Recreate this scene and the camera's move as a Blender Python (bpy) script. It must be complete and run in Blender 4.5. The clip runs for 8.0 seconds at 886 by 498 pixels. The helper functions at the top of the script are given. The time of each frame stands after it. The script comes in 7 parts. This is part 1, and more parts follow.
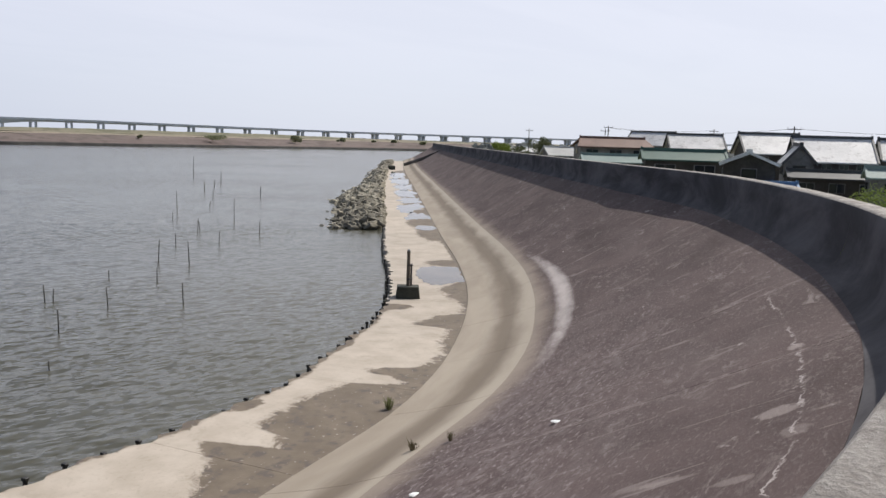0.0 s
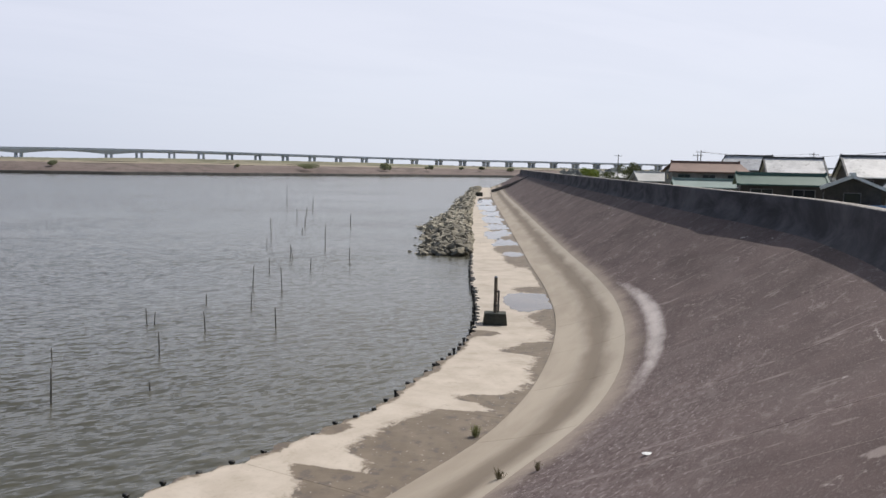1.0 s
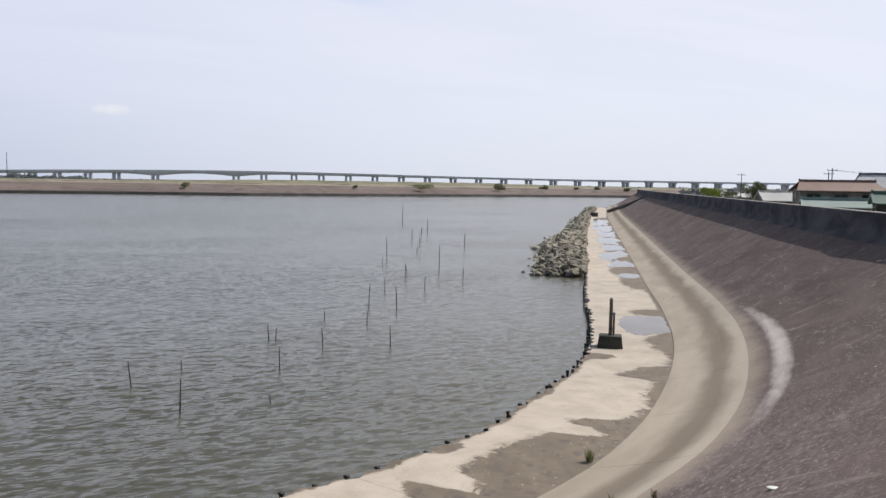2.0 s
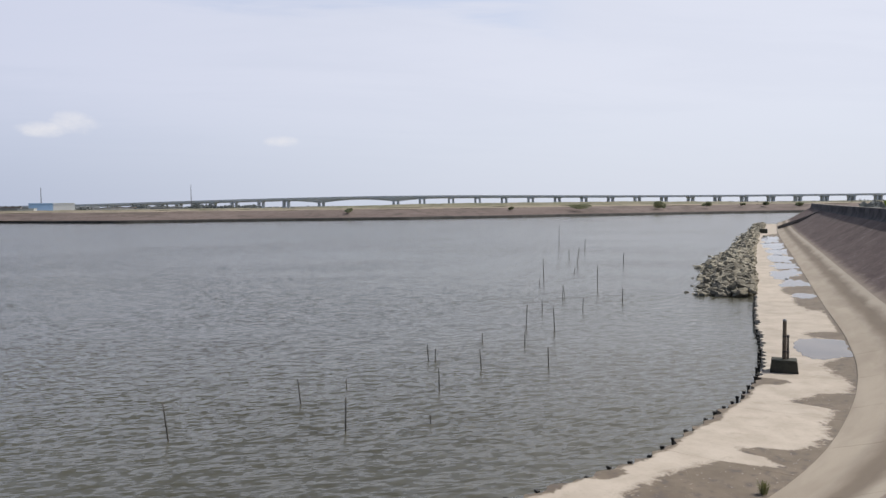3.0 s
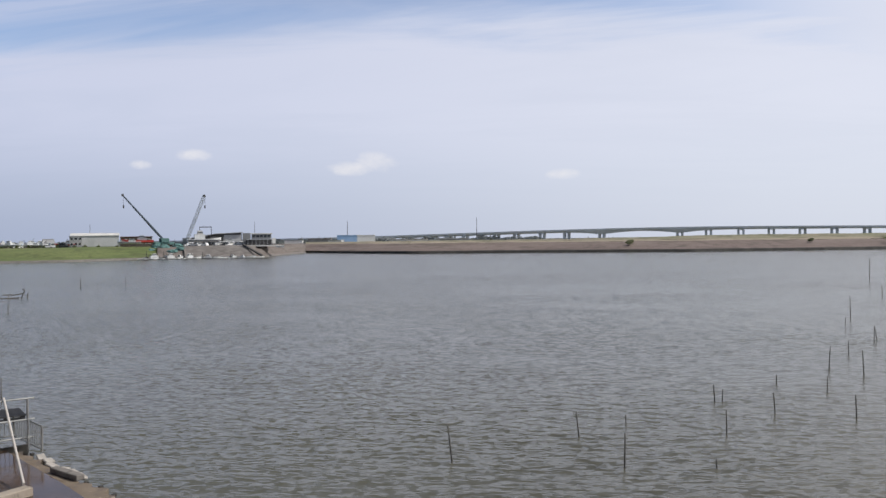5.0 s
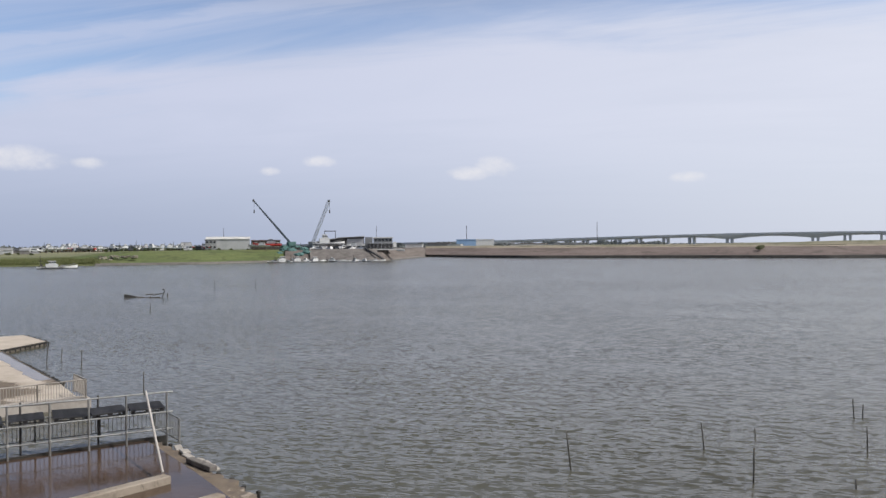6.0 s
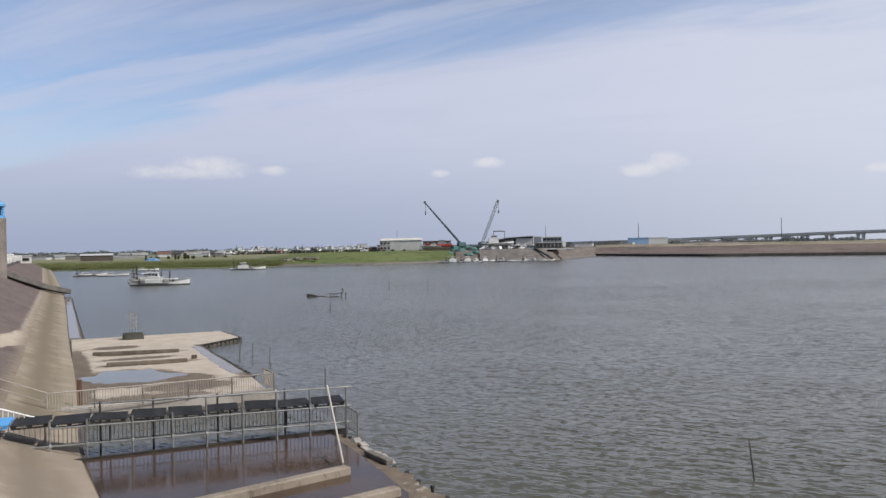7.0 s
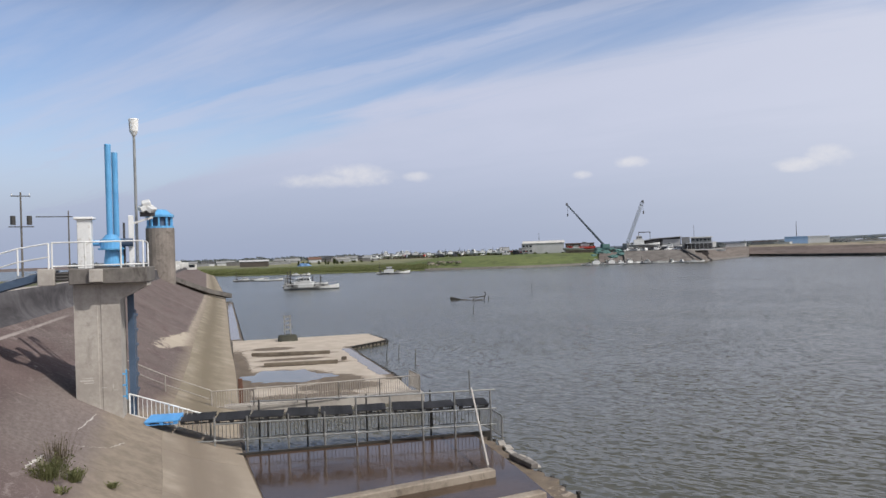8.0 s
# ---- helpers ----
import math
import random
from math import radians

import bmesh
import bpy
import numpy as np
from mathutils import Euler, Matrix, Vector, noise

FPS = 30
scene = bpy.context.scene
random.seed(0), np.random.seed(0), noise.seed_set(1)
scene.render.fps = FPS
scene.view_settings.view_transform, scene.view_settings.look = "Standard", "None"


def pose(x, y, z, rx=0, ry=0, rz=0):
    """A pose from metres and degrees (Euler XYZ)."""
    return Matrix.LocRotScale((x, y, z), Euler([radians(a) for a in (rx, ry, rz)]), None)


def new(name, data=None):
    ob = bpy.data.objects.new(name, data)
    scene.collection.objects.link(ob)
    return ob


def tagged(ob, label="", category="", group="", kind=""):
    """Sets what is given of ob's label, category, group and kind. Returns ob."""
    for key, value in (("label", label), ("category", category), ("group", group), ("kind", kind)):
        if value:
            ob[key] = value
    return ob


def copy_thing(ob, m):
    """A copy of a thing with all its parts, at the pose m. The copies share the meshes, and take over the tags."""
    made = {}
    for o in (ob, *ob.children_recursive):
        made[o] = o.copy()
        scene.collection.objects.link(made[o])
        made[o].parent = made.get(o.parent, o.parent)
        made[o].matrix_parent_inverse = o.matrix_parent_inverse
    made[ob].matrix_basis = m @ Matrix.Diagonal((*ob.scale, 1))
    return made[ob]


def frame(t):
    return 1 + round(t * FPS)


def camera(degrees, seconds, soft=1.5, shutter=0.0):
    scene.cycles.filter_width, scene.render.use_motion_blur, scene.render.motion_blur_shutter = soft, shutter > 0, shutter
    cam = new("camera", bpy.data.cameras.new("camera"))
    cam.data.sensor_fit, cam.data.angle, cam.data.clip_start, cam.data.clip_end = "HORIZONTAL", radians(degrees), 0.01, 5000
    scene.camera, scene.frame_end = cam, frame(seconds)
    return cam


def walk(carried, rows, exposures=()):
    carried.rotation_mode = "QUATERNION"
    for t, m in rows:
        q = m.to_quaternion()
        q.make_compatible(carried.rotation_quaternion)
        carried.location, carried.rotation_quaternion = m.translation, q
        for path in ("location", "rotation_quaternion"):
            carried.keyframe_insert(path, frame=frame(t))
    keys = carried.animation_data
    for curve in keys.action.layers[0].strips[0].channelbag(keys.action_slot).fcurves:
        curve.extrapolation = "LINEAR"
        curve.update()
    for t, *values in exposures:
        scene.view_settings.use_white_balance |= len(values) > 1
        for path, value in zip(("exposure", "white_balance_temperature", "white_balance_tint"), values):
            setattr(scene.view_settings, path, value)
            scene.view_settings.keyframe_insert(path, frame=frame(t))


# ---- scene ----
cam = camera(57.3, 8.0)
EYE = (0.0, 0.0, 7.0)
# seconds, yaw, pitch, roll: the camera stays in place above the wall and pans to the left
PATH = [
    (0.0, 0.18, -7.65, -1.73),
    (0.5, 2.79, -6.59, -1.57),
    (1.0, 6.32, -5.94, -1.17),
    (1.2, 7.71, -5.92, -0.71),
    (2.3, 16.80, -4.28, -0.91),
    (2.5, 18.51, -4.22, -0.56),
    (3.0, 25.28, -3.18, 0.65),
    (3.5, 30.46, -2.72, 0.28),
    (4.0, 36.68, -1.94, -0.25),
    (4.5, 40.82, -1.32, -0.10),
    (4.7, 42.32, -1.05, 0.44),
    (5.8, 51.79, -0.39, 0.14),
    (6.0, 53.27, -0.34, 0.47),
    (6.5, 59.26, -0.59, 1.20),
    (7.0, 65.17, -0.20, 1.09),
    (7.5, 70.96, 0.23, 0.51),
    (8.0, 75.18, 0.28, 1.85),
]
walk(cam, [(t, pose(*EYE, 90 + pitch, roll, yaw)) for t, yaw, pitch, roll in PATH],
     exposures=[(0.0, 0.0), (1.0, 0.0), (2.5, 0.04), (3.0, -0.07), (4.5, -0.06), (6.0, -0.06), (6.5, -0.13), (8.0, -0.15)])

# ---- sky and sun ----
SUN_AZ, SUN_EL = -50.0, 48.0          # degrees: azimuth counted to the left of the y axis
sun_dir = Vector((-math.sin(radians(SUN_AZ)) * math.cos(radians(SUN_EL)),
                  math.cos(radians(SUN_AZ)) * math.cos(radians(SUN_EL)), math.sin(radians(SUN_EL))))
sun = new("sun", bpy.data.lights.new("sun", "SUN"))
sun.data.energy, sun.data.angle, sun.data.color = 3.9, radians(0.6), (1.0, 0.95, 0.88)
sun.rotation_euler = sun_dir.to_track_quat("Z", "Y").to_euler()

world = bpy.data.worlds.new("sky")
scene.world = world
world.use_nodes = True


class Nodes:
    """A short way to write node trees."""

    def __init__(self, tree):
        self.t = tree
        tree.nodes.clear()

    def n(self, kind, **ins):
        nd = self.t.nodes.new(kind)
        for k, v in ins.items():
            self.put(nd.inputs[k.replace("_", " ")], v)
        return nd

    def put(self, socket, v):
        if isinstance(v, bpy.types.NodeSocket):
            self.t.links.new(v, socket)
        else:
            socket.default_value = v

    def math(self, op, a, b=0.0, c=0.0, clamp=False):
        nd = self.t.nodes.new("ShaderNodeMath")
        nd.operation, nd.use_clamp = op, clamp
        for i, v in enumerate((a, b, c)):
            self.put(nd.inputs[i], v)
        return nd.outputs[0]

    def vmath(self, op, a, b=(0, 0, 0)):
        nd = self.t.nodes.new("ShaderNodeVectorMath")
        nd.operation = op
        self.put(nd.inputs[0], a)
        self.put(nd.inputs[1], b)
        return nd

    def mix(self, f, a, b):
        nd = self.t.nodes.new("ShaderNodeMix")
        nd.data_type = "RGBA"
        self.put(nd.inputs[0], f)
        self.put(nd.inputs[6], a)
        self.put(nd.inputs[7], b)
        return nd.outputs[2]

    def ramp(self, x, lo, hi):
        nd = self.t.nodes.new("ShaderNodeMapRange")
        nd.interpolation_type = "SMOOTHSTEP"
        self.put(nd.inputs[0], x)
        nd.inputs[1].default_value, nd.inputs[2].default_value = lo, hi
        return nd.outputs[0]

    def noise(self, vec, scale, detail=4.0, rough=0.55, dist=0.0):
        nd = self.t.nodes.new("ShaderNodeTexNoise")
        self.put(nd.inputs["Vector"], vec)
        nd.inputs["Scale"].default_value, nd.inputs["Detail"].default_value = scale, detail
        nd.inputs["Roughness"].default_value, nd.inputs["Distortion"].default_value = rough, dist
        return nd.outputs[0]

    def scaled(self, vec, sx, sy, sz, loc=(0, 0, 0), turn=0.0):
        """The vector turned about z by turn degrees, then scaled and moved."""
        if turn:
            rot = self.t.nodes.new("ShaderNodeMapping")
            self.put(rot.inputs["Vector"], vec)
            rot.inputs["Rotation"].default_value = (0, 0, radians(turn))
            vec = rot.outputs[0]
        nd = self.t.nodes.new("ShaderNodeMapping")
        self.put(nd.inputs["Vector"], vec)
        nd.inputs["Scale"].default_value = (sx, sy, sz)
        nd.inputs["Location"].default_value = loc
        return nd.outputs[0]


def rgb(r, g, b):
    return (r, g, b, 1.0)


def build_sky():
    k = Nodes(world.node_tree)
    out = k.n("ShaderNodeOutputWorld")
    sky = k.n("ShaderNodeTexSky")
    sky.sky_type, sky.sun_disc = "NISHITA", False
    sky.sun_elevation, sky.sun_rotation = radians(SUN_EL), radians(-SUN_AZ)
    sky.air_density, sky.dust_density, sky.ozone_density = 1.0, 1.6, 1.0
    co = k.n("ShaderNodeTexCoord").outputs["Generated"]
    sep = k.n("ShaderNodeSeparateXYZ", Vector=co)
    up = k.math("MAXIMUM", sep.outputs[2], 0.0)
    lift = k.math("ADD", up, 0.10)
    flat = k.n("ShaderNodeCombineXYZ", X=k.math("DIVIDE", sep.outputs[0], lift), Y=k.math("DIVIDE", sep.outputs[1], lift), Z=0.0)
    side = k.vmath("DOT_PRODUCT", co, (0.513, 0.569, 0.0)).outputs["Value"]     # how far towards the bright half of the haze
    # a veil of high cloud with a long streaky edge; beyond it blue sky with thin wisps that run the same way
    across = k.vmath("DOT_PRODUCT", flat.outputs[0], (-0.616, 0.788, 0.0)).outputs["Value"]
    rag = k.noise(k.scaled(flat.outputs[0], 0.55, 1.7, 1.0, (0.7, 2.3, 0.0), -38), 1.0, 7.0, 0.58, 0.6)
    edge = k.math("ADD", across, k.math("MULTIPLY", k.math("SUBTRACT", rag, 0.5), 1.5))
    sheet_ = k.ramp(edge, 2.35, 3.0)
    wisp = k.noise(k.scaled(flat.outputs[0], 0.42, 2.1, 1.0, (4.2, 1.1, 0.0), -38), 1.0, 7.0, 0.60, 0.8)
    streak = k.math("SUBTRACT", 1.0, k.ramp(k.math("ABSOLUTE", k.math("SUBTRACT", edge, 2.22)), 0.02, 0.26))
    thin = k.math("MAXIMUM", k.math("MULTIPLY", k.ramp(wisp, 0.28, 0.78), 0.72), k.math("MULTIPLY", streak, 0.6))
    cover = k.math("MAXIMUM", k.math("MAXIMUM", sheet_, k.ramp(side, 0.16, 0.42)), thin)
    mottle = k.noise(k.scaled(flat.outputs[0], 0.5, 1.1, 1.0, (1.2, 6.1, 0.0), -38), 1.3, 6.0, 0.6, 0.5)
    # low haze
    haze = k.ramp(up, 0.20, 0.02)
    cover = k.math("MULTIPLY", cover, k.math("SUBTRACT", 1.0, k.math("MULTIPLY", k.ramp(up, 0.30, 0.62), k.math("SUBTRACT", 0.95, k.math("MULTIPLY", k.ramp(side, -0.3, 0.6), 0.35)))))
    cover = k.math("MAXIMUM", cover, k.math("MULTIPLY", haze, 0.95))
    blue = k.vmath("MULTIPLY", sky.outputs[0], (0.144, 0.146, 0.163)).outputs[0]
    glow = k.ramp(side, -0.5, 0.55)
    veil_col = k.mix(k.math("MULTIPLY", k.ramp(mottle, 0.38, 0.66), 0.35), k.mix(glow, rgb(0.63, 0.665, 0.83), rgb(0.80, 0.822, 0.925)), k.mix(glow, rgb(0.55, 0.60, 0.76), rgb(0.72, 0.75, 0.86)))
    low_col = k.mix(glow, rgb(0.380, 0.446, 0.622), rgb(0.735, 0.782, 0.895))
    veil_col = k.mix(k.math("MULTIPLY", k.ramp(up, 0.16, 0.01), 0.9), veil_col, low_col)
    col = k.mix(k.math("MULTIPLY", cover, 0.92), blue, veil_col)
    deep = k.math("MULTIPLY", k.ramp(up, 0.26, 0.39), k.math("SUBTRACT", 1.0, k.ramp(side, -0.15, 0.6)))
    col = k.mix(k.math("MULTIPLY", deep, 0.9), col, rgb(0.050, 0.066, 0.096))
    aureole = k.math("MULTIPLY", k.ramp(up, 0.22, 0.5), k.ramp(side, 0.05, 0.6))
    col = k.mix(k.math("MULTIPLY", aureole, 0.8), col, rgb(1.35, 1.33, 1.30))
    # small fair-weather clouds near the horizon: azimuth, height, half width, half height (radians)
    turn = k.math("ARCTAN2", k.math("MULTIPLY", sep.outputs[0], -1.0), sep.outputs[1])
    rise = k.math("ARCSINE", sep.outputs[2])
    warp = k.noise(k.scaled(co, 1.0, 1.0, 1.6), 34.0, 5.0, 0.6)
    puffs = None
    for az, el, w, h in ((82.6, 5.3, 4.3, 0.55), (81.0, 5.7, 2.6, 0.75), (76.9, 5.4, 1.0, 0.4), (49.5, 5.4, 1.5, 0.75), (51.0, 5.0, 1.9, 0.5), (62.0, 5.8, 1.2, 0.4), (65.3, 5.1, 0.8, 0.3), (36.5, 4.4, 1.2, 0.4)):
        a = k.math("DIVIDE", k.math("SUBTRACT", turn, radians(az)), radians(w))
        e = k.math("DIVIDE", k.math("SUBTRACT", rise, radians(el)), radians(h))
        r = k.math("ADD", k.math("MULTIPLY", a, a), k.math("MULTIPLY", e, e))
        p = k.math("SUBTRACT", 1.0, r)
        puffs = p if puffs is None else k.math("MAXIMUM", puffs, p)
    puff = k.ramp(k.math("ADD", k.math("MAXIMUM", puffs, -1.0), k.math("MULTIPLY", k.math("SUBTRACT", warp, 0.5), 2.6)), -0.35, 1.9)
    col = k.mix(k.math("MULTIPLY", puff, 0.74), col, rgb(0.92, 0.90, 0.91))
    bg = k.n("ShaderNodeBackground", Color=col, Strength=1.0)
    k.t.links.new(bg.outputs[0], out.inputs[0])


build_sky()


# ---- materials ----
def principled(name):
    m = bpy.data.materials.new(name)
    m.use_nodes = True
    k = Nodes(m.node_tree)
    out = k.n("ShaderNodeOutputMaterial")
    b = k.n("ShaderNodeBsdfPrincipled")
    k.t.links.new(b.outputs[0], out.inputs[0])
    return m, k, b


def weathered(name, base, other, scale=3.0, rough=0.8, bump=0.3, metal=0.0, spread=0.12, local=True, dirt=None):
    """Paint, wood, metal or concrete: two tones at two scales, grain relief and a tint of its own for each piece."""
    m, k, b = principled(name)
    co = k.n("ShaderNodeTexCoord").outputs["Object"] if local else k.n("ShaderNodeNewGeometry").outputs["Position"]
    big = k.noise(co, scale * 0.35, 3.0, 0.6)
    fine = k.noise(co, scale * 4.0, 5.0, 0.65)
    col = k.mix(k.ramp(k.math("ADD", k.math("MULTIPLY", big, 0.6), k.math("MULTIPLY", fine, 0.4)), 0.36, 0.64), rgb(*base), rgb(*other))
    if dirt:
        col = k.mix(k.math("MULTIPLY", k.ramp(k.noise(co, scale * 0.9, 6.0, 0.7, 0.6), 0.52, 0.66), 0.8), col, rgb(*dirt))
    each = k.n("ShaderNodeObjectInfo").outputs["Random"]
    hsv = k.n("ShaderNodeHueSaturation", Color=col, Value=k.math("ADD", 1.0 - spread, k.math("MULTIPLY", each, 2 * spread)))
    k.put(b.inputs["Base Color"], hsv.outputs[0])
    k.put(b.inputs["Roughness"], k.math("ADD", rough - 0.1, k.math("MULTIPLY", fine, 0.2), clamp=True))
    b.inputs["Metallic"].default_value = metal
    if bump:
        bp = k.n("ShaderNodeBump", Strength=bump, Distance=0.02, Height=fine)
        k.put(b.inputs["Normal"], bp.outputs[0])
    return m


def slope_material():
    """Old dark concrete: pale scratches up the slope, chalky run-offs, lichen and damp blotches."""
    m, k, b = principled("dark_slope_concrete")
    uv = k.n("ShaderNodeUVMap").outputs[0]
    sep = k.n("ShaderNodeSeparateXYZ", Vector=uv)
    u, v = sep.outputs[0], sep.outputs[1]
    blot = k.noise(uv, 0.35, 6.0, 0.62, 0.4)
    fine = k.noise(k.scaled(uv, 0.6, 1.2, 1.0), 7.0, 5.0, 0.7)
    col = k.mix(k.ramp(blot, 0.3, 0.72), rgb(0.092, 0.065, 0.060), rgb(0.152, 0.112, 0.104))
    col = k.mix(k.math("MULTIPLY", fine, 0.5), col, rgb(0.125, 0.103, 0.100))
    # pale scratches running up the slope
    scr = k.noise(k.scaled(uv, 1.5, 2.8, 1.0), 1.0, 8.0, 0.80, 0.9)
    patchy = k.ramp(k.noise(uv, 0.30, 5.0, 0.65), 0.40, 0.62)
    col = k.mix(k.math("MULTIPLY", k.math("MULTIPLY", k.ramp(scr, 0.52, 0.63), patchy), 0.85), col, rgb(0.30, 0.262, 0.245))
    grain = k.noise(k.scaled(uv, 0.55, 1.25, 1.0), 26.0, 3.0, 0.6)
    col = k.mix(k.math("MULTIPLY", k.ramp(grain, 0.50, 0.72), 0.5), col, rgb(0.20, 0.172, 0.162))
    # long hairline scratches
    hair = k.noise(k.scaled(uv, 0.8, 0.07, 1.0, (1.7, 0.0, 0.0)), 1.0, 2.0, 0.5, 0.2)
    hairs = k.math("MULTIPLY", k.ramp(k.math("ABSOLUTE", k.math("SUBTRACT", hair, 0.5)), 0.010, 0.002), k.ramp(k.noise(uv, 0.8, 4.0, 0.6), 0.50, 0.60))
    col = k.mix(k.math("MULTIPLY", hairs, 0.5), col, rgb(0.34, 0.30, 0.275))
    flecks = k.noise(k.scaled(uv, 4.5, 8.0, 1.0), 1.0, 3.0, 0.6, 0.3)
    col = k.mix(k.math("MULTIPLY", k.ramp(flecks, 0.62, 0.72), 0.28), col, rgb(0.31, 0.275, 0.255))
    # broad darker and greyer panels, and pale grit caught along the joints
    tone = k.noise(k.scaled(uv, 0.20, 0.45, 1.0, (5.0, 0.4, 0.0)), 1.0, 5.0, 0.66, 0.8)
    col = k.mix(k.math("MULTIPLY", k.ramp(tone, 0.50, 0.68), 0.45), col, rgb(0.066, 0.048, 0.044))
    col = k.mix(k.math("MULTIPLY", k.ramp(tone, 0.47, 0.33), 0.35), col, rgb(0.170, 0.138, 0.130))
    off = k.math("ABSOLUTE", k.math("SUBTRACT", k.math("FRACT", k.math("ADD", k.math("DIVIDE", u, 5.0), 0.5)), 0.5))
    grit = k.math("MULTIPLY", k.ramp(k.math("ADD", off, k.math("MULTIPLY", k.math("SUBTRACT", fine, 0.5), 0.03)), 0.022, 0.004), k.ramp(k.noise(uv, 0.7, 6.0, 0.7), 0.45, 0.62))
    col = k.mix(k.math("MULTIPLY", grit, 0.6), col, rgb(0.36, 0.315, 0.29))
    # mottled pale wear on the near lower slope
    mott = k.noise(k.scaled(uv, 0.55, 1.1, 1.0, (2.2, 5.1, 0.0)), 4.6, 6.0, 0.74, 0.5)
    area = k.math("MULTIPLY", k.math("MULTIPLY", k.ramp(u, -9.0, 3.0), k.ramp(u, 18.0, 12.0)), k.ramp(v, 8.2, 5.0))
    col = k.mix(k.math("MULTIPLY", k.math("MULTIPLY", k.ramp(mott, 0.42, 0.62), area), 0.42), col, rgb(0.265, 0.228, 0.222))
    chips = k.noise(k.scaled(uv, 0.5, 1.1, 1.0, (7.3, 1.1, 0.0)), 12.0, 3.0, 0.6)
    col = k.mix(k.math("MULTIPLY", k.math("MULTIPLY", k.ramp(chips, 0.57, 0.66), k.math("ADD", 0.25, k.math("MULTIPLY", area, 0.75))), 0.6), col, rgb(0.40, 0.36, 0.345))
    # worn white specks
    spk = k.noise(uv, 9.0, 2.0, 0.5)
    zone = k.ramp(k.noise(uv, 0.45, 3.0, 0.6), 0.48, 0.62)
    col = k.mix(k.math("MULTIPLY", k.math("MULTIPLY", k.ramp(spk, 0.64, 0.72), zone), 0.55), col, rgb(0.42, 0.38, 0.355))
    spots = k.noise(k.scaled(uv, 1.0, 1.6, 1.0, (3.1, 7.7, 0.0)), 0.9, 3.0, 0.6)
    col = k.mix(k.math("MULTIPLY", k.ramp(spots, 0.70, 0.75), 0.7), col, rgb(0.55, 0.51, 0.47))
    # chalky deposit along a contour
    a = k.math("DIVIDE", k.math("SUBTRACT", u, -11.0), 9.2)
    mid = k.math("ADD", 3.72, k.math("MULTIPLY", k.math("MULTIPLY", a, a), -0.35))
    e = k.math("DIVIDE", k.math("SUBTRACT", v, mid), 0.35)
    r = k.math("ADD", k.math("MULTIPLY", a, a), k.math("MULTIPLY", e, e))
    ch = k.ramp(k.math("ADD", r, k.math("MULTIPLY", k.math("SUBTRACT", k.noise(k.scaled(uv, 0.5, 1.6, 1.0), 1.6, 6.0, 0.68), 0.5), 1.8)), 1.5, -0.35)
    col = k.mix(k.math("MULTIPLY", ch, 0.95), col, rgb(0.60, 0.555, 0.52))
    # crumbling white crack that climbs towards the foot of the parapet, with pale blotches beside it
    wav = k.math("ADD", v, k.math("MULTIPLY", k.math("SUBTRACT", k.noise(uv, 2.2, 5.0, 0.7), 0.5), 0.5))
    rising = k.math("SUBTRACT", wav, k.math("ADD", 8.76, k.math("MULTIPLY", u, 0.058)))
    line = k.math("MULTIPLY", k.ramp(k.math("ABSOLUTE", rising), 0.024, 0.006), k.math("MULTIPLY", k.ramp(u, -1.5, 2.0), k.ramp(u, 16.0, 12.0)))
    col = k.mix(k.math("MULTIPLY", line, k.ramp(k.noise(uv, 2.2, 4.0, 0.65), 0.42, 0.56)), col, rgb(0.46, 0.42, 0.395))
    for pu, pv, hu, hv, strong in ((7.6, 8.95, 0.20, 0.26, 0.6), (8.4, 9.24, 0.18, 0.16, 0.35), (4.6, 9.0, 0.18, 0.12, 0.75), (5.9, 8.35, 0.09, 0.18, 0.4), (9.3, 8.92, 0.10, 0.2, 0.4), (8.8, 8.05, 0.10, 0.22, 0.35)):
        pa, pb = k.math("DIVIDE", k.math("SUBTRACT", u, pu), hu), k.math("DIVIDE", k.math("SUBTRACT", v, pv), hv)
        rr = k.math("ADD", k.math("ADD", k.math("MULTIPLY", pa, pa), k.math("MULTIPLY", pb, pb)), k.math("MULTIPLY", k.math("SUBTRACT", fine, 0.5), 2.6))
        col = k.mix(k.math("MULTIPLY", k.ramp(rr, 1.1, 0.4), strong), col, rgb(0.37, 0.325, 0.30))
    solid = k.math("MULTIPLY", k.ramp(k.math("ABSOLUTE", k.math("SUBTRACT", k.math("ADD", k.math("MULTIPLY", wav, 0.35), k.math("MULTIPLY", v, 0.65)), 9.25)), 0.11, 0.04), k.math("MULTIPLY", k.ramp(u, 33.0, 38.0), k.ramp(u, 56.0, 52.0)))
    col = k.mix(k.math("MULTIPLY", solid, 0.8), col, rgb(0.40, 0.37, 0.34))
    # greyer, worn concrete on the middle of the slope before the sluice
    worn = k.math("MULTIPLY", k.math("MULTIPLY", k.ramp(u, 25.0, 31.0), k.ramp(u, 42.0, 38.0)), k.ramp(k.math("ADD", v, k.math("MULTIPLY", k.math("SUBTRACT", blot, 0.5), 2.0)), 7.6, 6.0))
    col = k.mix(k.math("MULTIPLY", worn, 0.7), col, k.mix(k.ramp(fine, 0.35, 0.65), rgb(0.158, 0.138, 0.126), rgb(0.235, 0.208, 0.190)))
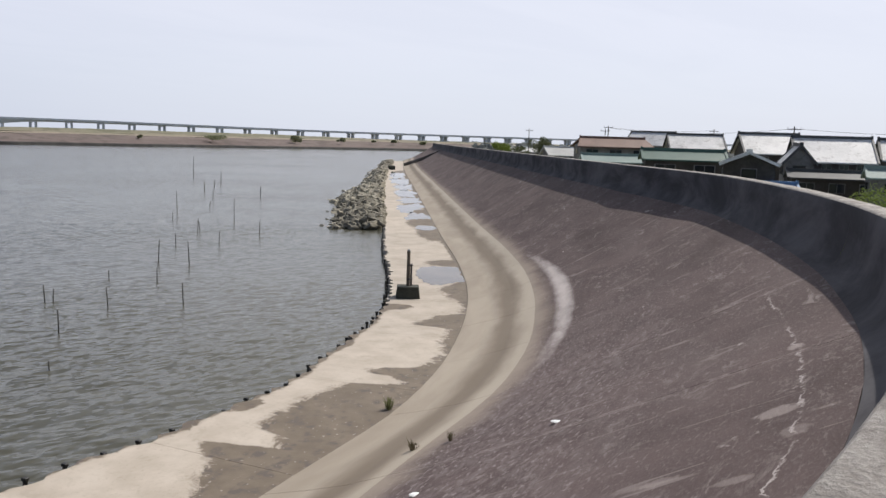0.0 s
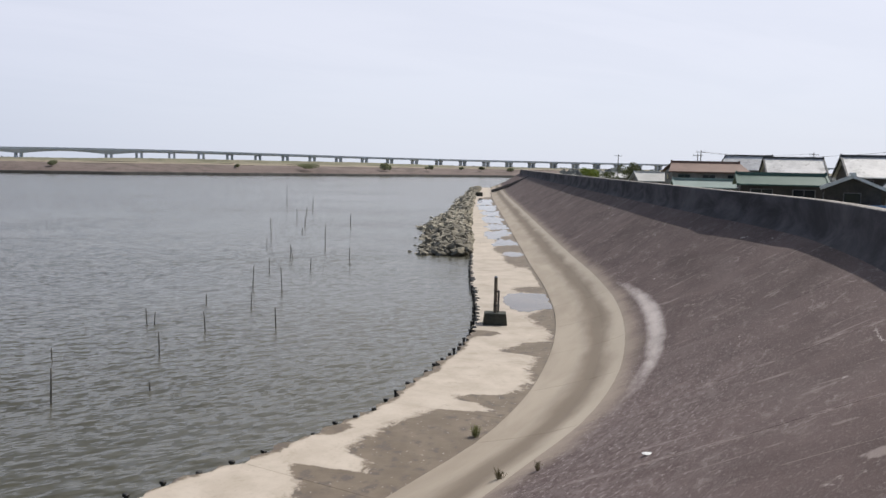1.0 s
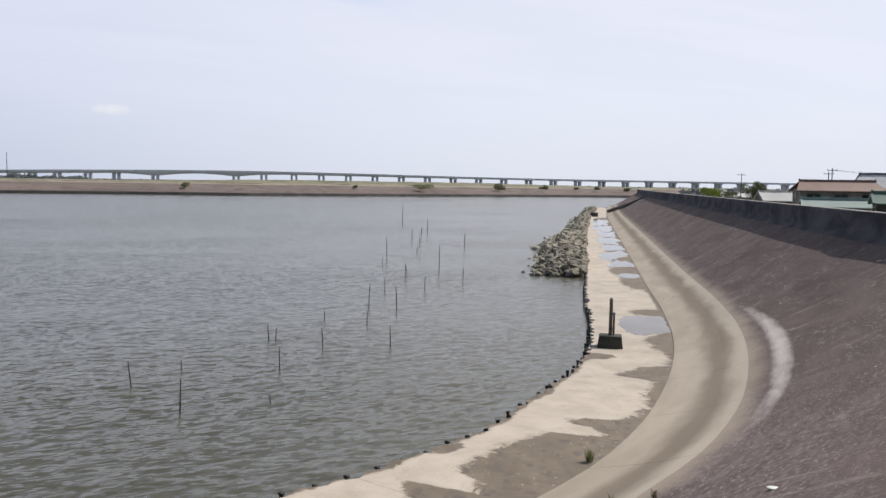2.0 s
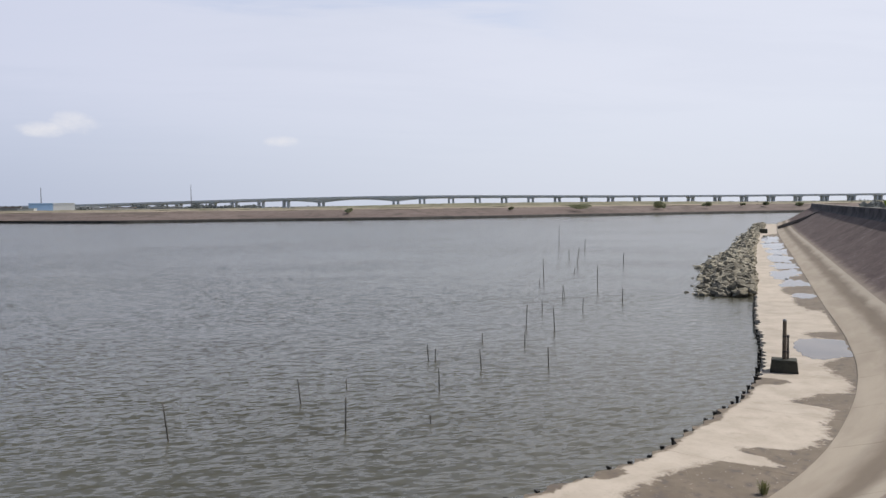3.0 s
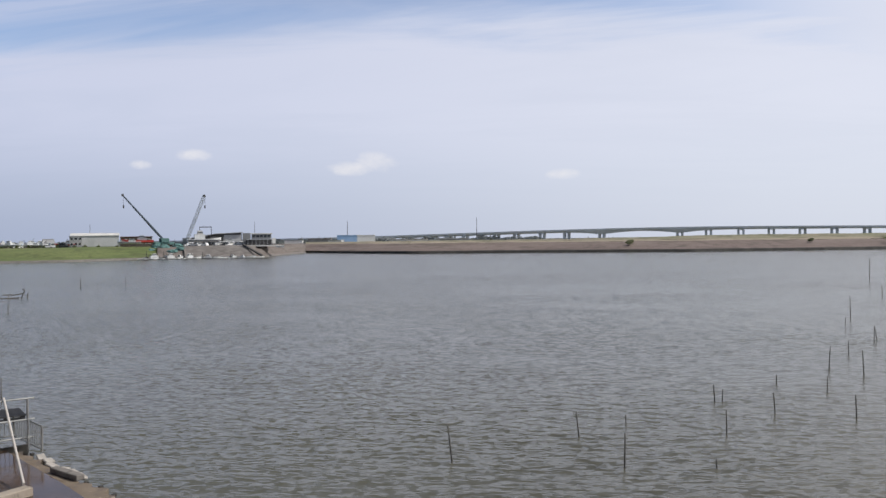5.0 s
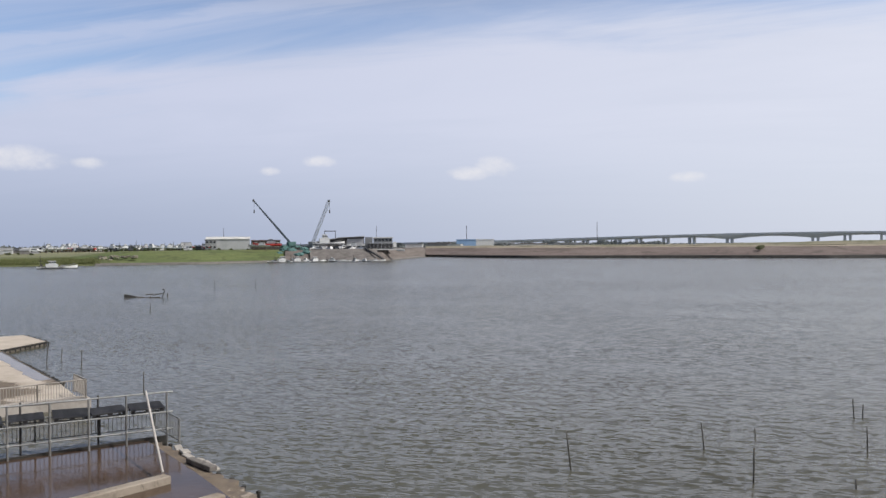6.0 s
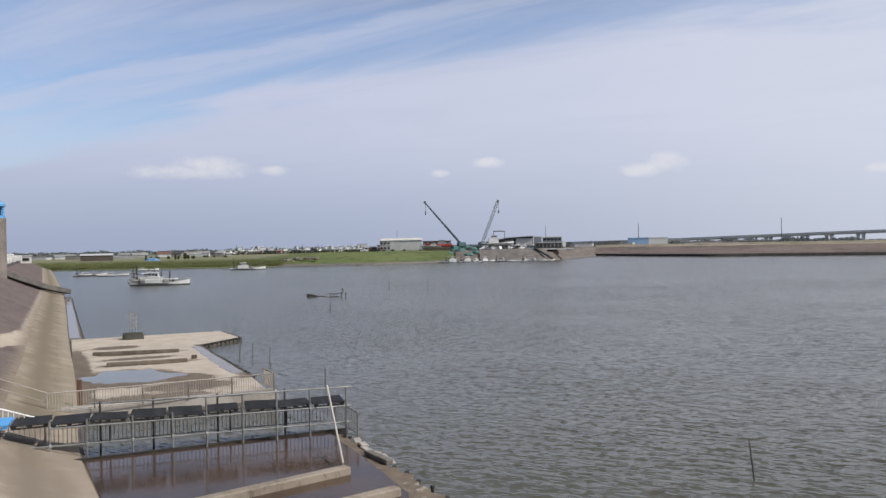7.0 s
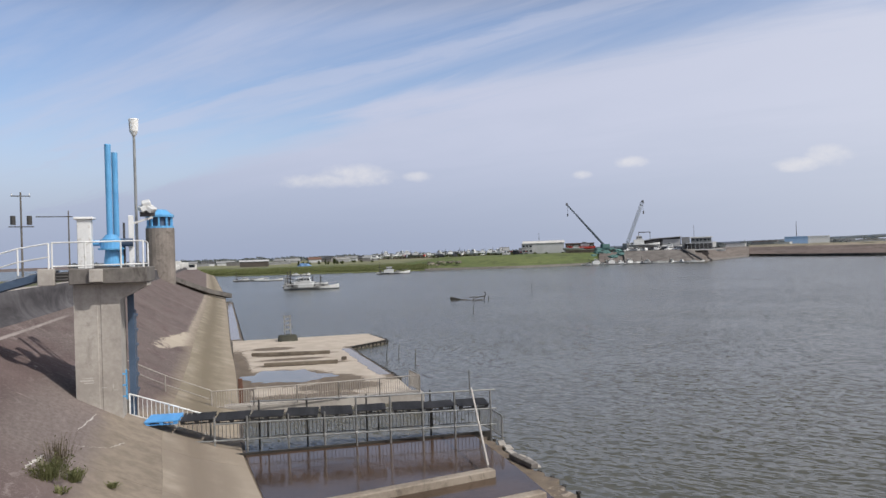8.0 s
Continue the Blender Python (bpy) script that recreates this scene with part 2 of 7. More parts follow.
    # greyer concrete with streaks of pale wear beyond the sluice
    beyond = k.math("MULTIPLY", k.ramp(u, 40.0, 46.0), k.ramp(k.noise(k.scaled(uv, 0.25, 0.8, 1.0), 1.0, 6.0, 0.68, 0.5), 0.30, 0.62))
    col = k.mix(k.math("MULTIPLY", beyond, 0.62), col, k.mix(k.ramp(fine, 0.38, 0.62), rgb(0.125, 0.107, 0.099), rgb(0.205, 0.180, 0.167)))
    # sand washed up the slope beyond the channel
    du = k.math("DIVIDE", k.math("SUBTRACT", u, 68.5), 8.5)
    dv = k.math("DIVIDE", k.math("SUBTRACT", v, k.math("ADD", 3.35, k.math("MULTIPLY", k.math("SUBTRACT", 68.0, u), 0.13))), 0.8)
    bank = k.math("ADD", k.math("ADD", k.math("MULTIPLY", du, du), k.math("MULTIPLY", dv, dv)), k.math("MULTIPLY", k.math("SUBTRACT", k.noise(k.scaled(uv, 0.5, 1.2, 1.0), 0.9, 7.0, 0.70), 0.5), 5.5))
    col = k.mix(k.ramp(bank, 1.3, 0.8), col, rgb(0.43, 0.385, 0.31))
    fringe = k.math("MULTIPLY", k.ramp(k.math("ADD", v, k.math("MULTIPLY", k.math("SUBTRACT", k.noise(uv, 0.6, 6.0, 0.68), 0.5), 1.6)), 3.5, 3.0), k.ramp(u, 62.0, 72.0))
    col = k.mix(k.math("MULTIPLY", fringe, 0.85), col, rgb(0.40, 0.36, 0.29))
    # sandy tide mark on the lowest part
    tide = k.ramp(k.math("ADD", v, k.math("SUBTRACT", k.math("MULTIPLY", k.math("SUBTRACT", k.noise(uv, 0.5, 6.0, 0.68), 0.5), 1.3), k.math("MULTIPLY", k.math("MULTIPLY", k.ramp(u, 17.0, 25.0), k.ramp(u, 42.0, 37.0)), 1.5))), 3.5, 2.5)
    col = k.mix(k.math("MULTIPLY", tide, 0.92), col, k.mix(k.ramp(u, 14.0, 24.0), rgb(0.35, 0.30, 0.242), k.mix(k.ramp(k.noise(uv, 1.6, 6.0, 0.7), 0.36, 0.64), rgb(0.205, 0.176, 0.136), rgb(0.278, 0.240, 0.188))))
    each = k.n("ShaderNodeObjectInfo").outputs["Random"]
    col = k.vmath("MULTIPLY", col, (0.975, 0.948, 0.965)).outputs[0]
    hsv = k.n("ShaderNodeHueSaturation", Color=col, Value=k.math("ADD", 0.96, k.math("MULTIPLY", each, 0.08)))
    k.put(b.inputs["Base Color"], hsv.outputs[0])
    b.inputs["Roughness"].default_value = 0.9
    b.inputs["Specular IOR Level"].default_value = 0.2
    bp = k.n("ShaderNodeBump", Strength=0.5, Distance=0.02, Height=k.math("ADD", fine, k.math("MULTIPLY", grain, 0.7)))
    k.put(b.inputs["Normal"], bp.outputs[0])
    return m


def toe_material():
    """Pale sandy concrete of the lowest slope, with a dark damp line along it."""
    m, k, b = principled("sandy_toe_concrete")
    uv = k.n("ShaderNodeUVMap").outputs[0]
    sep = k.n("ShaderNodeSeparateXYZ", Vector=uv)
    v = sep.outputs[1]
    blot = k.noise(k.scaled(uv, 0.3, 1.0, 1.0), 0.6, 6.0, 0.6, 0.3)
    fine = k.noise(uv, 12.0, 5.0, 0.7)
    col = k.mix(k.ramp(blot, 0.3, 0.7), rgb(0.325, 0.272, 0.212), rgb(0.42, 0.360, 0.288))
    w = k.math("ADD", v, k.math("MULTIPLY", k.math("SUBTRACT", k.noise(k.scaled(uv, 0.25, 0.8, 1.0), 1.0, 5.0, 0.6), 0.5), 0.9))
    band = k.math("MULTIPLY", k.ramp(w, 0.95, 1.65), k.ramp(w, 2.45, 1.85))
    col = k.mix(k.math("MULTIPLY", band, 0.80), col, rgb(0.150, 0.114, 0.080))
    col = k.mix(k.math("MULTIPLY", k.ramp(w, 2.25, 2.6), 0.6), col, rgb(0.46, 0.40, 0.325))
    # olive-brown film of damp and algae on the western stretch
    damp = k.math("MULTIPLY", k.ramp(sep.outputs[0], 14.0, 25.0), k.math("SUBTRACT", 0.86, k.math("MULTIPLY", k.ramp(k.noise(uv, 0.45, 6.0, 0.66), 0.42, 0.66), 0.40)))
    damp = k.math("MULTIPLY", damp, k.math("ADD", 0.62, k.math("MULTIPLY", k.ramp(w, 0.35, 1.0), 0.38)))
    col = k.mix(damp, col, k.mix(k.ramp(sep.outputs[0], 38.0, 46.0), rgb(0.195, 0.160, 0.126), rgb(0.165, 0.138, 0.092)))
    col = k.mix(k.math("MULTIPLY", k.ramp(fine, 0.55, 0.75), 0.25), col, rgb(0.20, 0.175, 0.14))
    each = k.n("ShaderNodeObjectInfo").outputs["Random"]
    hsv = k.n("ShaderNodeHueSaturation", Color=col, Value=k.math("ADD", 0.97, k.math("MULTIPLY", each, 0.06)))
    k.put(b.inputs["Base Color"], hsv.outputs[0])
    b.inputs["Roughness"].default_value = 0.85
    bp = k.n("ShaderNodeBump", Strength=0.25, Distance=0.02, Height=fine)
    k.put(b.inputs["Normal"], bp.outputs[0])
    return m


def parapet_material():
    """Grey cast concrete with dark vertical run-off streaks."""
    m, k, b = principled("streaked_wall_concrete")
    uv = k.n("ShaderNodeUVMap").outputs[0]
    streak = k.noise(k.scaled(uv, 0.9, 0.45, 1.0), 1.0, 6.0, 0.66, 0.9)
    blot = k.noise(k.scaled(uv, 0.30, 0.55, 1.0), 1.0, 6.0, 0.66, 0.6)
    fine = k.noise(uv, 14.0, 4.0, 0.7)
    col = k.mix(k.ramp(k.math("ADD", k.math("MULTIPLY", streak, 0.14), k.math("MULTIPLY", blot, 0.86)), 0.34, 0.68), rgb(0.052, 0.049, 0.054), rgb(0.150, 0.144, 0.153))
    col = k.mix(k.math("MULTIPLY", fine, 0.3), col, rgb(0.09, 0.086, 0.089))
    k.put(b.inputs["Base Color"], col)
    b.inputs["Roughness"].default_value = 0.95
    b.inputs["Specular IOR Level"].default_value = 0.1
    bp = k.n("ShaderNodeBump", Strength=0.3, Distance=0.02, Height=fine)
    k.put(b.inputs["Normal"], bp.outputs[0])
    return m


def apron_material():
    """Sand-coloured apron slabs with damp grey-brown mud that gathers towards the toe of the slope."""
    m, k, b = principled("apron_concrete")
    uv = k.n("ShaderNodeUVMap").outputs[0]
    fine = k.noise(uv, 9.0, 6.0, 0.7)
    blot = k.noise(uv, 0.8, 5.0, 0.6)
    col = k.mix(k.ramp(blot, 0.3, 0.7), rgb(0.405, 0.350, 0.290), rgb(0.51, 0.450, 0.385))
    col = k.mix(k.math("MULTIPLY", k.ramp(fine, 0.52, 0.75), 0.4), col, rgb(0.27, 0.225, 0.17))
    thin = k.ramp(k.noise(uv, 1.7, 6.0, 0.7, 0.5), 0.55, 0.68)
    col = k.mix(k.math("MULTIPLY", thin, 0.3), col, rgb(0.27, 0.23, 0.175))
    share = k.n("ShaderNodeAttribute")
    share.attribute_name = "mud"
    ragged = k.math("ADD", k.math("MULTIPLY", k.math("SUBTRACT", k.noise(uv, 1.9, 9.0, 0.78, 0.8), 0.5), 2.5), share.outputs["Fac"])
    wet = k.ramp(ragged, 0.0, 0.14)
    film = k.math("MULTIPLY", k.ramp(ragged, -0.22, 0.02), 0.35)
    big = k.noise(uv, 0.9, 4.0, 0.6)
    mudcol = k.mix(k.ramp(big, 0.3, 0.7), rgb(0.125, 0.096, 0.068), rgb(0.185, 0.148, 0.110))
    mudcol = k.mix(k.ramp(k.noise(uv, 2.5, 5.0, 0.6), 0.50, 0.66), mudcol, rgb(0.105, 0.085, 0.072))
    mudcol = k.mix(k.ramp(k.noise(uv, 9.0, 2.0, 0.5), 0.68, 0.73), mudcol, rgb(0.42, 0.38, 0.33))
    col = k.mix(k.math("MAXIMUM", wet, film), col, mudcol)
    each = k.n("ShaderNodeObjectInfo").outputs["Random"]
    hsv = k.n("ShaderNodeHueSaturation", Color=col, Value=k.math("ADD", 0.94, k.math("MULTIPLY", each, 0.12)))
    k.put(b.inputs["Base Color"], hsv.outputs[0])
    k.put(b.inputs["Roughness"], k.math("SUBTRACT", 0.88, k.math("MULTIPLY", wet, k.math("SUBTRACT", 0.22, k.math("MULTIPLY", big, 0.2)))))
    bp = k.n("ShaderNodeBump", Strength=0.3, Distance=0.02, Height=fine)
    k.put(b.inputs["Normal"], bp.outputs[0])
    return m


def mud_material():
    m, k, b = principled("damp_mud")
    co = k.n("ShaderNodeNewGeometry").outputs["Position"]
    fine = k.noise(co, 6.0, 6.0, 0.7)
    big = k.noise(co, 0.7, 4.0, 0.6)
    col = k.mix(k.ramp(big, 0.3, 0.7), rgb(0.125, 0.096, 0.068), rgb(0.185, 0.148, 0.110))
    col = k.mix(k.ramp(k.noise(co, 11.0, 2.0, 0.5), 0.68, 0.74), col, rgb(0.45, 0.41, 0.35))
    k.put(b.inputs["Base Color"], col)
    k.put(b.inputs["Roughness"], k.math("ADD", 0.42, k.math("MULTIPLY", big, 0.35)))
    bp = k.n("ShaderNodeBump", Strength=0.35, Distance=0.02, Height=fine)
    k.put(b.inputs["Normal"], bp.outputs[0])
    return m


def sea_material():
    m, k, b = principled("choppy_grey_water")
    co = k.n("ShaderNodeNewGeometry").outputs["Position"]
    swell = k.noise(co, 0.035, 3.0, 0.5)
    gust = k.noise(k.scaled(co, 0.5, 1.0, 1.0, (0, 0, 0), -35), 0.05, 3.0, 0.55, 0.4)
    # the slopes of the wind ripples, in two sizes
    tilt = None
    for size, strong, shift in ((3.4, 0.44, 0.0), (9.0, 0.70, 9.0)):
        nd = k.t.nodes.new("ShaderNodeTexNoise")
        k.put(nd.inputs["Vector"], k.scaled(co, 0.38, 1.0, 1.0, (shift, 0, 0), -38))
        nd.inputs["Scale"].default_value, nd.inputs["Detail"].default_value = size, 2.5
        v = k.vmath("MULTIPLY", k.vmath("SUBTRACT", nd.outputs["Color"], (0.5, 0.5, 0.5)).outputs[0], (strong, strong * 1.3, 0.0)).outputs[0]
        tilt = v if tilt is None else k.vmath("ADD", tilt, v).outputs[0]
    sc = k.t.nodes.new("ShaderNodeVectorMath")
    sc.operation = "SCALE"
    k.put(sc.inputs[0], tilt)
    k.put(sc.inputs["Scale"], k.math("ADD", k.math("ADD", 0.42, k.math("MULTIPLY", k.ramp(k.n("ShaderNodeSeparateXYZ", Vector=co).outputs[0], -14.0, -100.0), 0.72)), k.math("MULTIPLY", k.ramp(gust, 0.35, 0.65), 0.75)))
    facing_up = k.vmath("NORMALIZE", k.vmath("ADD", k.n("ShaderNodeNewGeometry").outputs["Normal"], sc.outputs[0]).outputs[0]).outputs[0]
    k.put(b.inputs["Base Color"], k.mix(k.ramp(swell, 0.35, 0.65), rgb(0.074, 0.070, 0.050), rgb(0.086, 0.083, 0.061)))
    b.inputs["Roughness"].default_value = 0.20
    b.inputs["IOR"].default_value = 1.33
    k.put(b.inputs["Normal"], facing_up)
    return m


def pool_material(name, deep, rough=0.04):
    m, k, b = principled(name)
    co = k.n("ShaderNodeNewGeometry").outputs["Position"]
    k.put(b.inputs["Base Color"], k.mix(k.ramp(k.noise(co, 0.5, 5.0, 0.6), 0.35, 0.65), rgb(*deep), rgb(*[c * 1.5 for c in deep])))
    b.inputs["Roughness"].default_value = rough
    b.inputs["IOR"].default_value = 1.33
    bp = k.n("ShaderNodeBump", Strength=0.2, Distance=0.02, Height=k.noise(co, 5.0, 3.0, 0.5))
    k.put(b.inputs["Normal"], bp.outputs[0])
    return m


def leaf_material(name, a, c):
    m, k, b = principled(name)
    g = k.n("ShaderNodeNewGeometry")
    k.put(b.inputs["Base Color"], k.mix(g.outputs["Random Per Island"], rgb(*a), rgb(*c)))
    b.inputs["Roughness"].default_value = 0.75
    b.inputs["Specular IOR Level"].default_value = 0.2
    thin = k.n("ShaderNodeBsdfTranslucent", Color=k.mix(g.outputs["Random Per Island"], rgb(*[x * 1.3 for x in a]), rgb(*[x * 1.3 for x in c])))
    both = k.n("ShaderNodeMixShader", Fac=0.4)
    k.t.links.new(b.outputs[0], both.inputs[1])
    k.t.links.new(thin.outputs[0], both.inputs[2])
    out = [n for n in k.t.nodes if n.bl_idname == "ShaderNodeOutputMaterial"][0]
    k.t.links.new(both.outputs[0], out.inputs[0])
    return m


def field_material(name, a, c, d, scale):
    """Grass or bare earth on banks."""
    m, k, b = principled(name)
    co = k.n("ShaderNodeNewGeometry").outputs["Position"]
    big = k.noise(k.scaled(co, 0.6, 0.6, 16.0), scale, 5.0, 0.62, 0.4)
    fine = k.noise(co, scale * 14, 5.0, 0.7)
    col = k.mix(k.ramp(big, 0.33, 0.62), rgb(*a), rgb(*c))
    col = k.mix(k.ramp(fine, 0.48, 0.7), col, rgb(*d))
    col = k.mix(k.math("MULTIPLY", k.ramp(k.noise(k.scaled(co, 1.0, 1.0, 6.0), scale * 2.2, 6.0, 0.68, 0.5), 0.50, 0.62), 0.55), col, rgb(*[x * 0.6 for x in d]))
    k.put(b.inputs["Base Color"], col)
    b.inputs["Roughness"].default_value = 0.95
    bp = k.n("ShaderNodeBump", Strength=0.6, Distance=0.2, Height=fine)
    k.put(b.inputs["Normal"], bp.outputs[0])
    return m


def glass_material():
    m, k, b = principled("dark_window_glass")
    b.inputs["Base Color"].default_value = rgb(0.02, 0.025, 0.03)
    b.inputs["Roughness"].default_value = 0.06
    return m


M_SLOPE, M_TOE, M_WALL, M_APRON, M_MUD, M_SEA = slope_material(), toe_material(), parapet_material(), apron_material(), mud_material(), sea_material()
M_POOL = pool_material("brown_pool_water", (0.056, 0.036, 0.025), 0.11)
M_PUDDLE = pool_material("puddle_water", (0.12, 0.10, 0.08), 0.03)
M_COPING = weathered("worn_pale_coping", (0.24, 0.215, 0.195), (0.43, 0.40, 0.37), 7.0, 0.95, 1.0, dirt=(0.15, 0.135, 0.125), local=False)
M_JOINT = weathered("joint_filler", (0.06, 0.05, 0.045), (0.11, 0.095, 0.085), 4.0, 0.95, 0.2, local=False)
M_ROCK = weathered("armour_stone", (0.135, 0.122, 0.092), (0.33, 0.30, 0.235), 2.6, 0.9, 0.8, spread=0.38, dirt=(0.045, 0.043, 0.034))
M_PILE = weathered("black_wet_timber", (0.014, 0.013, 0.012), (0.035, 0.032, 0.028), 6.0, 0.6, 0.4)
M_STICK = weathered("weathered_bamboo", (0.048, 0.044, 0.038), (0.095, 0.087, 0.075), 5.0, 0.8, 0.2)
M_CONC = weathered("pale_cast_concrete", (0.30, 0.275, 0.25), (0.42, 0.39, 0.355), 1.4, 0.85, 0.3, dirt=(0.27, 0.245, 0.22))
M_CONC_DARK = weathered("stained_cast_concrete", (0.11, 0.10, 0.093), (0.19, 0.175, 0.16), 1.6, 0.88, 0.3, dirt=(0.07, 0.062, 0.056))
M_SHAFT = weathered("brown_stained_shaft", (0.150, 0.130, 0.115), (0.235, 0.207, 0.185), 1.2, 0.88, 0.3, dirt=(0.115, 0.098, 0.086))
M_WEED_CONC = weathered("algae_dark_concrete", (0.022, 0.026, 0.020), (0.06, 0.06, 0.046), 3.0, 0.8, 0.4)
M_GALV = weathered("galvanised_pipe", (0.24, 0.245, 0.245), (0.38, 0.385, 0.38), 6.0, 0.45, 0.1, metal=0.55)
M_WHITE = weathered("white_gloss_paint", (0.70, 0.71, 0.71), (0.80, 0.80, 0.79), 4.0, 0.4, 0.1, dirt=(0.5, 0.47, 0.42))
M_BLUE = weathered("sky_blue_paint", (0.10, 0.32, 0.60), (0.13, 0.39, 0.68), 3.0, 0.4, 0.1)
M_PALLET_BLUE = weathered("blue_plastic", (0.09, 0.34, 0.74), (0.13, 0.41, 0.83), 3.0, 0.5, 0.1)
M_PALLET_BLACK = weathered("black_plastic", (0.012, 0.012, 0.014), (0.028, 0.028, 0.031), 4.0, 0.7, 0.1, spread=0.3)
M_STEEL_DARK = weathered("dark_weathered_steel", (0.04, 0.04, 0.045), (0.09, 0.085, 0.08), 5.0, 0.55, 0.2, metal=0.3)
M_STEEL_BLUE = weathered("slate_blue_gate_steel", (0.045, 0.075, 0.125), (0.07, 0.105, 0.165), 3.0, 0.5, 0.2)
M_WOOD = weathered("grey_weathered_timber", (0.10, 0.082, 0.062), (0.19, 0.16, 0.125), 4.0, 0.85, 0.5)
M_GLASS = glass_material()
M_GRASS = field_material("bank_grass", (0.080, 0.115, 0.032), (0.125, 0.150, 0.050), (0.075, 0.090, 0.032), 0.05)
M_FIELD = field_material("dry_pale_field", (0.155, 0.170, 0.080), (0.215, 0.200, 0.120), (0.125, 0.140, 0.062), 0.02)
M_CHALK = weathered("faded_chalk", (0.40, 0.375, 0.35), (0.50, 0.47, 0.44), 9.0, 0.9, 0.0)
M_REED = field_material("reed_bed", (0.085, 0.105, 0.035), (0.13, 0.14, 0.055), (0.06, 0.075, 0.028), 0.06)
M_EARTH = field_material("bare_bank_earth", (0.132, 0.099, 0.089), (0.180, 0.141, 0.126), (0.110, 0.086, 0.073), 0.03)
M_DRYGRASS = field_material("dry_grass_top", (0.30, 0.250, 0.198), (0.25, 0.213, 0.160), (0.19, 0.168, 0.115), 0.025)
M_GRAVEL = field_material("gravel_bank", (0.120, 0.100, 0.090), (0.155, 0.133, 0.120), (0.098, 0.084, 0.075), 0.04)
M_BANKTOP = field_material("rough_bank_grass", (0.160, 0.160, 0.095), (0.235, 0.205, 0.148), (0.125, 0.135, 0.070), 0.03)
M_LAND = field_material("distant_land", (0.10, 0.115, 0.055), (0.155, 0.145, 0.085), (0.085, 0.095, 0.05), 0.01)
M_STONEWALL = weathered("dark_stone_revetment", (0.018, 0.018, 0.018), (0.05, 0.047, 0.043), 0.8, 0.9, 0.5, local=False)
M_LEAF_DULL = leaf_material("dull_leaves", (0.075, 0.090, 0.040), (0.130, 0.145, 0.070))
M_WEED = leaf_material("weed_leaves", (0.115, 0.130, 0.055), (0.265, 0.265, 0.135))
M_LEAF_DRY = leaf_material("dry_stalks", (0.09, 0.075, 0.045), (0.17, 0.145, 0.095))
# far tree leaves: distance haze is mixed into the colour as a pale blue-grey
M_WOODS_HAZY = leaf_material("far_woods", (0.125, 0.140, 0.140), (0.170, 0.185, 0.185))
M_SHRUB = leaf_material("yellow_green_leaves", (0.12, 0.17, 0.030), (0.26, 0.32, 0.07))
# olive leaves of the far bank bushes, paled in colour to stand in for haze
M_BUSH = leaf_material("hazy_olive_leaves", (0.20, 0.215, 0.125), (0.30, 0.31, 0.185))
M_RUST = weathered("rusty_steel", (0.085, 0.040, 0.028), (0.15, 0.075, 0.05), 5.0, 0.85, 0.4)
M_BARK = weathered("bark", (0.05, 0.04, 0.03), (0.09, 0.075, 0.058), 5.0, 0.9, 0.5)


# ---- helpers for meshes ----
def part(name, bm, material, parent=None, label="", smooth=False):
    """Links a bmesh as one mesh object, under a thing or a part."""
    me = bpy.data.meshes.new(name)
    bm.normal_update()
    bm.to_mesh(me)
    bm.free()
    if smooth:
        me.shade_smooth()
    me.materials.append(material)
    ob = new(name, me)
    if parent:
        ob.parent = parent
    return tagged(ob, label) if label else ob


def shared(name, me, parent, m):
    """Another piece on a mesh that exists already."""
    ob = new(name, me)
    ob.parent, ob.matrix_local = parent, m
    return ob


def thing(name, m, label, category, group="", kind=""):
    ob = new(name)
    ob.empty_display_size = 0.2
    ob.matrix_world = m
    return tagged(ob, label, category, group, kind)


def box(bm, c, size, rz=0.0, bevel=0.0):
    m = Matrix.Translation(c) @ Matrix.Rotation(radians(rz), 4, "Z") @ Matrix.Diagonal((*size, 1))
    r = bmesh.ops.create_cube(bm, size=1.0, matrix=m)
    if bevel:
        es = list({e for v in r["verts"] for e in v.link_edges})
        bmesh.ops.bevel(bm, geom=es, offset=bevel, segments=1, affect="EDGES")
    return bm


def tube(bm, a, b, r0, r1=None, n=8):
    a, b = Vector(a), Vector(b)
    d = b - a
    m = Matrix.Translation((a + b) / 2) @ d.to_track_quat("Z", "Y").to_matrix().to_4x4()
    bmesh.ops.create_cone(bm, cap_ends=True, segments=n, radius1=r0, radius2=r0 if r1 is None else r1, depth=d.length, matrix=m)
    return bm


def beam(bm, a, b, w, h):
    """A square bar from a to b."""
    a, b = Vector(a), Vector(b)
    d = b - a
    q = Matrix((d.normalized(), Vector((0, 0, 1)).cross(d).normalized() if abs(d.normalized().z) < 0.99 else Vector((0, 1, 0)), Vector((0, 0, 0))))
    x = q[0]
    y = q[1]
    z = x.cross(y)
    r = Matrix((x, y, z)).transposed().to_4x4()
    bmesh.ops.create_cube(bm, size=1.0, matrix=Matrix.Translation((a + b) / 2) @ r @ Matrix.Diagonal((d.length, w, h, 1)))
    return bm


def loft(bm, rings, close=False, caps=True):
    """Skin over rings of equal point count."""
    vs = [[bm.verts.new(p) for p in ring] for ring in rings]
    n = len(vs[0])
    for a, b in zip(vs, vs[1:]):
        for i in range(n if close else n - 1):
            j = (i + 1) % n
            bm.faces.new((a[i], a[j], b[j], b[i]))
    if caps and close:
        bm.faces.new(list(reversed(vs[0])))
        bm.faces.new(vs[-1])
    bmesh.ops.recalc_face_normals(bm, faces=bm.faces)
    return bm


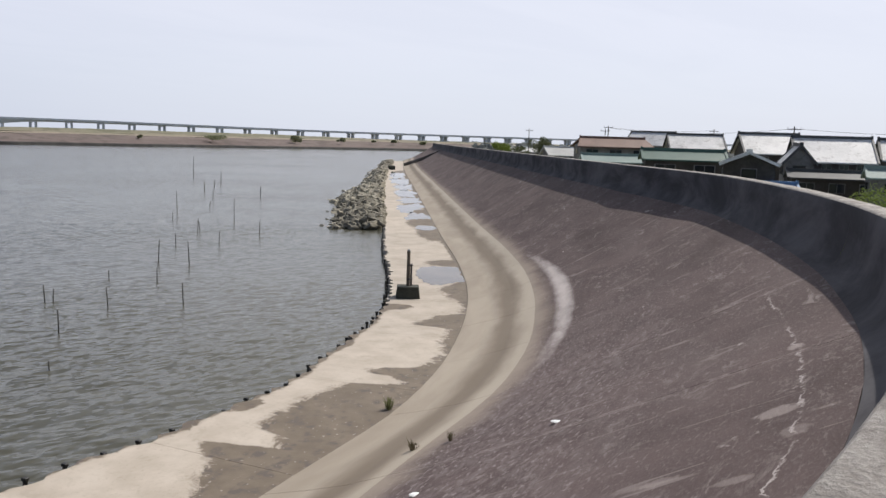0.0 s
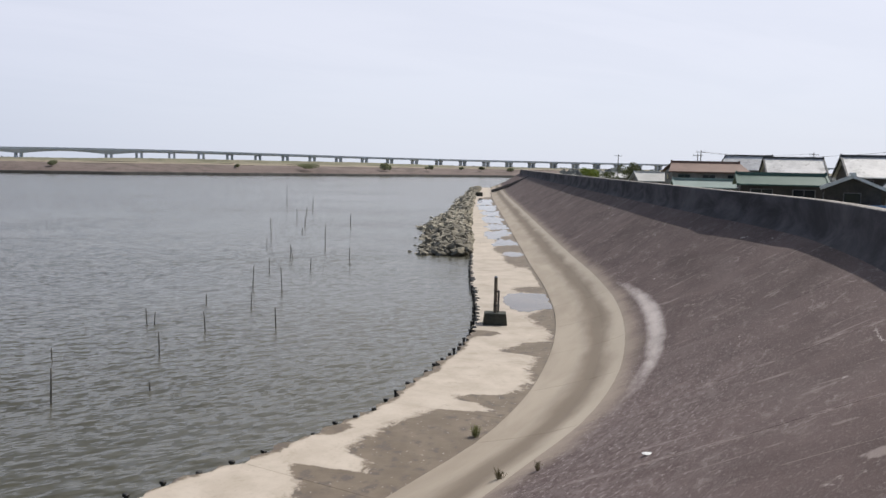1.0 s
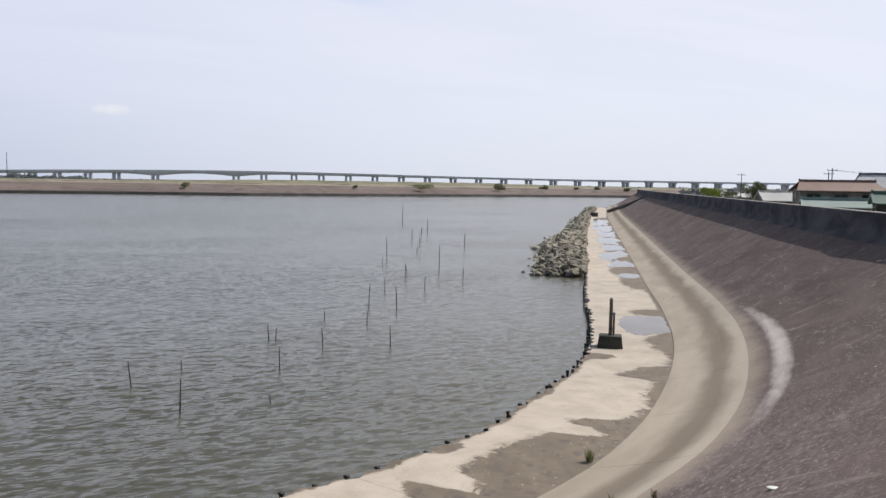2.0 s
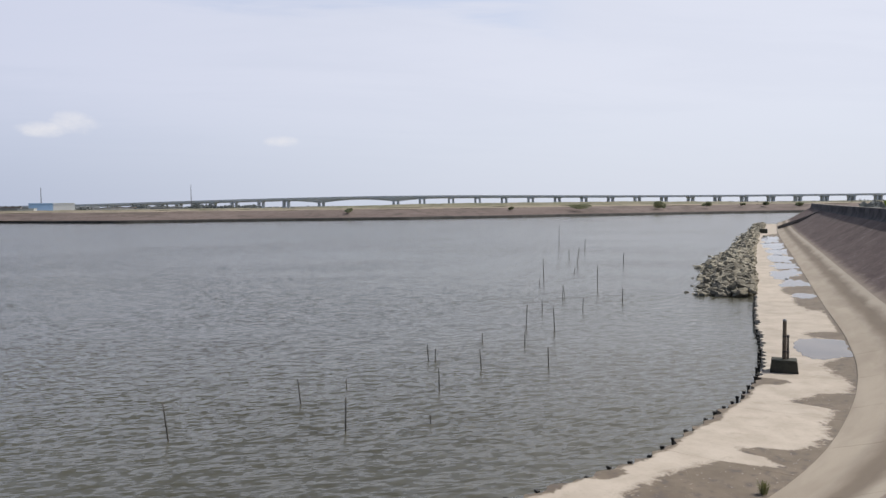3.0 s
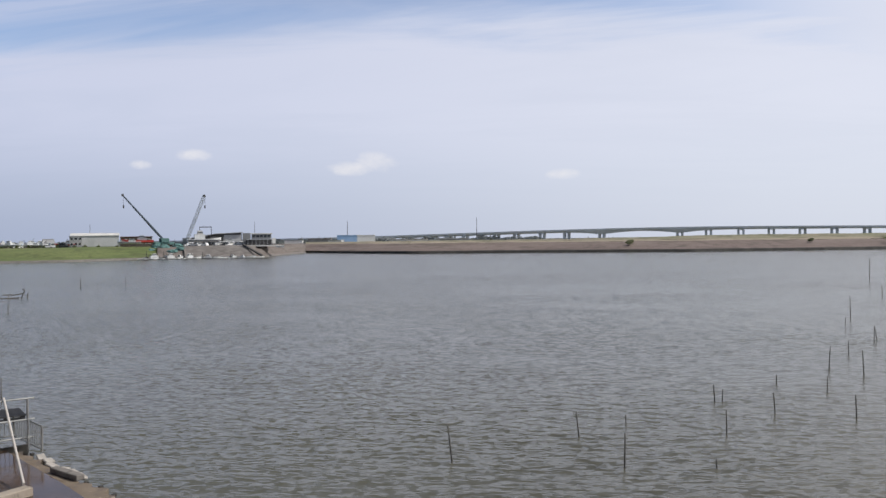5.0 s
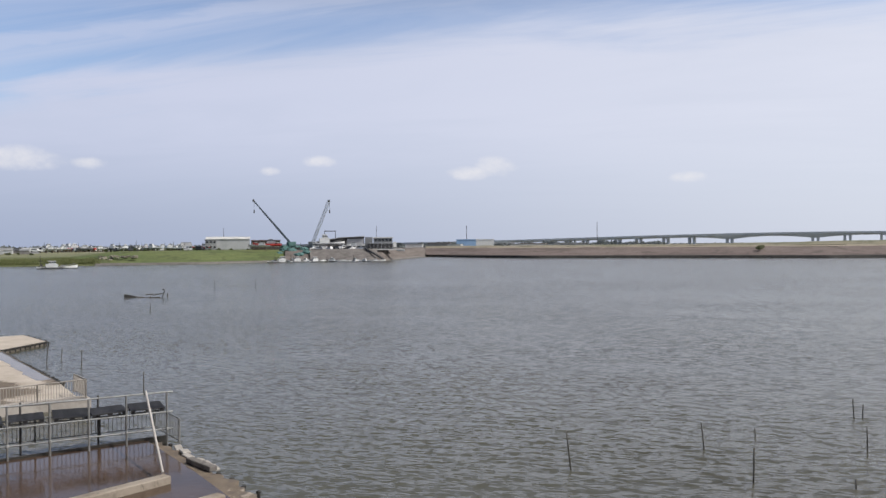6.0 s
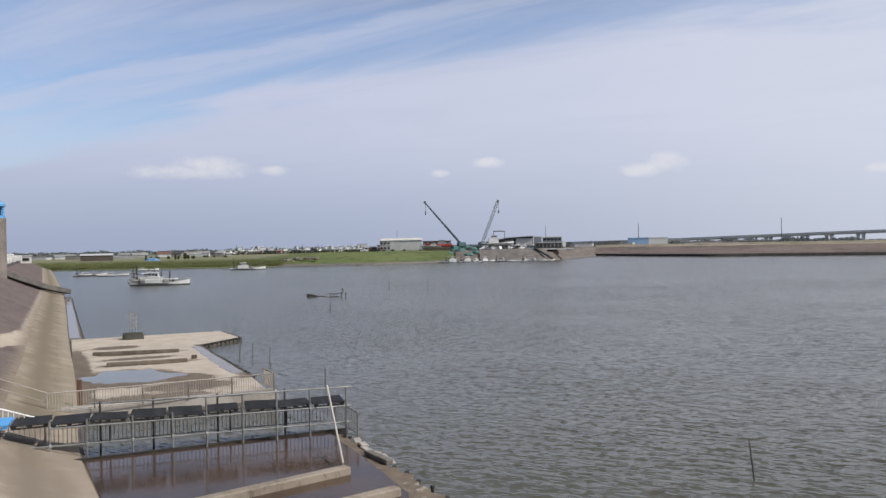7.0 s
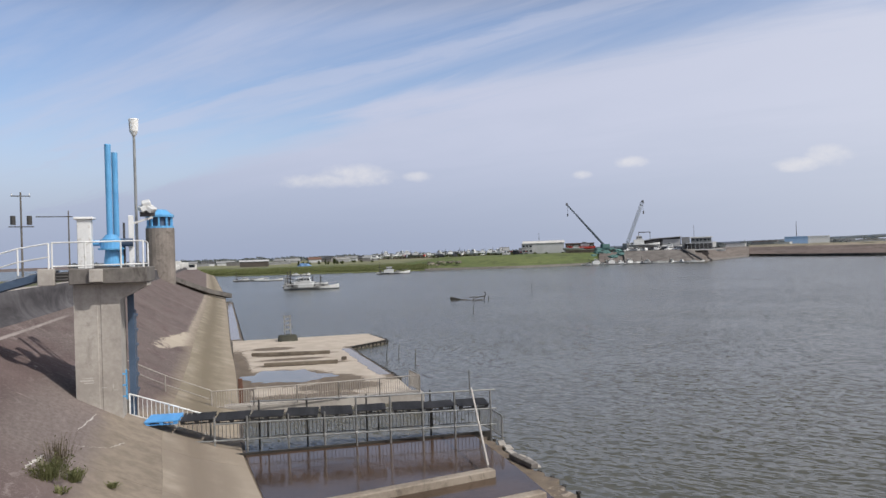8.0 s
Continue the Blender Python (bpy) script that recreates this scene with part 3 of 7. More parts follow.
def leaves(bm, centre, radii, count, size, rng, up=0.0):
    """Many small leaf blades in an uneven cloud."""
    lobes = [(Vector((rng.uniform(-0.55, 0.55), rng.uniform(-0.55, 0.55), rng.uniform(-0.4, 0.5))), rng.uniform(0.35, 0.6)) for _ in range(7)]
    for _ in range(count):
        lc, lr = rng.choice(lobes)
        d = Vector((rng.gauss(0, 1), rng.gauss(0, 1), rng.gauss(0, 1))).normalized() * lr * rng.uniform(0.55, 1.0)
        p = lc + d
        c = Vector(centre) + Vector((p.x * radii[0], p.y * radii[1], p.z * radii[2]))
        a = Vector((rng.gauss(0, 1), rng.gauss(0, 1), rng.gauss(0, 1) + up)).normalized() * size * rng.uniform(0.6, 1.3)
        b = a.orthogonal().normalized() * size * rng.uniform(0.25, 0.5)
        vs = [bm.verts.new(q) for q in (c - a, c + b, c + a, c - b)]
        bm.faces.new(vs)
    return bm


def polar(az, d, z=0.0):
    """A place by azimuth (degrees to the left of the y axis), distance and height."""
    return Vector((-d * math.sin(radians(az)), d * math.cos(radians(az)), z))


# ---- the line of the sea wall: its toe, from the north end round the corner to the west ----
TOE = [(-13.2, 262), (-8.7, 177), (-3.4, 103), (-0.85, 67.4), (0.0, 55.7), (1.0, 42.5), (1.2, 36.5), (0.7, 27.9), (-0.12, 22.8), (-1.2, 19.05),
       (-2.5, 16.1), (-3.3, 14.3), (-4.75, 11.0), (-6.6, 7.9), (-9.6, 4.7), (-14.2, 2.1), (-19.0, 1.05), (-23.4, 0.7), (-28.4, 0.3),
       (-39.0, 0.25), (-50.0, 0.2), (-62.6, 0.0), (-100, -0.3), (-145, -0.8), (-240, -3.0), (-370, -6.4)]


class Line:
    """A smooth curve through points, by length; s = 0 at the joint near the bend."""

    swell = 0.8    # the parapet bulges to landward at the bend

    def __init__(self, pts, zero):
        p = [np.array(q, float) for q in pts]
        p = [2 * p[0] - p[1]] + p + [2 * p[-1] - p[-2]]
        out = []
        for i in range(1, len(p) - 2):
            seg = np.linalg.norm(p[i + 1] - p[i])
            n = max(2, int(seg / 0.5))
            k0, k1, k2 = (max(1e-6, np.linalg.norm(p[j + 1] - p[j])) for j in (i - 1, i, i + 1))
            m1 = (p[i + 1] - p[i]) - k1 * ((p[i + 1] - p[i - 1]) / (k0 + k1) - (p[i] - p[i - 1]) / k0)
            m2 = (p[i + 1] - p[i]) - k1 * ((p[i + 2] - p[i]) / (k1 + k2) - (p[i + 2] - p[i + 1]) / k2)
            for t in np.linspace(0, 1, n, endpoint=False):
                out.append((2 * t**3 - 3 * t**2 + 1) * p[i] + (t**3 - 2 * t**2 + t) * m1 + (3 * t**2 - 2 * t**3) * p[i + 1] + (t**3 - t**2) * m2)
        out.append(p[-2])
        self.p = np.array(out)
        d = np.linalg.norm(np.diff(self.p, axis=0), axis=1)
        self.s = np.concatenate([[0], np.cumsum(d)])
        self.s -= self.s[np.argmin(np.linalg.norm(self.p - np.array(zero), axis=1))]
        t = np.gradient(self.p, self.s, axis=0)
        w = np.ones(9) / 9
        t = np.stack([np.convolve(np.pad(t[:, i], 4, mode="edge"), w, "valid") for i in (0, 1)], 1)
        self.t = t / np.linalg.norm(t, axis=1)[:, None]

    def at(self, s, o=0.0, z=0.0):
        """The place at length s, o metres to landward, at height z."""
        x, y = (np.interp(s, self.s, self.p[:, i]) for i in (0, 1))
        tx, ty = (np.interp(s, self.s, self.t[:, i]) for i in (0, 1))
        if o > 2.7:
            jog = 0.85 * float(np.interp(s, [-200, -80, -23, -13], [0.4, 1.0, 1.0, 0.0]))     # the crest stands further out beyond the bend
            o += (self.swell * math.exp(-(((s - 5.0) / 5.5) ** 2)) - jog) * min(1.0, (o - 2.7) / 6.7)
        return Vector((x - ty * o, y + tx * o, z))

    def heading(self, s):
        return math.degrees(math.atan2(np.interp(s, self.s, self.t[:, 1]), np.interp(s, self.s, self.t[:, 0])))


toe = Line(TOE, (-1.2, 19.05))
S0, S1 = float(toe.s[0]), float(toe.s[-1])


def sweep(profile, s0, s1, step, skirt=0.0, line=toe):
    """Skin of a profile (offset, height) along the line, with lengths in metres as its UV map; skirt: depth of the edges that are turned down."""
    bm = bmesh.new()
    uv = bm.loops.layers.uv.new("UVMap")
    n = max(1, round((s1 - s0) / step))
    ss = [s0 + (s1 - s0) * i / n for i in range(n + 1)]
    vlen = [profile[0][0]]
    for a, b in zip(profile, profile[1:]):
        vlen.append(vlen[-1] + math.hypot(b[0] - a[0], b[1] - a[1]))
    grid = [[bm.verts.new(line.at(s, o, z)) for o, z in profile] for s in ss]
    co = {}
    for i, s in enumerate(ss):
        for j in range(len(profile)):
            co[grid[i][j]] = (s, vlen[j])
    for i in range(n):
        for j in range(len(profile) - 1):
            bm.faces.new((grid[i][j], grid[i][j + 1], grid[i + 1][j + 1], grid[i + 1][j]))
    if skirt:
        rim = [g[0] for g in grid] + grid[-1][1:] + [g[-1] for g in reversed(grid[:-1])] + list(reversed(grid[0][1:-1]))
        low = []
        for v in rim:
            w = bm.verts.new(v.co - Vector((0, 0, skirt)))
            co[w] = co[v]
            low.append(w)
        for i in range(len(rim)):
            j = (i + 1) % len(rim)
            bm.faces.new((rim[i], low[i], low[j], rim[j]))
    bmesh.ops.recalc_face_normals(bm, faces=bm.faces)
    if sum(f.normal.z * f.calc_area() for f in bm.faces) < 0:
        bmesh.ops.reverse_faces(bm, faces=bm.faces)
    for f in bm.faces:
        for lp in f.loops:
            lp[uv].uv = co[lp.vert]
    return bm


# ---- ground, sea and land ----
bm = bmesh.new()
bmesh.ops.create_grid(bm, x_segments=24, y_segments=24, size=4600)
bmesh.ops.translate(bm, verts=bm.verts, vec=(0, 0, -3.0))
tagged(part("ground", bm, M_EARTH), "muddy earth that lies under the bay and land", "ground", kind="structure")



def sea_mesh():
    """The sheet of the bay, finer near the wall, with short wind waves in it that fade with the spacing of the mesh."""
    rr = [7.0]
    while rr[-1] < 1300:
        rr.append(rr[-1] * (1.0044 + 0.016 * min(1.0, max(0.0, (rr[-1] - 80) / 250))))
    rr = np.array(rr)
    az = np.radians(np.linspace(-16, 106, 470))
    r, a = np.meshgrid(rr, az, indexing="ij")
    x, y = -r * np.sin(a), r * np.cos(a)
    gap = np.maximum(r * 0.0046, 0.05)
    z = np.zeros_like(x)
    g = np.random.default_rng(11)
    for i in range(64):
        lam = 0.22 * (0.95 / 0.22) ** g.random()
        way = radians(40) + g.normal(0, 0.34)
        k_ = 2 * math.pi / lam
        amp = (0.022 if lam < 0.5 else 0.016) / k_
        fade = np.clip((lam / gap - 2.0) / 4.0, 0, 1)
        ph = k_ * (-math.sin(way) * x + math.cos(way) * y) + g.random() * 6.28
        z += amp * fade * (np.sin(ph) + 0.25 * np.cos(2 * ph))
    gust = 0.72 + 0.38 * np.sin(x * 0.09 + 1.3 * np.sin(y * 0.05)) * np.sin(y * 0.07 + 0.6) + 0.2 * np.sin(x * 0.31 - y * 0.23)
    z *= np.clip(gust, 0.35, 1.3)
    me = bpy.data.meshes.new("water")
    nr, na = x.shape
    me.vertices.add(nr * na)
    me.vertices.foreach_set("co", np.stack([x, y, z], -1).ravel())
    i, j = np.meshgrid(np.arange(nr - 1), np.arange(na - 1), indexing="ij")
    q = np.stack([i * na + j, i * na + j + 1, (i + 1) * na + j + 1, (i + 1) * na + j], -1).reshape(-1, 4)
    q = q[:, ::-1]
    me.loops.add(q.size)
    me.loops.foreach_set("vertex_index", q.ravel())
    me.polygons.add(len(q))
    me.polygons.foreach_set("loop_start", np.arange(0, q.size, 4))
    me.update(calc_edges=True)
    me.validate()
    me.shade_smooth()
    me.materials.append(M_SEA)
    return me


tagged(new("water", sea_mesh()), "choppy grey-green sea water of a sheltered bay", "water", kind="structure")

# landward side: crown of the embankment, its back slope and the plain behind
crown = sweep([(9.55, 5.15), (14.0, 5.2), (21.0, 1.3), (60, 1.2), (240, 1.2), (1200, 1.2)], S0, S1, 4.0)
tagged(part("land", crown, M_LAND), "low grassy land behind the sea wall", "land", kind="structure")

# far bank of the bay: dark stone foot, earth slope, grassy top; azimuth and distance of its waterline
BANK = [(-40, 640), (-25, 600), (-10, 560), (3, 486), (12.4, 425), (20, 388), (28, 366), (38, 374), (47, 384), (51, 412), (54.5, 452)]


def along(pairs, az):
    return float(np.interp(az, [p[0] for p in pairs], [p[1] for p in pairs]))


def bank_strip(pairs, rows, name, material, label, step=0.5, wobble=0.0, az0=None, az1=None, taper=None, rise=0.0):
    """A strip of land between two lines that follow a shore; rows: distance behind the shore and height."""
    bm = bmesh.new()
    a0, a1 = pairs[0][0] if az0 is None else az0, pairs[-1][0] if az1 is None else az1
    n = int((a1 - a0) / step)
    rings = []
    for i in range(n + 1):
        az = a0 + (a1 - a0) * i / n
        d = along(pairs, az)
        ring = []
        for j, (b, z) in enumerate(rows):
            if taper:
                z = 0.5 + (z - 0.5) * (1 - 0.85 * float(np.clip((az - taper[0]) / (taper[1] - taper[0]), 0, 1)))
            q = noise.noise(Vector((az * 0.9, b * 0.05, 3.3)))
            lift = rise * float(np.clip((az - 2) / 10, 0, 1) * np.clip((36 - az) / 10, 0, 1)) if b > 33 else 0.0
            ring.append(polar(az, d + b, z + lift + (wobble * q if 0 < j else 0)))
        rings.append(ring)
    loft(bm, rings)
    if sum(f.normal.z for f in bm.faces) < 0:
        bmesh.ops.reverse_faces(bm, faces=bm.faces)
    return tagged(part(name, bm, material, smooth=True), label, "bank", kind="structure")


bank_strip(BANK, [(0, -1.0), (0.5, 1.15), (2.2, 1.3)], "bank_foot_wall", M_STONEWALL, "dark stone revetment along the far shore", taper=(50.5, 54.5))
bank_strip(BANK, [(2.2, 1.25), (9, 2.3), (18, 3.75), (25, 4.7)], "bank_slope", M_EARTH, "bare brown earth slope of the far bank", wobble=0.3)
bank_strip(BANK, [(25, 4.7), (29, 5.1), (33, 5.45)], "bank_verge", M_DRYGRASS, "dry tan grass along the upper bank", wobble=0.3)
bank_strip(BANK, [(33, 5.45), (44, 5.9), (60, 6.0), (110, 3.0), (600, 2.4), (3600, 2.4)], "bank_top", M_BANKTOP, "olive and tan rough grass on the far bank", wobble=0.25, rise=1.3)

# western shore with the boat yard: azimuth and distance of its waterline
SHORE = [(54.5, 452), (56, 400), (57.4, 352), (58.5, 348), (62.5, 356), (64.4, 352), (66, 342), (70, 326), (74, 330), (78, 336), (84, 345), (89, 356), (92.5, 380)]
bank_strip(SHORE, [(0, -1.0), (0.4, 0.55), (4, 0.8)], "shore_foot", M_CONC_DARK, "stained concrete foot of the western shore", 0.25, 0.0, 54.5, 76.5)
bank_strip(SHORE, [(0, -1.0), (1.5, 0.1), (4, 0.8)], "shore_mud", M_REED, "muddy reed edge of the low shore", 0.25, 0.0, 76.5, 92.5)
bank_strip(SHORE, [(4, 0.75), (14, 2.6), (24, 4.6), (34, 5.2), (90, 5.0), (160, 2.6), (3400, 2.4)], "shore_grass_bank", M_GRASS, "bright green grass bank of the western shore", 0.25, 0.15, 64.3, 79.6, (75.0, 79.6))
bank_strip(SHORE, [(4, 0.75), (8, 1.9), (30, 2.2), (95, 2.3), (125, 1.9)], "shore_reed_bank", M_REED, "olive reed bed and low field by the shore", 0.25, 0.35, 75.6, 92.5)
bank_strip(SHORE, [(120, 1.95), (190, 2.3), (420, 2.6), (900, 2.4), (3400, 2.4)], "shore_field", M_FIELD, "pale dry field behind the reed bed", 0.25, 0.2, 75.6, 92.5)
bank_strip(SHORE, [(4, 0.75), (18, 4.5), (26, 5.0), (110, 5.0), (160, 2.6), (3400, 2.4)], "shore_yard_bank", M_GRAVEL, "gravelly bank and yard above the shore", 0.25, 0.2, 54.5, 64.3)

# ---- sea wall: toe band, slope, parapet ----
PANEL = 5.0
JOINTS = [PANEL * i for i in range(math.ceil(S0 / PANEL), math.floor(S1 / PANEL) + 1)]
BAND_PROFILE = [(0.0, 0.30), (0.9, 0.56), (1.8, 0.86), (2.6, 1.20)]
SLOPE_PROFILE = [(2.603, 1.20), (3.6, 1.66), (5.0, 2.40), (6.5, 3.24), (7.8, 4.0), (8.9, 4.62)]
PARAPET_PROFILE = [(8.9, 4.62), (9.05, 4.73), (9.18, 4.89), (9.27, 5.12), (9.32, 5.4), (9.35, 5.66), (9.385, 5.97), (9.415, 6.0), (9.83, 6.0), (9.86, 5.97), (9.86, 5.0)]

core = sweep([(-0.15, 0.18)] + [(o, z - 0.05) for o, z in BAND_PROFILE + SLOPE_PROFILE] + [(9.5, 4.6)], S0, S1, 1.25)
levee = tagged(part("sea_wall_core", core, M_JOINT), "dark filler in the joints of the sea wall", "embankment", kind="structure")
slope_face = tagged(new("sea_wall_slope"), "dark brown concrete slope of the sea wall in jointed panels", "embankment", kind="structure")
toe_face = tagged(new("sea_wall_toe"), "pale sandy concrete band at the foot of the sea wall", "embankment", kind="structure")
parapet = tagged(new("sea_wall_parapet"), "grey concrete parapet with a curved seaward face", "wall", kind="structure")
for s in JOINTS[:-1]:
    step = 1.25 if -130 < s < 100 else 2.5
    part("slope_panel", sweep(SLOPE_PROFILE, s + 0.006, s + PANEL - 0.006, step, 0.06), M_SLOPE, slope_face)
    part("toe_panel", sweep(BAND_PROFILE, s + 0.006, s + PANEL - 0.006, step, 0.06), M_TOE, toe_face)
for s in JOINTS[:-2:2]:
    ob = part("parapet_section", sweep(PARAPET_PROFILE, s + 0.006, s + 2 * PANEL - 0.006, 0.5 if -40 < s < 60 else 1.0, 0.0), M_WALL, parapet, smooth=True)
    ob.data.materials.append(M_COPING)
    for f in ob.data.polygons:
        if f.normal.z > 0.55 and f.center.z > 5.9:
            f.material_index = 1

# ---- apron between the toe and the sea ----
RIM = [(-16.8, 262), (-14.3, 226), (-12.6, 190), (-12.1, 174), (-8.0, 108), (-4.47, 61.8), (-3.52, 49.0), (-2.62, 40.0), (-2.3, 34.6), (-2.36, 31.0), (-2.78, 28.0), (-3.26, 25.5), (-3.72, 23.5), (-4.3, 21.2), (-4.96, 19.86),
       (-6.08, 17.65), (-7.02, 16.24), (-8.1, 14.5), (-10.0, 12.5), (-12.6, 10.9), (-15.8, 9.8), (-19.6, 9.2), (-23.4, 8.97), (-28.2, 8.95)]
rim = Line(RIM, (-4.96, 19.86))


def reach(s):
    """How far the apron reaches to seaward of the toe at length s (negative)."""
    p, q = toe.at(s), toe.at(s, -1.0)
    d = np.array([q.x - p.x, q.y - p.y])
    best = None
    a, b = rim.p[:-1], rim.p[1:]
    e = b - a
    den = d[0] * e[:, 1] - d[1] * e[:, 0]
    w = a - np.array([p.x, p.y])
    with np.errstate(divide="ignore", invalid="ignore"):
        k = (w[:, 0] * e[:, 1] - w[:, 1] * e[:, 0]) / den
        j = (w[:, 0] * d[1] - w[:, 1] * d[0]) / den
    ok = (j >= -1e-6) & (j <= 1 + 1e-6) & (k > 0)
    return -float(k[ok].min()) if ok.any() else None


def s_at(x, y):
    return float(toe.s[np.argmin(np.linalg.norm(toe.p - np.array([x, y]), axis=1))])


S_APRON0, S_APRON1 = s_at(-12.6, 250), s_at(-28.2, 0.3)


# where damp mud lies: length along the toe, distance from it, half lengths
MUD = [(-13.2, 2.8, 0.6, 0.6), (-6.5, 3.45, 0.6, 0.2), (0.8, 3.5, 0.6, 0.3),
       (-25.5, 0.3, 1.2, 1.5), (-40, 0.3, 5.0, 1.4), (-47, 0.8, 4.0, 1.5), (-55, 0.3, 5.0, 1.6), (-66, 0.5, 5.0, 1.7), (-80, 0.8, 8.0, 1.7), (-98, 0.8, 8.0, 1.6), (-120, 0.8, 10, 1.7), (-145, 0.8, 10, 1.7),
       (13.0, 3.0, 3.0, 2.4), (22, 4.0, 8, 7.0), (34, 4.0, 8, 7.0)]


# how far the mud reaches out from the toe, slab by slab
MUD_REACH = [(-20, 0.2), (-17.7, 1.3), (-15.7, 0.9), (-14.3, 0.22), (-12.4, 0.22), (-11.8, 1.2), (-10.1, 1.9), (-9.7, 0.4), (-8.0, 0.5), (-6.0, 0.22), (-4.5, 0.5), (-4.0, 1.9), (-3.5, 2.0), (-3.2, 0.9), (-2.6, 0.6), (-2.2, 2.1), (-0.5, 2.55),
             (1.1, 2.55), (2.1, 2.3), (2.35, 1.5), (3.05, 1.3), (3.25, 2.9), (3.85, 2.6), (4.05, 2.1), (4.5, 1.7), (5.7, 1.3), (7.0, 0.8), (9.0, 1.4), (11.0, 2.2)]


def muddiness(s, d, wide):
    best = 1.3 * (along(MUD_REACH, s) - d) if s > -20 else 1 - d / 0.22
    for cs, cd, hs, hd in MUD:
        best = max(best, 1 - ((s - cs) / hs) ** 2 - ((d - cd) / hd) ** 2)
    if -14 < s < 12:
        best = max(best, 0.75 + 0.7 * noise.noise(Vector((s * 0.9, 0.3, 7.7))) - (wide - d) / 0.26)
    return max(-1.0, min(1.0, best))


def apron_piece(s0, s1, z, name, material, parent, gap=0.005, skirt=0.3):
    """A slab of the apron from s0 to s1, with the share of mud on it."""
    bm = bmesh.new()
    uv = bm.loops.layers.uv.new("UVMap")
    mud = bm.verts.layers.float.new("mud")
    near = s1 > -60
    n = max(2, round((s1 - s0) / (0.2 if near else 1.5)))
    w_ = 18 if near else 6
    co, grid = {}, []
    for i in range(n + 1):
        s = s0 + gap + (s1 - s0 - 2 * gap) * i / n
        r = reach(s) or -8.0
        row = []
        for j in range(w_ + 1):
            o = 0.05 + (r - 0.05 + (0.17 * noise.noise(Vector((s * 1.1, 2.0, 0.4))) + 0.10 * noise.noise(Vector((s * 4.0, 4.0, 0.4))) + 0.20 * abs(math.sin(3.61 * s)) - 0.06 if near else 0.0)) * j / w_
            v = bm.verts.new(toe.at(s, o, z))
            v[mud] = muddiness(s, -o, -r)
            co[v] = (s, -o)
            row.append(v)
        grid.append(row)
    for i in range(n):
        for j in range(w_):
            bm.faces.new((grid[i][j], grid[i + 1][j], grid[i + 1][j + 1], grid[i][j + 1]))
    edge = [g[0] for g in grid] + grid[-1][1:] + [g[-1] for g in reversed(grid[:-1])] + list(reversed(grid[0][1:-1]))
    low = []
    for v in edge:
        w = bm.verts.new(v.co - Vector((0, 0, skirt)))
        w[mud] = v[mud]
        co[w] = co[v]
        low.append(w)
    for i in range(len(edge)):
        j = (i + 1) % len(edge)
        bm.faces.new((edge[i], low[i], low[j], edge[j]))
    bmesh.ops.recalc_face_normals(bm, faces=bm.faces)
    if sum(f.normal.z * f.calc_area() for f in bm.faces) < 0:
        bmesh.ops.reverse_faces(bm, faces=bm.faces)
    for f in bm.faces:
        for lp in f.loops:
            lp[uv].uv = co[lp.vert]
    return part(name, bm, material, parent)


apron = tagged(new("apron"), "sand-coloured concrete apron at the foot of the sea wall", "pavement", kind="structure")
SLAB = 6.2
s = S_APRON0
while s < S_APRON1 - 1:
    apron_piece(s, min(s + SLAB, S_APRON1), 0.27, "apron_slab", M_APRON, apron)
    s += SLAB

# western apron, beyond the channel: slabs across it, out to a stepped sea edge
WEST_EDGE = [(38.2, 8.5), (44.4, 8.75), (50, 8.65), (60.2, 8.5), (63.5, 11.85), (69.2, 11.35)]
WEST_MUD = [(-42.0, 5.4, 1.6, 2.4), (-46.4, 2.6, 3.6, 3.2), (-44.5, 5.6, 2.2, 1.5), (-51.9, 4.2, 0.9, 3.2), (-54.6, 4.0, 0.8, 2.6), (-57.2, 4.4, 0.9, 3.0), (-39.4, 3.0, 1.4, 3.6), (-61.5, 3.0, 1.2, 1.8), (-49.5, 0.4, 14, 0.8)]
west = tagged(new("west_apron"), "sand-coloured concrete apron beyond the sluice channel", "pavement", kind="structure")


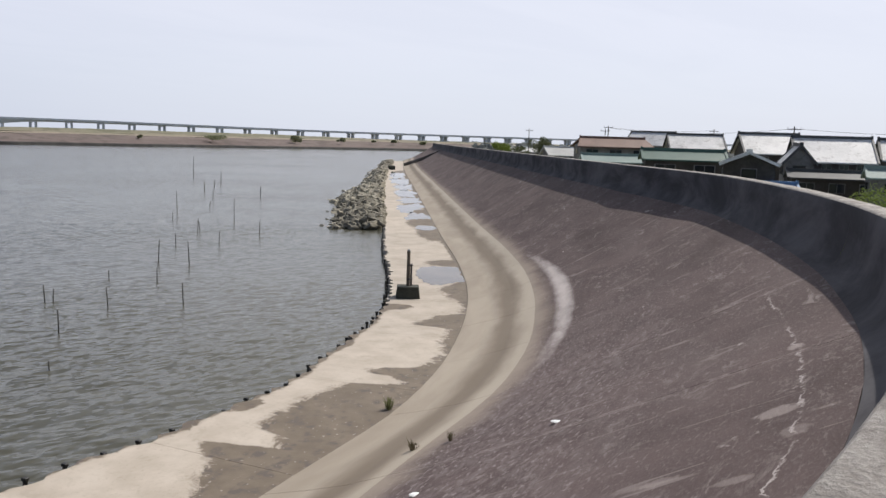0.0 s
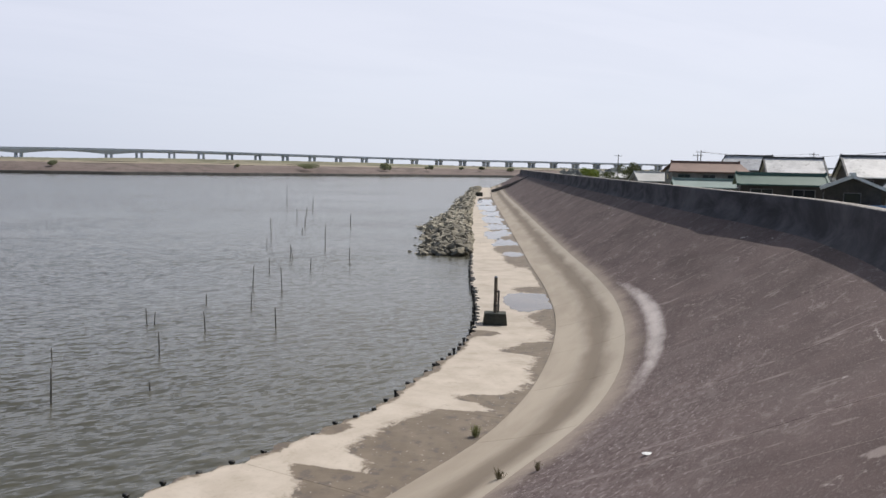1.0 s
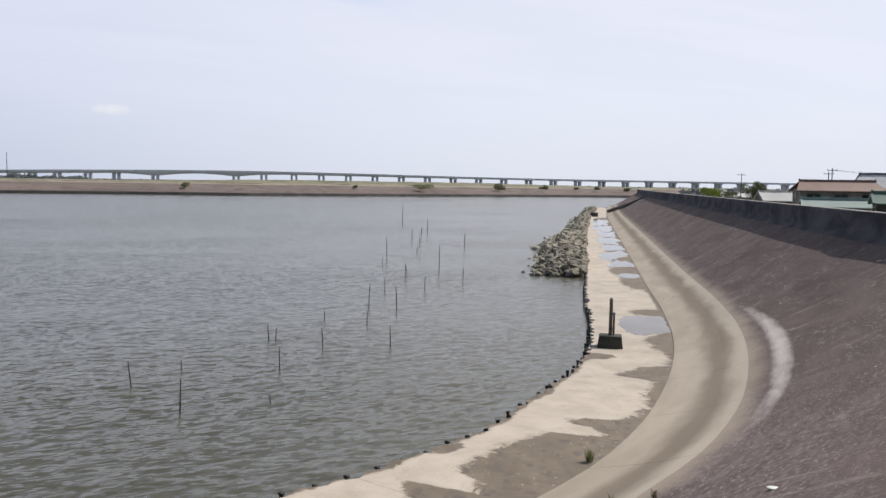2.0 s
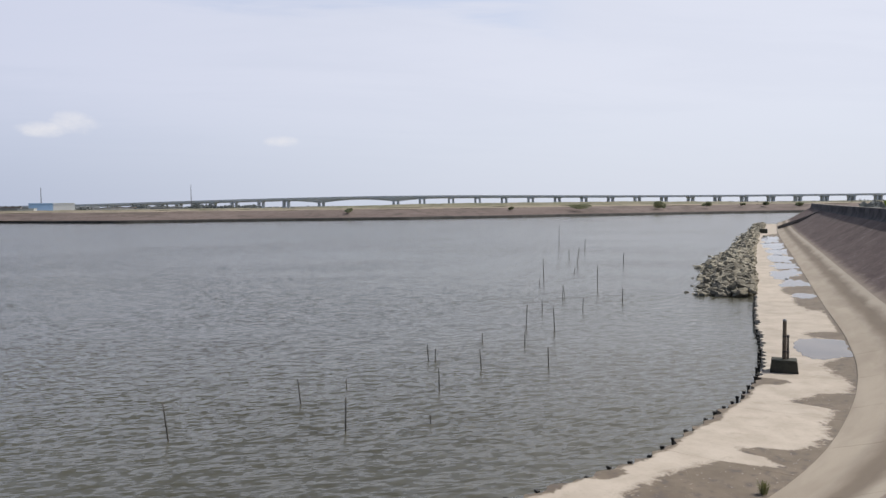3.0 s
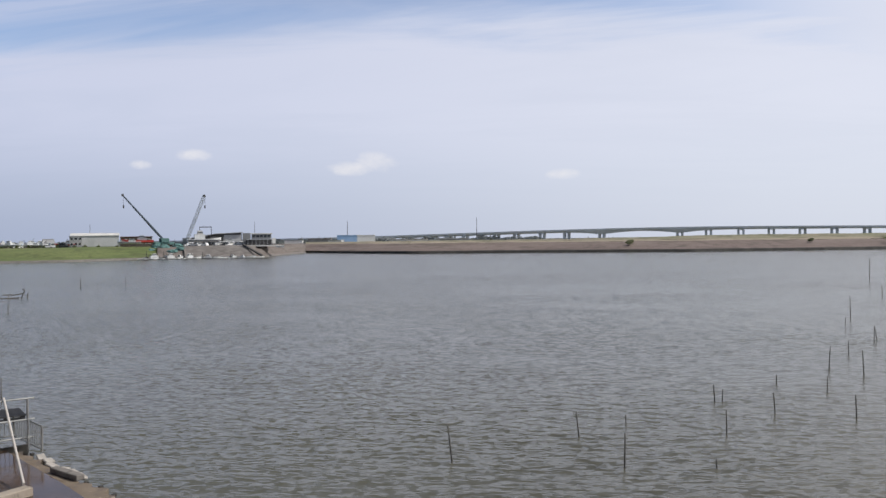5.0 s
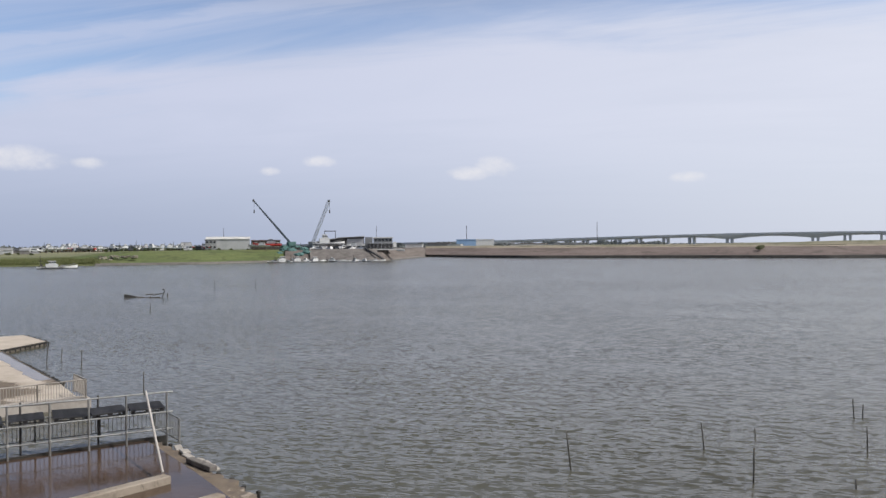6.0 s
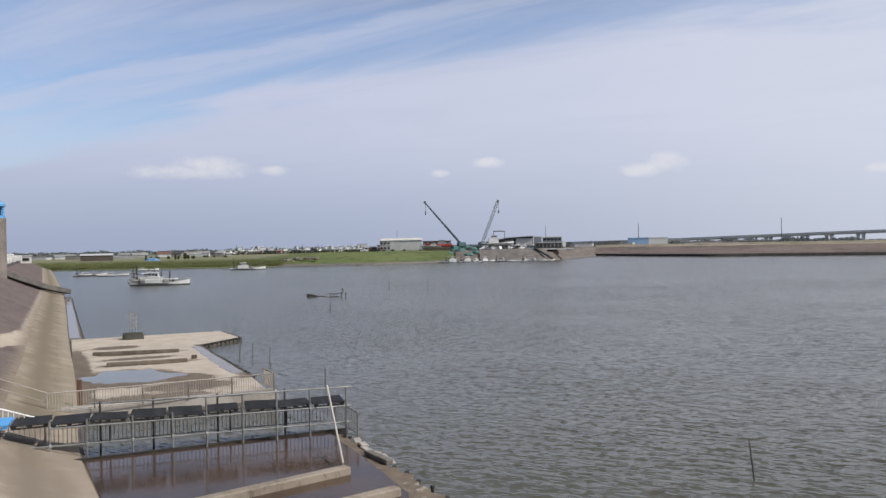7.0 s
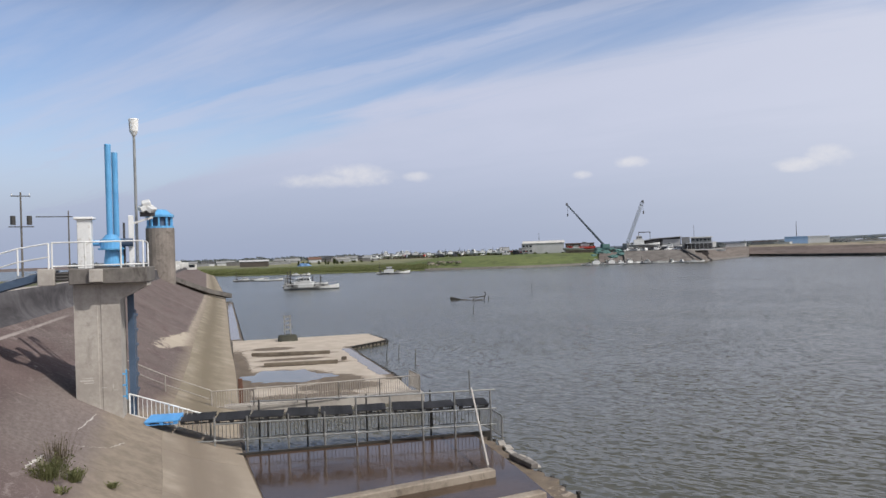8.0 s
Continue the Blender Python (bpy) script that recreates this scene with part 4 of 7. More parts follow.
def west_slab(x0, x1):
    bm = bmesh.new()
    uv = bm.loops.layers.uv.new("UVMap")
    mud = bm.verts.layers.float.new("mud")
    n, w_, grid = max(2, round(abs(x1 - x0) / 0.4)), 16, []
    for i in range(n + 1):
        x = x0 + (x1 - x0) * i / n
        e = along(WEST_EDGE, -x)
        row = []
        for j in range(w_ + 1):
            y = 0.12 + (e - 0.12) * j / w_
            v = bm.verts.new((x, y, 0.28))
            m_ = max(1 - ((x - cx) / hx) ** 2 - ((y - cy) / hy) ** 2 for cx, cy, hx, hy in WEST_MUD)
            if -60.5 < x < -43:
                m_ = max(m_, 0.7 - (e - y) / 0.9)
            v[mud] = max(-1.0, min(1.0, m_)) - 0.12
            row.append(v)
        grid.append(row)
    for i in range(n):
        for j in range(w_):
            bm.faces.new((grid[i][j], grid[i + 1][j], grid[i + 1][j + 1], grid[i][j + 1]))
    edge = [g[0] for g in grid] + grid[-1][1:] + [g[-1] for g in reversed(grid[:-1])] + list(reversed(grid[0][1:-1]))
    low = []
    for v in edge:
        q = bm.verts.new(v.co - Vector((0, 0, 0.5)))
        q[mud] = v[mud]
        low.append(q)
    for i in range(len(edge)):
        j = (i + 1) % len(edge)
        bm.faces.new((edge[i], low[i], low[j], edge[j]))
    bmesh.ops.recalc_face_normals(bm, faces=bm.faces)
    if sum(f.normal.z * f.calc_area() for f in bm.faces) < 0:
        bmesh.ops.reverse_faces(bm, faces=bm.faces)
    for f in bm.faces:
        for lp in f.loops:
            lp[uv].uv = (lp.vert.co.x, lp.vert.co.y)
    return part("apron_slab", bm, M_APRON, west)


for x0, x1 in ((-38.2, -44.4), (-44.4, -50.0), (-50.0, -55.0), (-55.0, -60.2), (-60.2, -63.5), (-63.5, -69.2)):
    west_slab(x0 - 0.01, x1 + 0.01)


def blob(cx, cy, rx, ry, seed, turn=0.0, rough=0.35, n=56):
    """An irregular closed outline."""
    out = []
    for i in range(n):
        a = 2 * math.pi * i / n
        c, s_ = math.cos(a), math.sin(a)
        k = 1 + rough * (noise.noise(Vector((c * 1.3 + seed * 7.1, s_ * 1.3, seed))) * 1.1 + 0.6 * noise.noise(Vector((c * 4 + seed, s_ * 4, seed * 3.0))))
        x, y = rx * k * c, ry * k * s_
        t = radians(turn)
        out.append((cx + x * math.cos(t) - y * math.sin(t), cy + x * math.sin(t) + y * math.cos(t)))
    return out


def sheet(pts, z, name, material, label, category="mud"):
    bm = bmesh.new()
    f = bm.faces.new([bm.verts.new((x, y, z)) for x, y in pts])
    bm.normal_update()
    if f.normal.z < 0:
        bmesh.ops.reverse_faces(bm, faces=[f])
    bmesh.ops.triangulate(bm, faces=bm.faces)
    return tagged(part(name, bm, material), label, category, kind="structure")


# standing water: puddles on the apron, the brown pool, the channel
def toe_puddle(cs, cd, hs, hd, seed, z, wild):
    """A puddle on the apron, given along the toe."""
    pts = []
    for i in range(72):
        a = 2 * math.pi * i / 72
        c, q = math.cos(a), math.sin(a)
        k_ = (abs(c) ** 3 + abs(q) ** 3) ** -0.333 * (1 + wild * noise.noise(Vector((c * 1.5 + seed, q * 1.5, seed))) + 0.7 * wild * noise.noise(Vector((c * 5, q * 5 + seed, seed))))
        d = max(0.04, cd + hd * k_ * q)
        p = toe.at(cs + hs * k_ * c, -d)
        pts.append((p.x, p.y))
    return sheet(pts, z, "puddle", M_PUDDLE, "shallow puddle on the apron that mirrors the sky", "puddle")


for i, (cs, cd, hs, hd) in enumerate(((-21.4, 1.15, 2.7, 1.1), (-43.5, 0.9, 1.6, 0.75), (-52.5, 1.1, 3.6, 0.95), (-61.5, 1.5, 4.4, 1.25), (-71.0, 1.4, 4.6, 1.1), (-82.0, 1.6, 6.0, 1.35), (-95, 1.5, 7.0, 1.3), (-111, 1.7, 9, 1.4), (-133, 1.7, 13, 1.5))):
    toe_puddle(cs, cd, hs, hd, 1.7 * i + 0.3, 0.276, 0.55 if i else 0.22)
# wet narrow ledge that goes on to the west
def ledge_y(x):
    return 0.95 + (x + 70.7) * 0.009


for x0, x1 in ((-69.25, -84.0), (-84.02, -98.0), (-98.02, -114.0), (-114.02, -134.0)):
    bm = bmesh.new()
    loft(bm, [[(x, -0.7, z) for x, z in ((x0, 0.20), (x1, 0.20), (x1, -0.6), (x0, -0.6))], [(x, ledge_y(x), z) for x, z in ((x0, 0.20), (x1, 0.20), (x1, -0.6), (x0, -0.6))]], close=True)
    part("ledge_slab", bm, M_MUD, west)
    bm = bmesh.new()
    beam(bm, (x0, ledge_y(x0) + 0.05, 0.08), (x1, ledge_y(x1) + 0.05, 0.06), 0.09, 0.30)
    part("timber", bm, M_PILE, west)
outer = [(-71.2 - i * 2.0, ledge_y(-71.2 - i * 2.0) - 0.12 - 0.22 * abs(noise.noise(Vector((i * 0.4, 1.0, 0.0))))) for i in range(31)]
inner = [(x, -0.25 + 0.25 * noise.noise(Vector((x * 0.2, 5.0, 0.0)))) for x, y in reversed(outer)]
sheet(outer + inner, 0.206, "puddle", M_PUDDLE, "long film of water on the narrow wet ledge", "puddle")
film_in = [(-45.0 - i * 0.7, along(WEST_EDGE, 45.0 + i * 0.7) - 0.75 - 0.5 * abs(noise.noise(Vector((i * 0.6, 2.0, 0.0))))) for i in range(21)]
film_out = [(x, along(WEST_EDGE, -x) - 0.10) for x, y in reversed(film_in)]
sheet(film_in + film_out, 0.285, "puddle", M_PUDDLE, "thin film of water along the edge of the western apron", "puddle")
sheet(blob(-46.6, 2.9, 2.5, 2.4, 8.0, 12, 0.45), 0.286, "puddle", M_PUDDLE, "shallow puddle on the western apron", "puddle")
pool_pts = [(-28.64, 0.35), (-23.4, 0.75), (-19.3, 1.5), (-17.2, 3.0), (-16.6, 5.0), (-17.6, 7.2), (-20.5, 8.3), (-24, 8.45), (-28.64, 8.5)]
sheet(pool_pts, 0.292, "pool", M_POOL, "still brown water that stands on the apron", "pool")
M_BEAM = weathered("brown_stained_concrete", (0.20, 0.165, 0.130), (0.33, 0.285, 0.235), 2.0, 0.9, 0.4, dirt=(0.12, 0.10, 0.08))
sheet([(-28.6, -1.5), (-28.6, 9.2), (-38.0, 9.2), (-38.0, -1.5)], 0.10, "channel", M_SEA, "dark rippled water in the sluice channel", "channel")

# low beams that divide the pool
for a, b in (((-23.15, 7.45), (-21.6, 1.6)), ((-20.5, 8.0), (-19.3, 3.2))):
    bm = bmesh.new()
    beam(bm, (*a, 0.39), (*b, 0.39), 0.36, 0.26)
    bmesh.ops.bevel(bm, geom=bm.edges, offset=0.03, segments=1, affect="EDGES")
    tagged(part("concrete_beam", bm, M_BEAM), "long pale concrete beam lying in the brown pool", "beam", "beams in the pool")

# timber pile heads along the sea edge
bm = bmesh.new()
tube(bm, (0, 0, -0.9), (0, 0, 0.25), 0.055, 0.048, 8)
box(bm, (0, 0.0, 0.26), (0.10, 0.125, 0.07), 12, 0.012)
pile_mesh = part("pile_source", bm, M_PILE)
me_pile = pile_mesh.data
bpy.data.objects.remove(pile_mesh)
pile_row = tagged(new("pile_row"), "row of black timber pile heads along the apron edge", "piles", kind="structure")
rng = random.Random(4)
s = float(rim.s[0]) + 150
while s < float(rim.s[-1]):
    p = rim.at(s, -0.12 + rng.uniform(-0.04, 0.04), -0.05 + rng.uniform(-0.06, 0.05))
    shared("pile", me_pile, pile_row, Matrix.Translation(p) @ Matrix.Rotation(radians(rim.heading(s) + rng.uniform(-12, 12)), 4, "Z"))
    s += 0.87 if s > -40 else 1.7
for i in range(22):
    x = -43.5 - i * 0.76
    p = Vector((x, 8.82 - 0.02 * i + rng.uniform(-0.04, 0.04), -0.03))
    shared("pile", me_pile, pile_row, Matrix.Translation(p) @ Matrix.Rotation(rng.uniform(-0.2, 0.2), 4, "Z") @ Matrix.Diagonal((2.0, 2.2, 1.12, 1)))
for i in range(10):
    shared("pile", me_pile, pile_row, Matrix.Translation((-60.1 - i * 0.35, 8.75 + i * 0.36, -0.03)))
for i in range(4):
    shared("pile", me_pile, pile_row, Matrix.Translation((-63.8 - i * 1.5, 11.95 - i * 0.12, 0.05)))

# ---- armour stones ----
def stone_meshes():
    out = []
    for i in range(9):
        r = random.Random(40 + i)
        bm = bmesh.new()
        bmesh.ops.create_icosphere(bm, subdivisions=2, radius=0.5)
        sx, sy, sz = r.uniform(0.8, 1.35), r.uniform(0.7, 1.1), r.uniform(0.55, 0.85)
        for v in bm.verts:
            n = noise.noise(v.co * 2.2 + Vector((i * 9.0, 0, 0))) * 0.62 + noise.noise(v.co * 5.0 + Vector((0, i * 9.0, 0))) * 0.22
            v.co *= 1 + n
            for ax in range(3):
                v.co[ax] = max(-0.36, min(0.36, v.co[ax])) * 1.25
            v.co = Vector((v.co.x * sx, v.co.y * sy, v.co.z * sz))
        ob = part("stone_source", bm, M_ROCK)
        out.append(ob.data)
        bpy.data.objects.remove(ob)
    return out


STONES = stone_meshes()
armour = tagged(new("rubble_mound"), "mound of rough grey-brown armour stones beside the apron", "stones", kind="structure")
rng = random.Random(8)
placed = []
y = 62.4
while y < 250:
    f_ = (y - 62.4) / (200 - 62.4)
    wide = 3.7 + 1.9 * max(0.0, 1 - abs(y - 92) / 32) - 0.6 * min(1, f_)
    xr = float(np.interp(y, [p[1] for p in reversed(RIM)], [p[0] for p in reversed(RIM)])) if y < 260 else -16.7
    x = xr - 0.4
    while x > xr - wide - rng.uniform(0, 0.8):
        d = (xr - x) / wide
        h = -0.05 + 0.45 * math.sin(math.pi * min(1, d * 0.75 + 0.25)) - 0.55 * max(0, d - 0.55)
        placed.append((x + rng.uniform(-0.2, 0.2), y + rng.uniform(-0.25, 0.25), h + rng.uniform(-0.15, 0.2), rng.uniform(0.52, 0.98)))
        x -= rng.uniform(0.48, 0.75)
    y += rng.uniform(0.48, 0.7) if y < 110 else rng.uniform(0.9, 1.3)
for x, y, h, k_ in ((-8.9, 62.8, -0.15, 0.6), (-9.6, 64.0, -0.15, 0.6), (-5.6, 62.2, 0.2, 0.9), (-6.9, 62.0, 0.05, 0.8), (-8.2, 62.2, 0.0, 0.9)):
    placed.append((x, y, h, k_))


def stone_matrix(x, y, h, k_):
    return Matrix.Translation((x, y, h)) @ Euler((rng.uniform(-0.5, 0.5), rng.uniform(-0.5, 0.5), rng.uniform(0, 6.3))).to_matrix().to_4x4() @ Matrix.Diagonal((k_, k_, k_, 1))


placed.sort(key=lambda p: p[1])
for p in placed[:300]:
    shared("stone", rng.choice(STONES), armour, stone_matrix(*p))
verts, faces = [], []
for p in placed[300:]:
    me, m = rng.choice(STONES), stone_matrix(*p)
    base = len(verts)
    verts += [tuple(m @ v.co) for v in me.vertices]
    faces += [tuple(base + i for i in f.vertices) for f in me.polygons]
me = bpy.data.meshes.new("far_stones")
me.from_pydata(verts, [], faces)
me.materials.append(M_ROCK)
tagged(new("far_stones", me), "more armour stones along the far stretch of the mound", "stones", kind="stuff")

# ---- sticks in the water ----
def stick(x, y, h, lean_x=0.0, lean_y=0.0, r=0.022):
    bm = bmesh.new()
    n = 5
    rings = []
    for i in range(n + 1):
        t = i / n
        z = -0.8 + (h + 0.8) * t
        bend = 0.03 * math.sin(2.2 * t + x)
        rr = r * (1.15 - 0.5 * t)
        rings.append([(lean_x * z + bend + rr * math.cos(a), lean_y * z + rr * math.sin(a), z) for a in (0, 1.26, 2.51, 3.77, 5.03)])
    loft(bm, rings, close=True)
    ob = part("bamboo_stake", bm, M_STICK, smooth=True)
    ob.location = (x, y, 0)
    return tagged(ob, "thin dark bamboo stake standing in the water", "stake", "stakes in the bay")


NEAR_STICKS = [(-17.77, 18.1, 1.2, -0.10), (-13.42, 21.14, 1.05, 0.0), (-13.1, 27.19, 0.85, -0.03), (-15.37, 43.55, 1.2, 0.05), (-13.5, 42.84, 1.25, -0.08), (-13.15, 31.42, 0.85, -0.08),
          (-16.69, 23.4, 0.9, -0.08), (-15.95, 32.12, 0.75, -0.05), (-15.7, 32.3, 0.55, 0.05), (-13.3, 37.34, 0.7, -0.02), (-11.36, 22.93, 0.28, 0.02), (-16.54, 26.21, 0.35, 0.0), (-15.8, 38.04, 0.4, 0.0)]
FAR_STICKS = [(-39.54, 128.2, 3.3, 0.0), (-31.56, 114.7, 1.7, 0.0), (-29.4, 99.5, 1.1, 0.0), (-30.6, 108, 0.9, 0.1), (-16.29, 62.94, 2.0, 0.02), (-12.82, 56.3, 1.0, 0.0), (-14.26, 51.4, 0.8, 0.0), (-16.54, 49.9, 0.75, 0.02),
          (-17.7, 58.1, 0.9, 0.08), (-17.5, 58.0, 0.7, -0.1), (-10.54, 32.6, 0.9, 0.0), (-23.2, 70.4, 1.9, 0.0), (-20.4, 90.2, 1.3, 0.0), (-21.9, 65.4, 0.6, 0.05), (-22.7, 78.6, 0.45, 0.2), (-25.1, 88.0, 0.9, 0.0),
          (-129.3, 49.6, 1.5, 0.0), (-127.3, 51.3, 0.7, 0.3), (-123.9, 54.4, 1.6, 0.0), (-89.4, 27.05, 0.9, 0.0), (-52.86, 9.9, 1.2, 0.1), (-53.8, 10.9, 0.9, 0.1), (-50.5, 11.3, 1.0, 0.05), (-39.8, 11.7, 1.0, 0.0)]
for x, y, h, lean in NEAR_STICKS + FAR_STICKS:
    stick(x, y, h, lean * 0.8, lean * 0.5, 0.030 if math.hypot(x, y) < 40 else 0.034 if math.hypot(x, y) < 80 else 0.055)


# ---- marker posts on concrete blocks ----
def marker_post(m, height, board, label):
    t = thing("marker_post", m, label, "marker post")
    bm = bmesh.new()
    k_ = 1.5 if board else 1.0
    loft(bm, [[(x * w * k_, y * (w - 0.12), z) for x, y in ((-1, -1), (1, -1), (1, 1), (-1, 1))] for w, z in ((0.52, 0), (0.46, 0.5))], close=True)
    bmesh.ops.bevel(bm, geom=bm.edges, offset=0.02, segments=1, affect="EDGES")
    part("base_block", bm, M_WEED_CONC, t, "dark algae-stained concrete block")
    if board:
        for dx in (-0.22, 0.22):
            part("post", tube(bmesh.new(), (dx, 0, 0.48), (dx, 0, height), 0.045), M_GALV, t)
        for i in range(4):
            z = height - 0.15 - i * 0.34
            bm = bmesh.new()
            beam(bm, (-0.33, 0, z - 0.04), (0.33, 0, z + 0.04), 0.04, 0.11)
            part("cross_board", bm, M_GALV, t)
    else:
        bm = tube(bmesh.new(), (0, 0, 0.48), (0, 0, height), 0.085, 0.075, 10)
        part("post", bm, M_WOOD, t, "grey weathered timber post")
        bm = tube(bmesh.new(), (0.13, 0.05, 0.48), (0.13, 0.05, height - 0.55), 0.04, 0.04, 8)
        part("stay", bm, M_STICK, t)
        bm = tube(bmesh.new(), (0, 0, height), (0, 0, height + 0.07), 0.09, 0.05, 10)
        part("cap", bm, M_GALV, t)
        for dz in (0.6, 1.2):
            part("clamp", box(bmesh.new(), (0.05, 0, height - dz), (0.26, 0.18, 0.05), 0), M_STEEL_DARK, t)
    return t


marker_post(pose(-1.42, 34.25, 0.27, 0, 0, 3), 2.0, False, "grey timber marker post on a dark concrete block")
marker_post(pose(-66.9, 4.45, 0.28, 0, 0, 92), 2.1, True, "pale slatted marker frame on a dark concrete block")

# wet black waling timbers along the seaward edge of the western apron
waling = tagged(new("waling"), "wet black timber waling along the apron edge", "waling", kind="structure")
for (a, e), (b, f_) in zip(WEST_EDGE[3:], WEST_EDGE[4:]):
    bm = bmesh.new()
    beam(bm, (-a, e + 0.06, 0.20), (-b, f_ + 0.06, 0.20), 0.12, 0.14)
    part("timber", bm, M_PILE, waling)

# timbers lying on the western apron
for a, b in (((-57.6, 1.35), (-56.4, 6.6)), ((-51.7, 1.95), (-51.1, 6.45)), ((-52.6, 6.9), (-52.5, 7.2))):
    bm = bmesh.new()
    beam(bm, (*a, 0.40), (*b, 0.40), 0.24, 0.22)
    bmesh.ops.bevel(bm, geom=bm.edges, offset=0.02, segments=1, affect="EDGES")
    tagged(part("timber_baulk", bm, M_WOOD), "grey-brown timber baulk lying on the apron", "timber", "timbers on the apron")


# ---- sluice: channel walls, gate tower, walkway ----
bm = bmesh.new()
box(bm, (-28.70, 4.0, 0.02), (0.10, 10.4, 0.70), 0, 0.01)
tagged(part("channel_wall", bm, M_PILE), "dark wet concrete wall of the sluice channel", "wall", kind="structure")
bm = bmesh.new()
box(bm, (-37.6, 4.0, 0.12), (0.9, 9.4, 0.72), 0, 0.02)
tagged(part("channel_wall", bm, M_CONC), "pale concrete wall of the sluice channel", "wall", kind="structure")

tower = thing("sluice_tower", pose(-29.2, -4.2, 0), "pale concrete sluice tower with a platform over the sea wall", "sluice tower")
bm = bmesh.new()
loft(bm, [[(-1.5, -0.82, z), (0.0, -0.82, z), (0.0, -0.10, z), (-0.025, -0.08, z), (-0.025, 0.0, z), (0.0, 0.02, z), (0.0, 0.62, z), (-1.5, 0.62, z)] for z in (0.6, 6.32)], close=True)
part("pier", bm, M_CONC, tower, "pale cast concrete pier with vertical stains")
bm = bmesh.new()
box(bm, (-1.05, 0.34, 6.60), (3.1, 2.42, 0.52), 0, 0.03)
part("platform", bm, M_CONC_DARK, tower, "stained concrete platform slab")
bm = bmesh.new()
loft(bm, [[(x, 0.62, 5.78), (x, 0.62, 6.33), (x, 1.50, 6.33), (x, 1.50, 6.22)] for x in (-1.5, 0.0)], close=True)
part("corbel", bm, M_CONC, tower)
bm = bmesh.new()
box(bm, (0.58, -0.02, 6.62), (0.16, 0.42, 0.42), 0, 0.02)
part("fascia_block", bm, M_CONC, tower, "small pale concrete block on the platform edge")
bm = bmesh.new()
for q_ in range(3):
    tube(bm, (0.42, -1.55, 6.52 + 0.10 * q_), (0.42, -0.2, 6.52 + 0.10 * q_), 0.055, 0.055, 8)
part("cable_duct", bm, M_STEEL_DARK, tower)
bm = bmesh.new()
box(bm, (-2.0, 0.80, 3.75), (1.1, 0.12, 3.1), 0, 0.01)
for i in range(6):
    box(bm, (-2.0, 0.88, 2.4 + i * 0.54), (1.1, 0.07, 0.10), 0)
part("gate_leaf", bm, M_STEEL_BLUE, tower, "slate-blue steel gate leaf, raised")
bm = bmesh.new()
box(bm, (-1.3, 0.82, 3.3), (0.12, 0.22, 5.6), 0)
part("gate_guide", bm, M_STEEL_BLUE, tower)
bm = bmesh.new()
box(bm, (-0.16, 0.74, 2.9), (0.05, 0.05, 1.0), 0)
part("ladder_rail", bm, M_BLUE, tower, "sky-blue steel ladder rail")
for i in range(3):
    bm = bmesh.new()
    box(bm, (-0.16, 0.68, 2.5 + i * 0.38), (0.05, 0.14, 0.05), 0)
    part("ladder_bracket", bm, M_BLUE, tower)
# faded chalk marks on the pier, unreadable
for y0, z0, w, h in ((-0.48, 3.12, 0.42, 0.05), (-0.44, 3.2, 0.34, 0.035), (-0.42, 3.04, 0.3, 0.035), (0.06, 2.86, 0.16, 0.04), (0.34, 2.84, 0.04, 0.22), (0.4, 2.76, 0.13, 0.04)):
    bm = bmesh.new()
    box(bm, (0.004, y0, z0), (0.006, w, h), 0)
    part("chalk_mark", bm, M_CHALK, tower)


def pipe_rail(name, pts, height, rails, material, label, post_r=0.03, rail_r=0.025, every=1, category="railing", group=""):
    """A railing along points on the ground: a post at each, rails between their heads."""
    t = thing(name, Matrix.Translation(pts[0]), label, category, group)
    o = Vector(pts[0])
    for i, p in enumerate(pts):
        if i % every == 0 or i == len(pts) - 1:
            q = Vector(p) - o
            part("post", tube(bmesh.new(), q, q + Vector((0, 0, height)), post_r, post_r, 8), material, t)
    for k_ in rails:
        for a, b in zip(pts, pts[1:]):
            up = Vector((0, 0, height * k_))
            part("rail", tube(bmesh.new(), Vector(a) - o + up, Vector(b) - o + up, rail_r, rail_r, 8), material, t)
    return t


DECK = 6.86
pipe_rail("platform_railing", [(-28.75, -5.55, DECK), (-28.75, -4.55, DECK), (-28.75, -3.45, DECK), (-28.75, -2.75, DECK), (-31.5, -2.85, DECK)], 0.88, (1.0, 0.12), M_WHITE,
          "white tubular steel railing round the sluice platform")
pipe_rail("stair_railing", [(-28.75, -5.65, DECK - 0.02), (-28.9, -6.6, DECK - 0.16), (-29.3, -9.6, DECK - 1.0)], 0.88, (1.0, 0.5), M_WHITE, "white railing beside the sloping footbridge")
bm = bmesh.new()
beam(bm, (-28.95, -5.6, DECK - 0.12), (-29.5, -11.0, DECK - 1.5), 0.12, 0.24)
beam(bm, (-30.15, -5.6, DECK - 0.12), (-30.7, -11.0, DECK - 1.5), 0.12, 0.24)
fb = thing("footbridge", Matrix.Identity(4), "blue steel footbridge that slopes from the platform to the crown", "footbridge")
part("stringer", bm, M_STEEL_BLUE, fb)
for i in range(14):
    k_ = i / 13
    bm = bmesh.new()
    box(bm, (-29.55 - 0.55 * k_, -5.75 - 5.1 * k_, DECK - 0.03 - 1.32 * k_), (1.15, 0.32, 0.04), 0)
    part("tread", bm, M_GALV, fb)
bm = bmesh.new()
box(bm, (-28.72, -5.72, 6.62), (0.35, 0.5, 0.55), 0, 0.02)
part("bearing_block", bm, M_CONC, fb, "pale concrete bearing block")

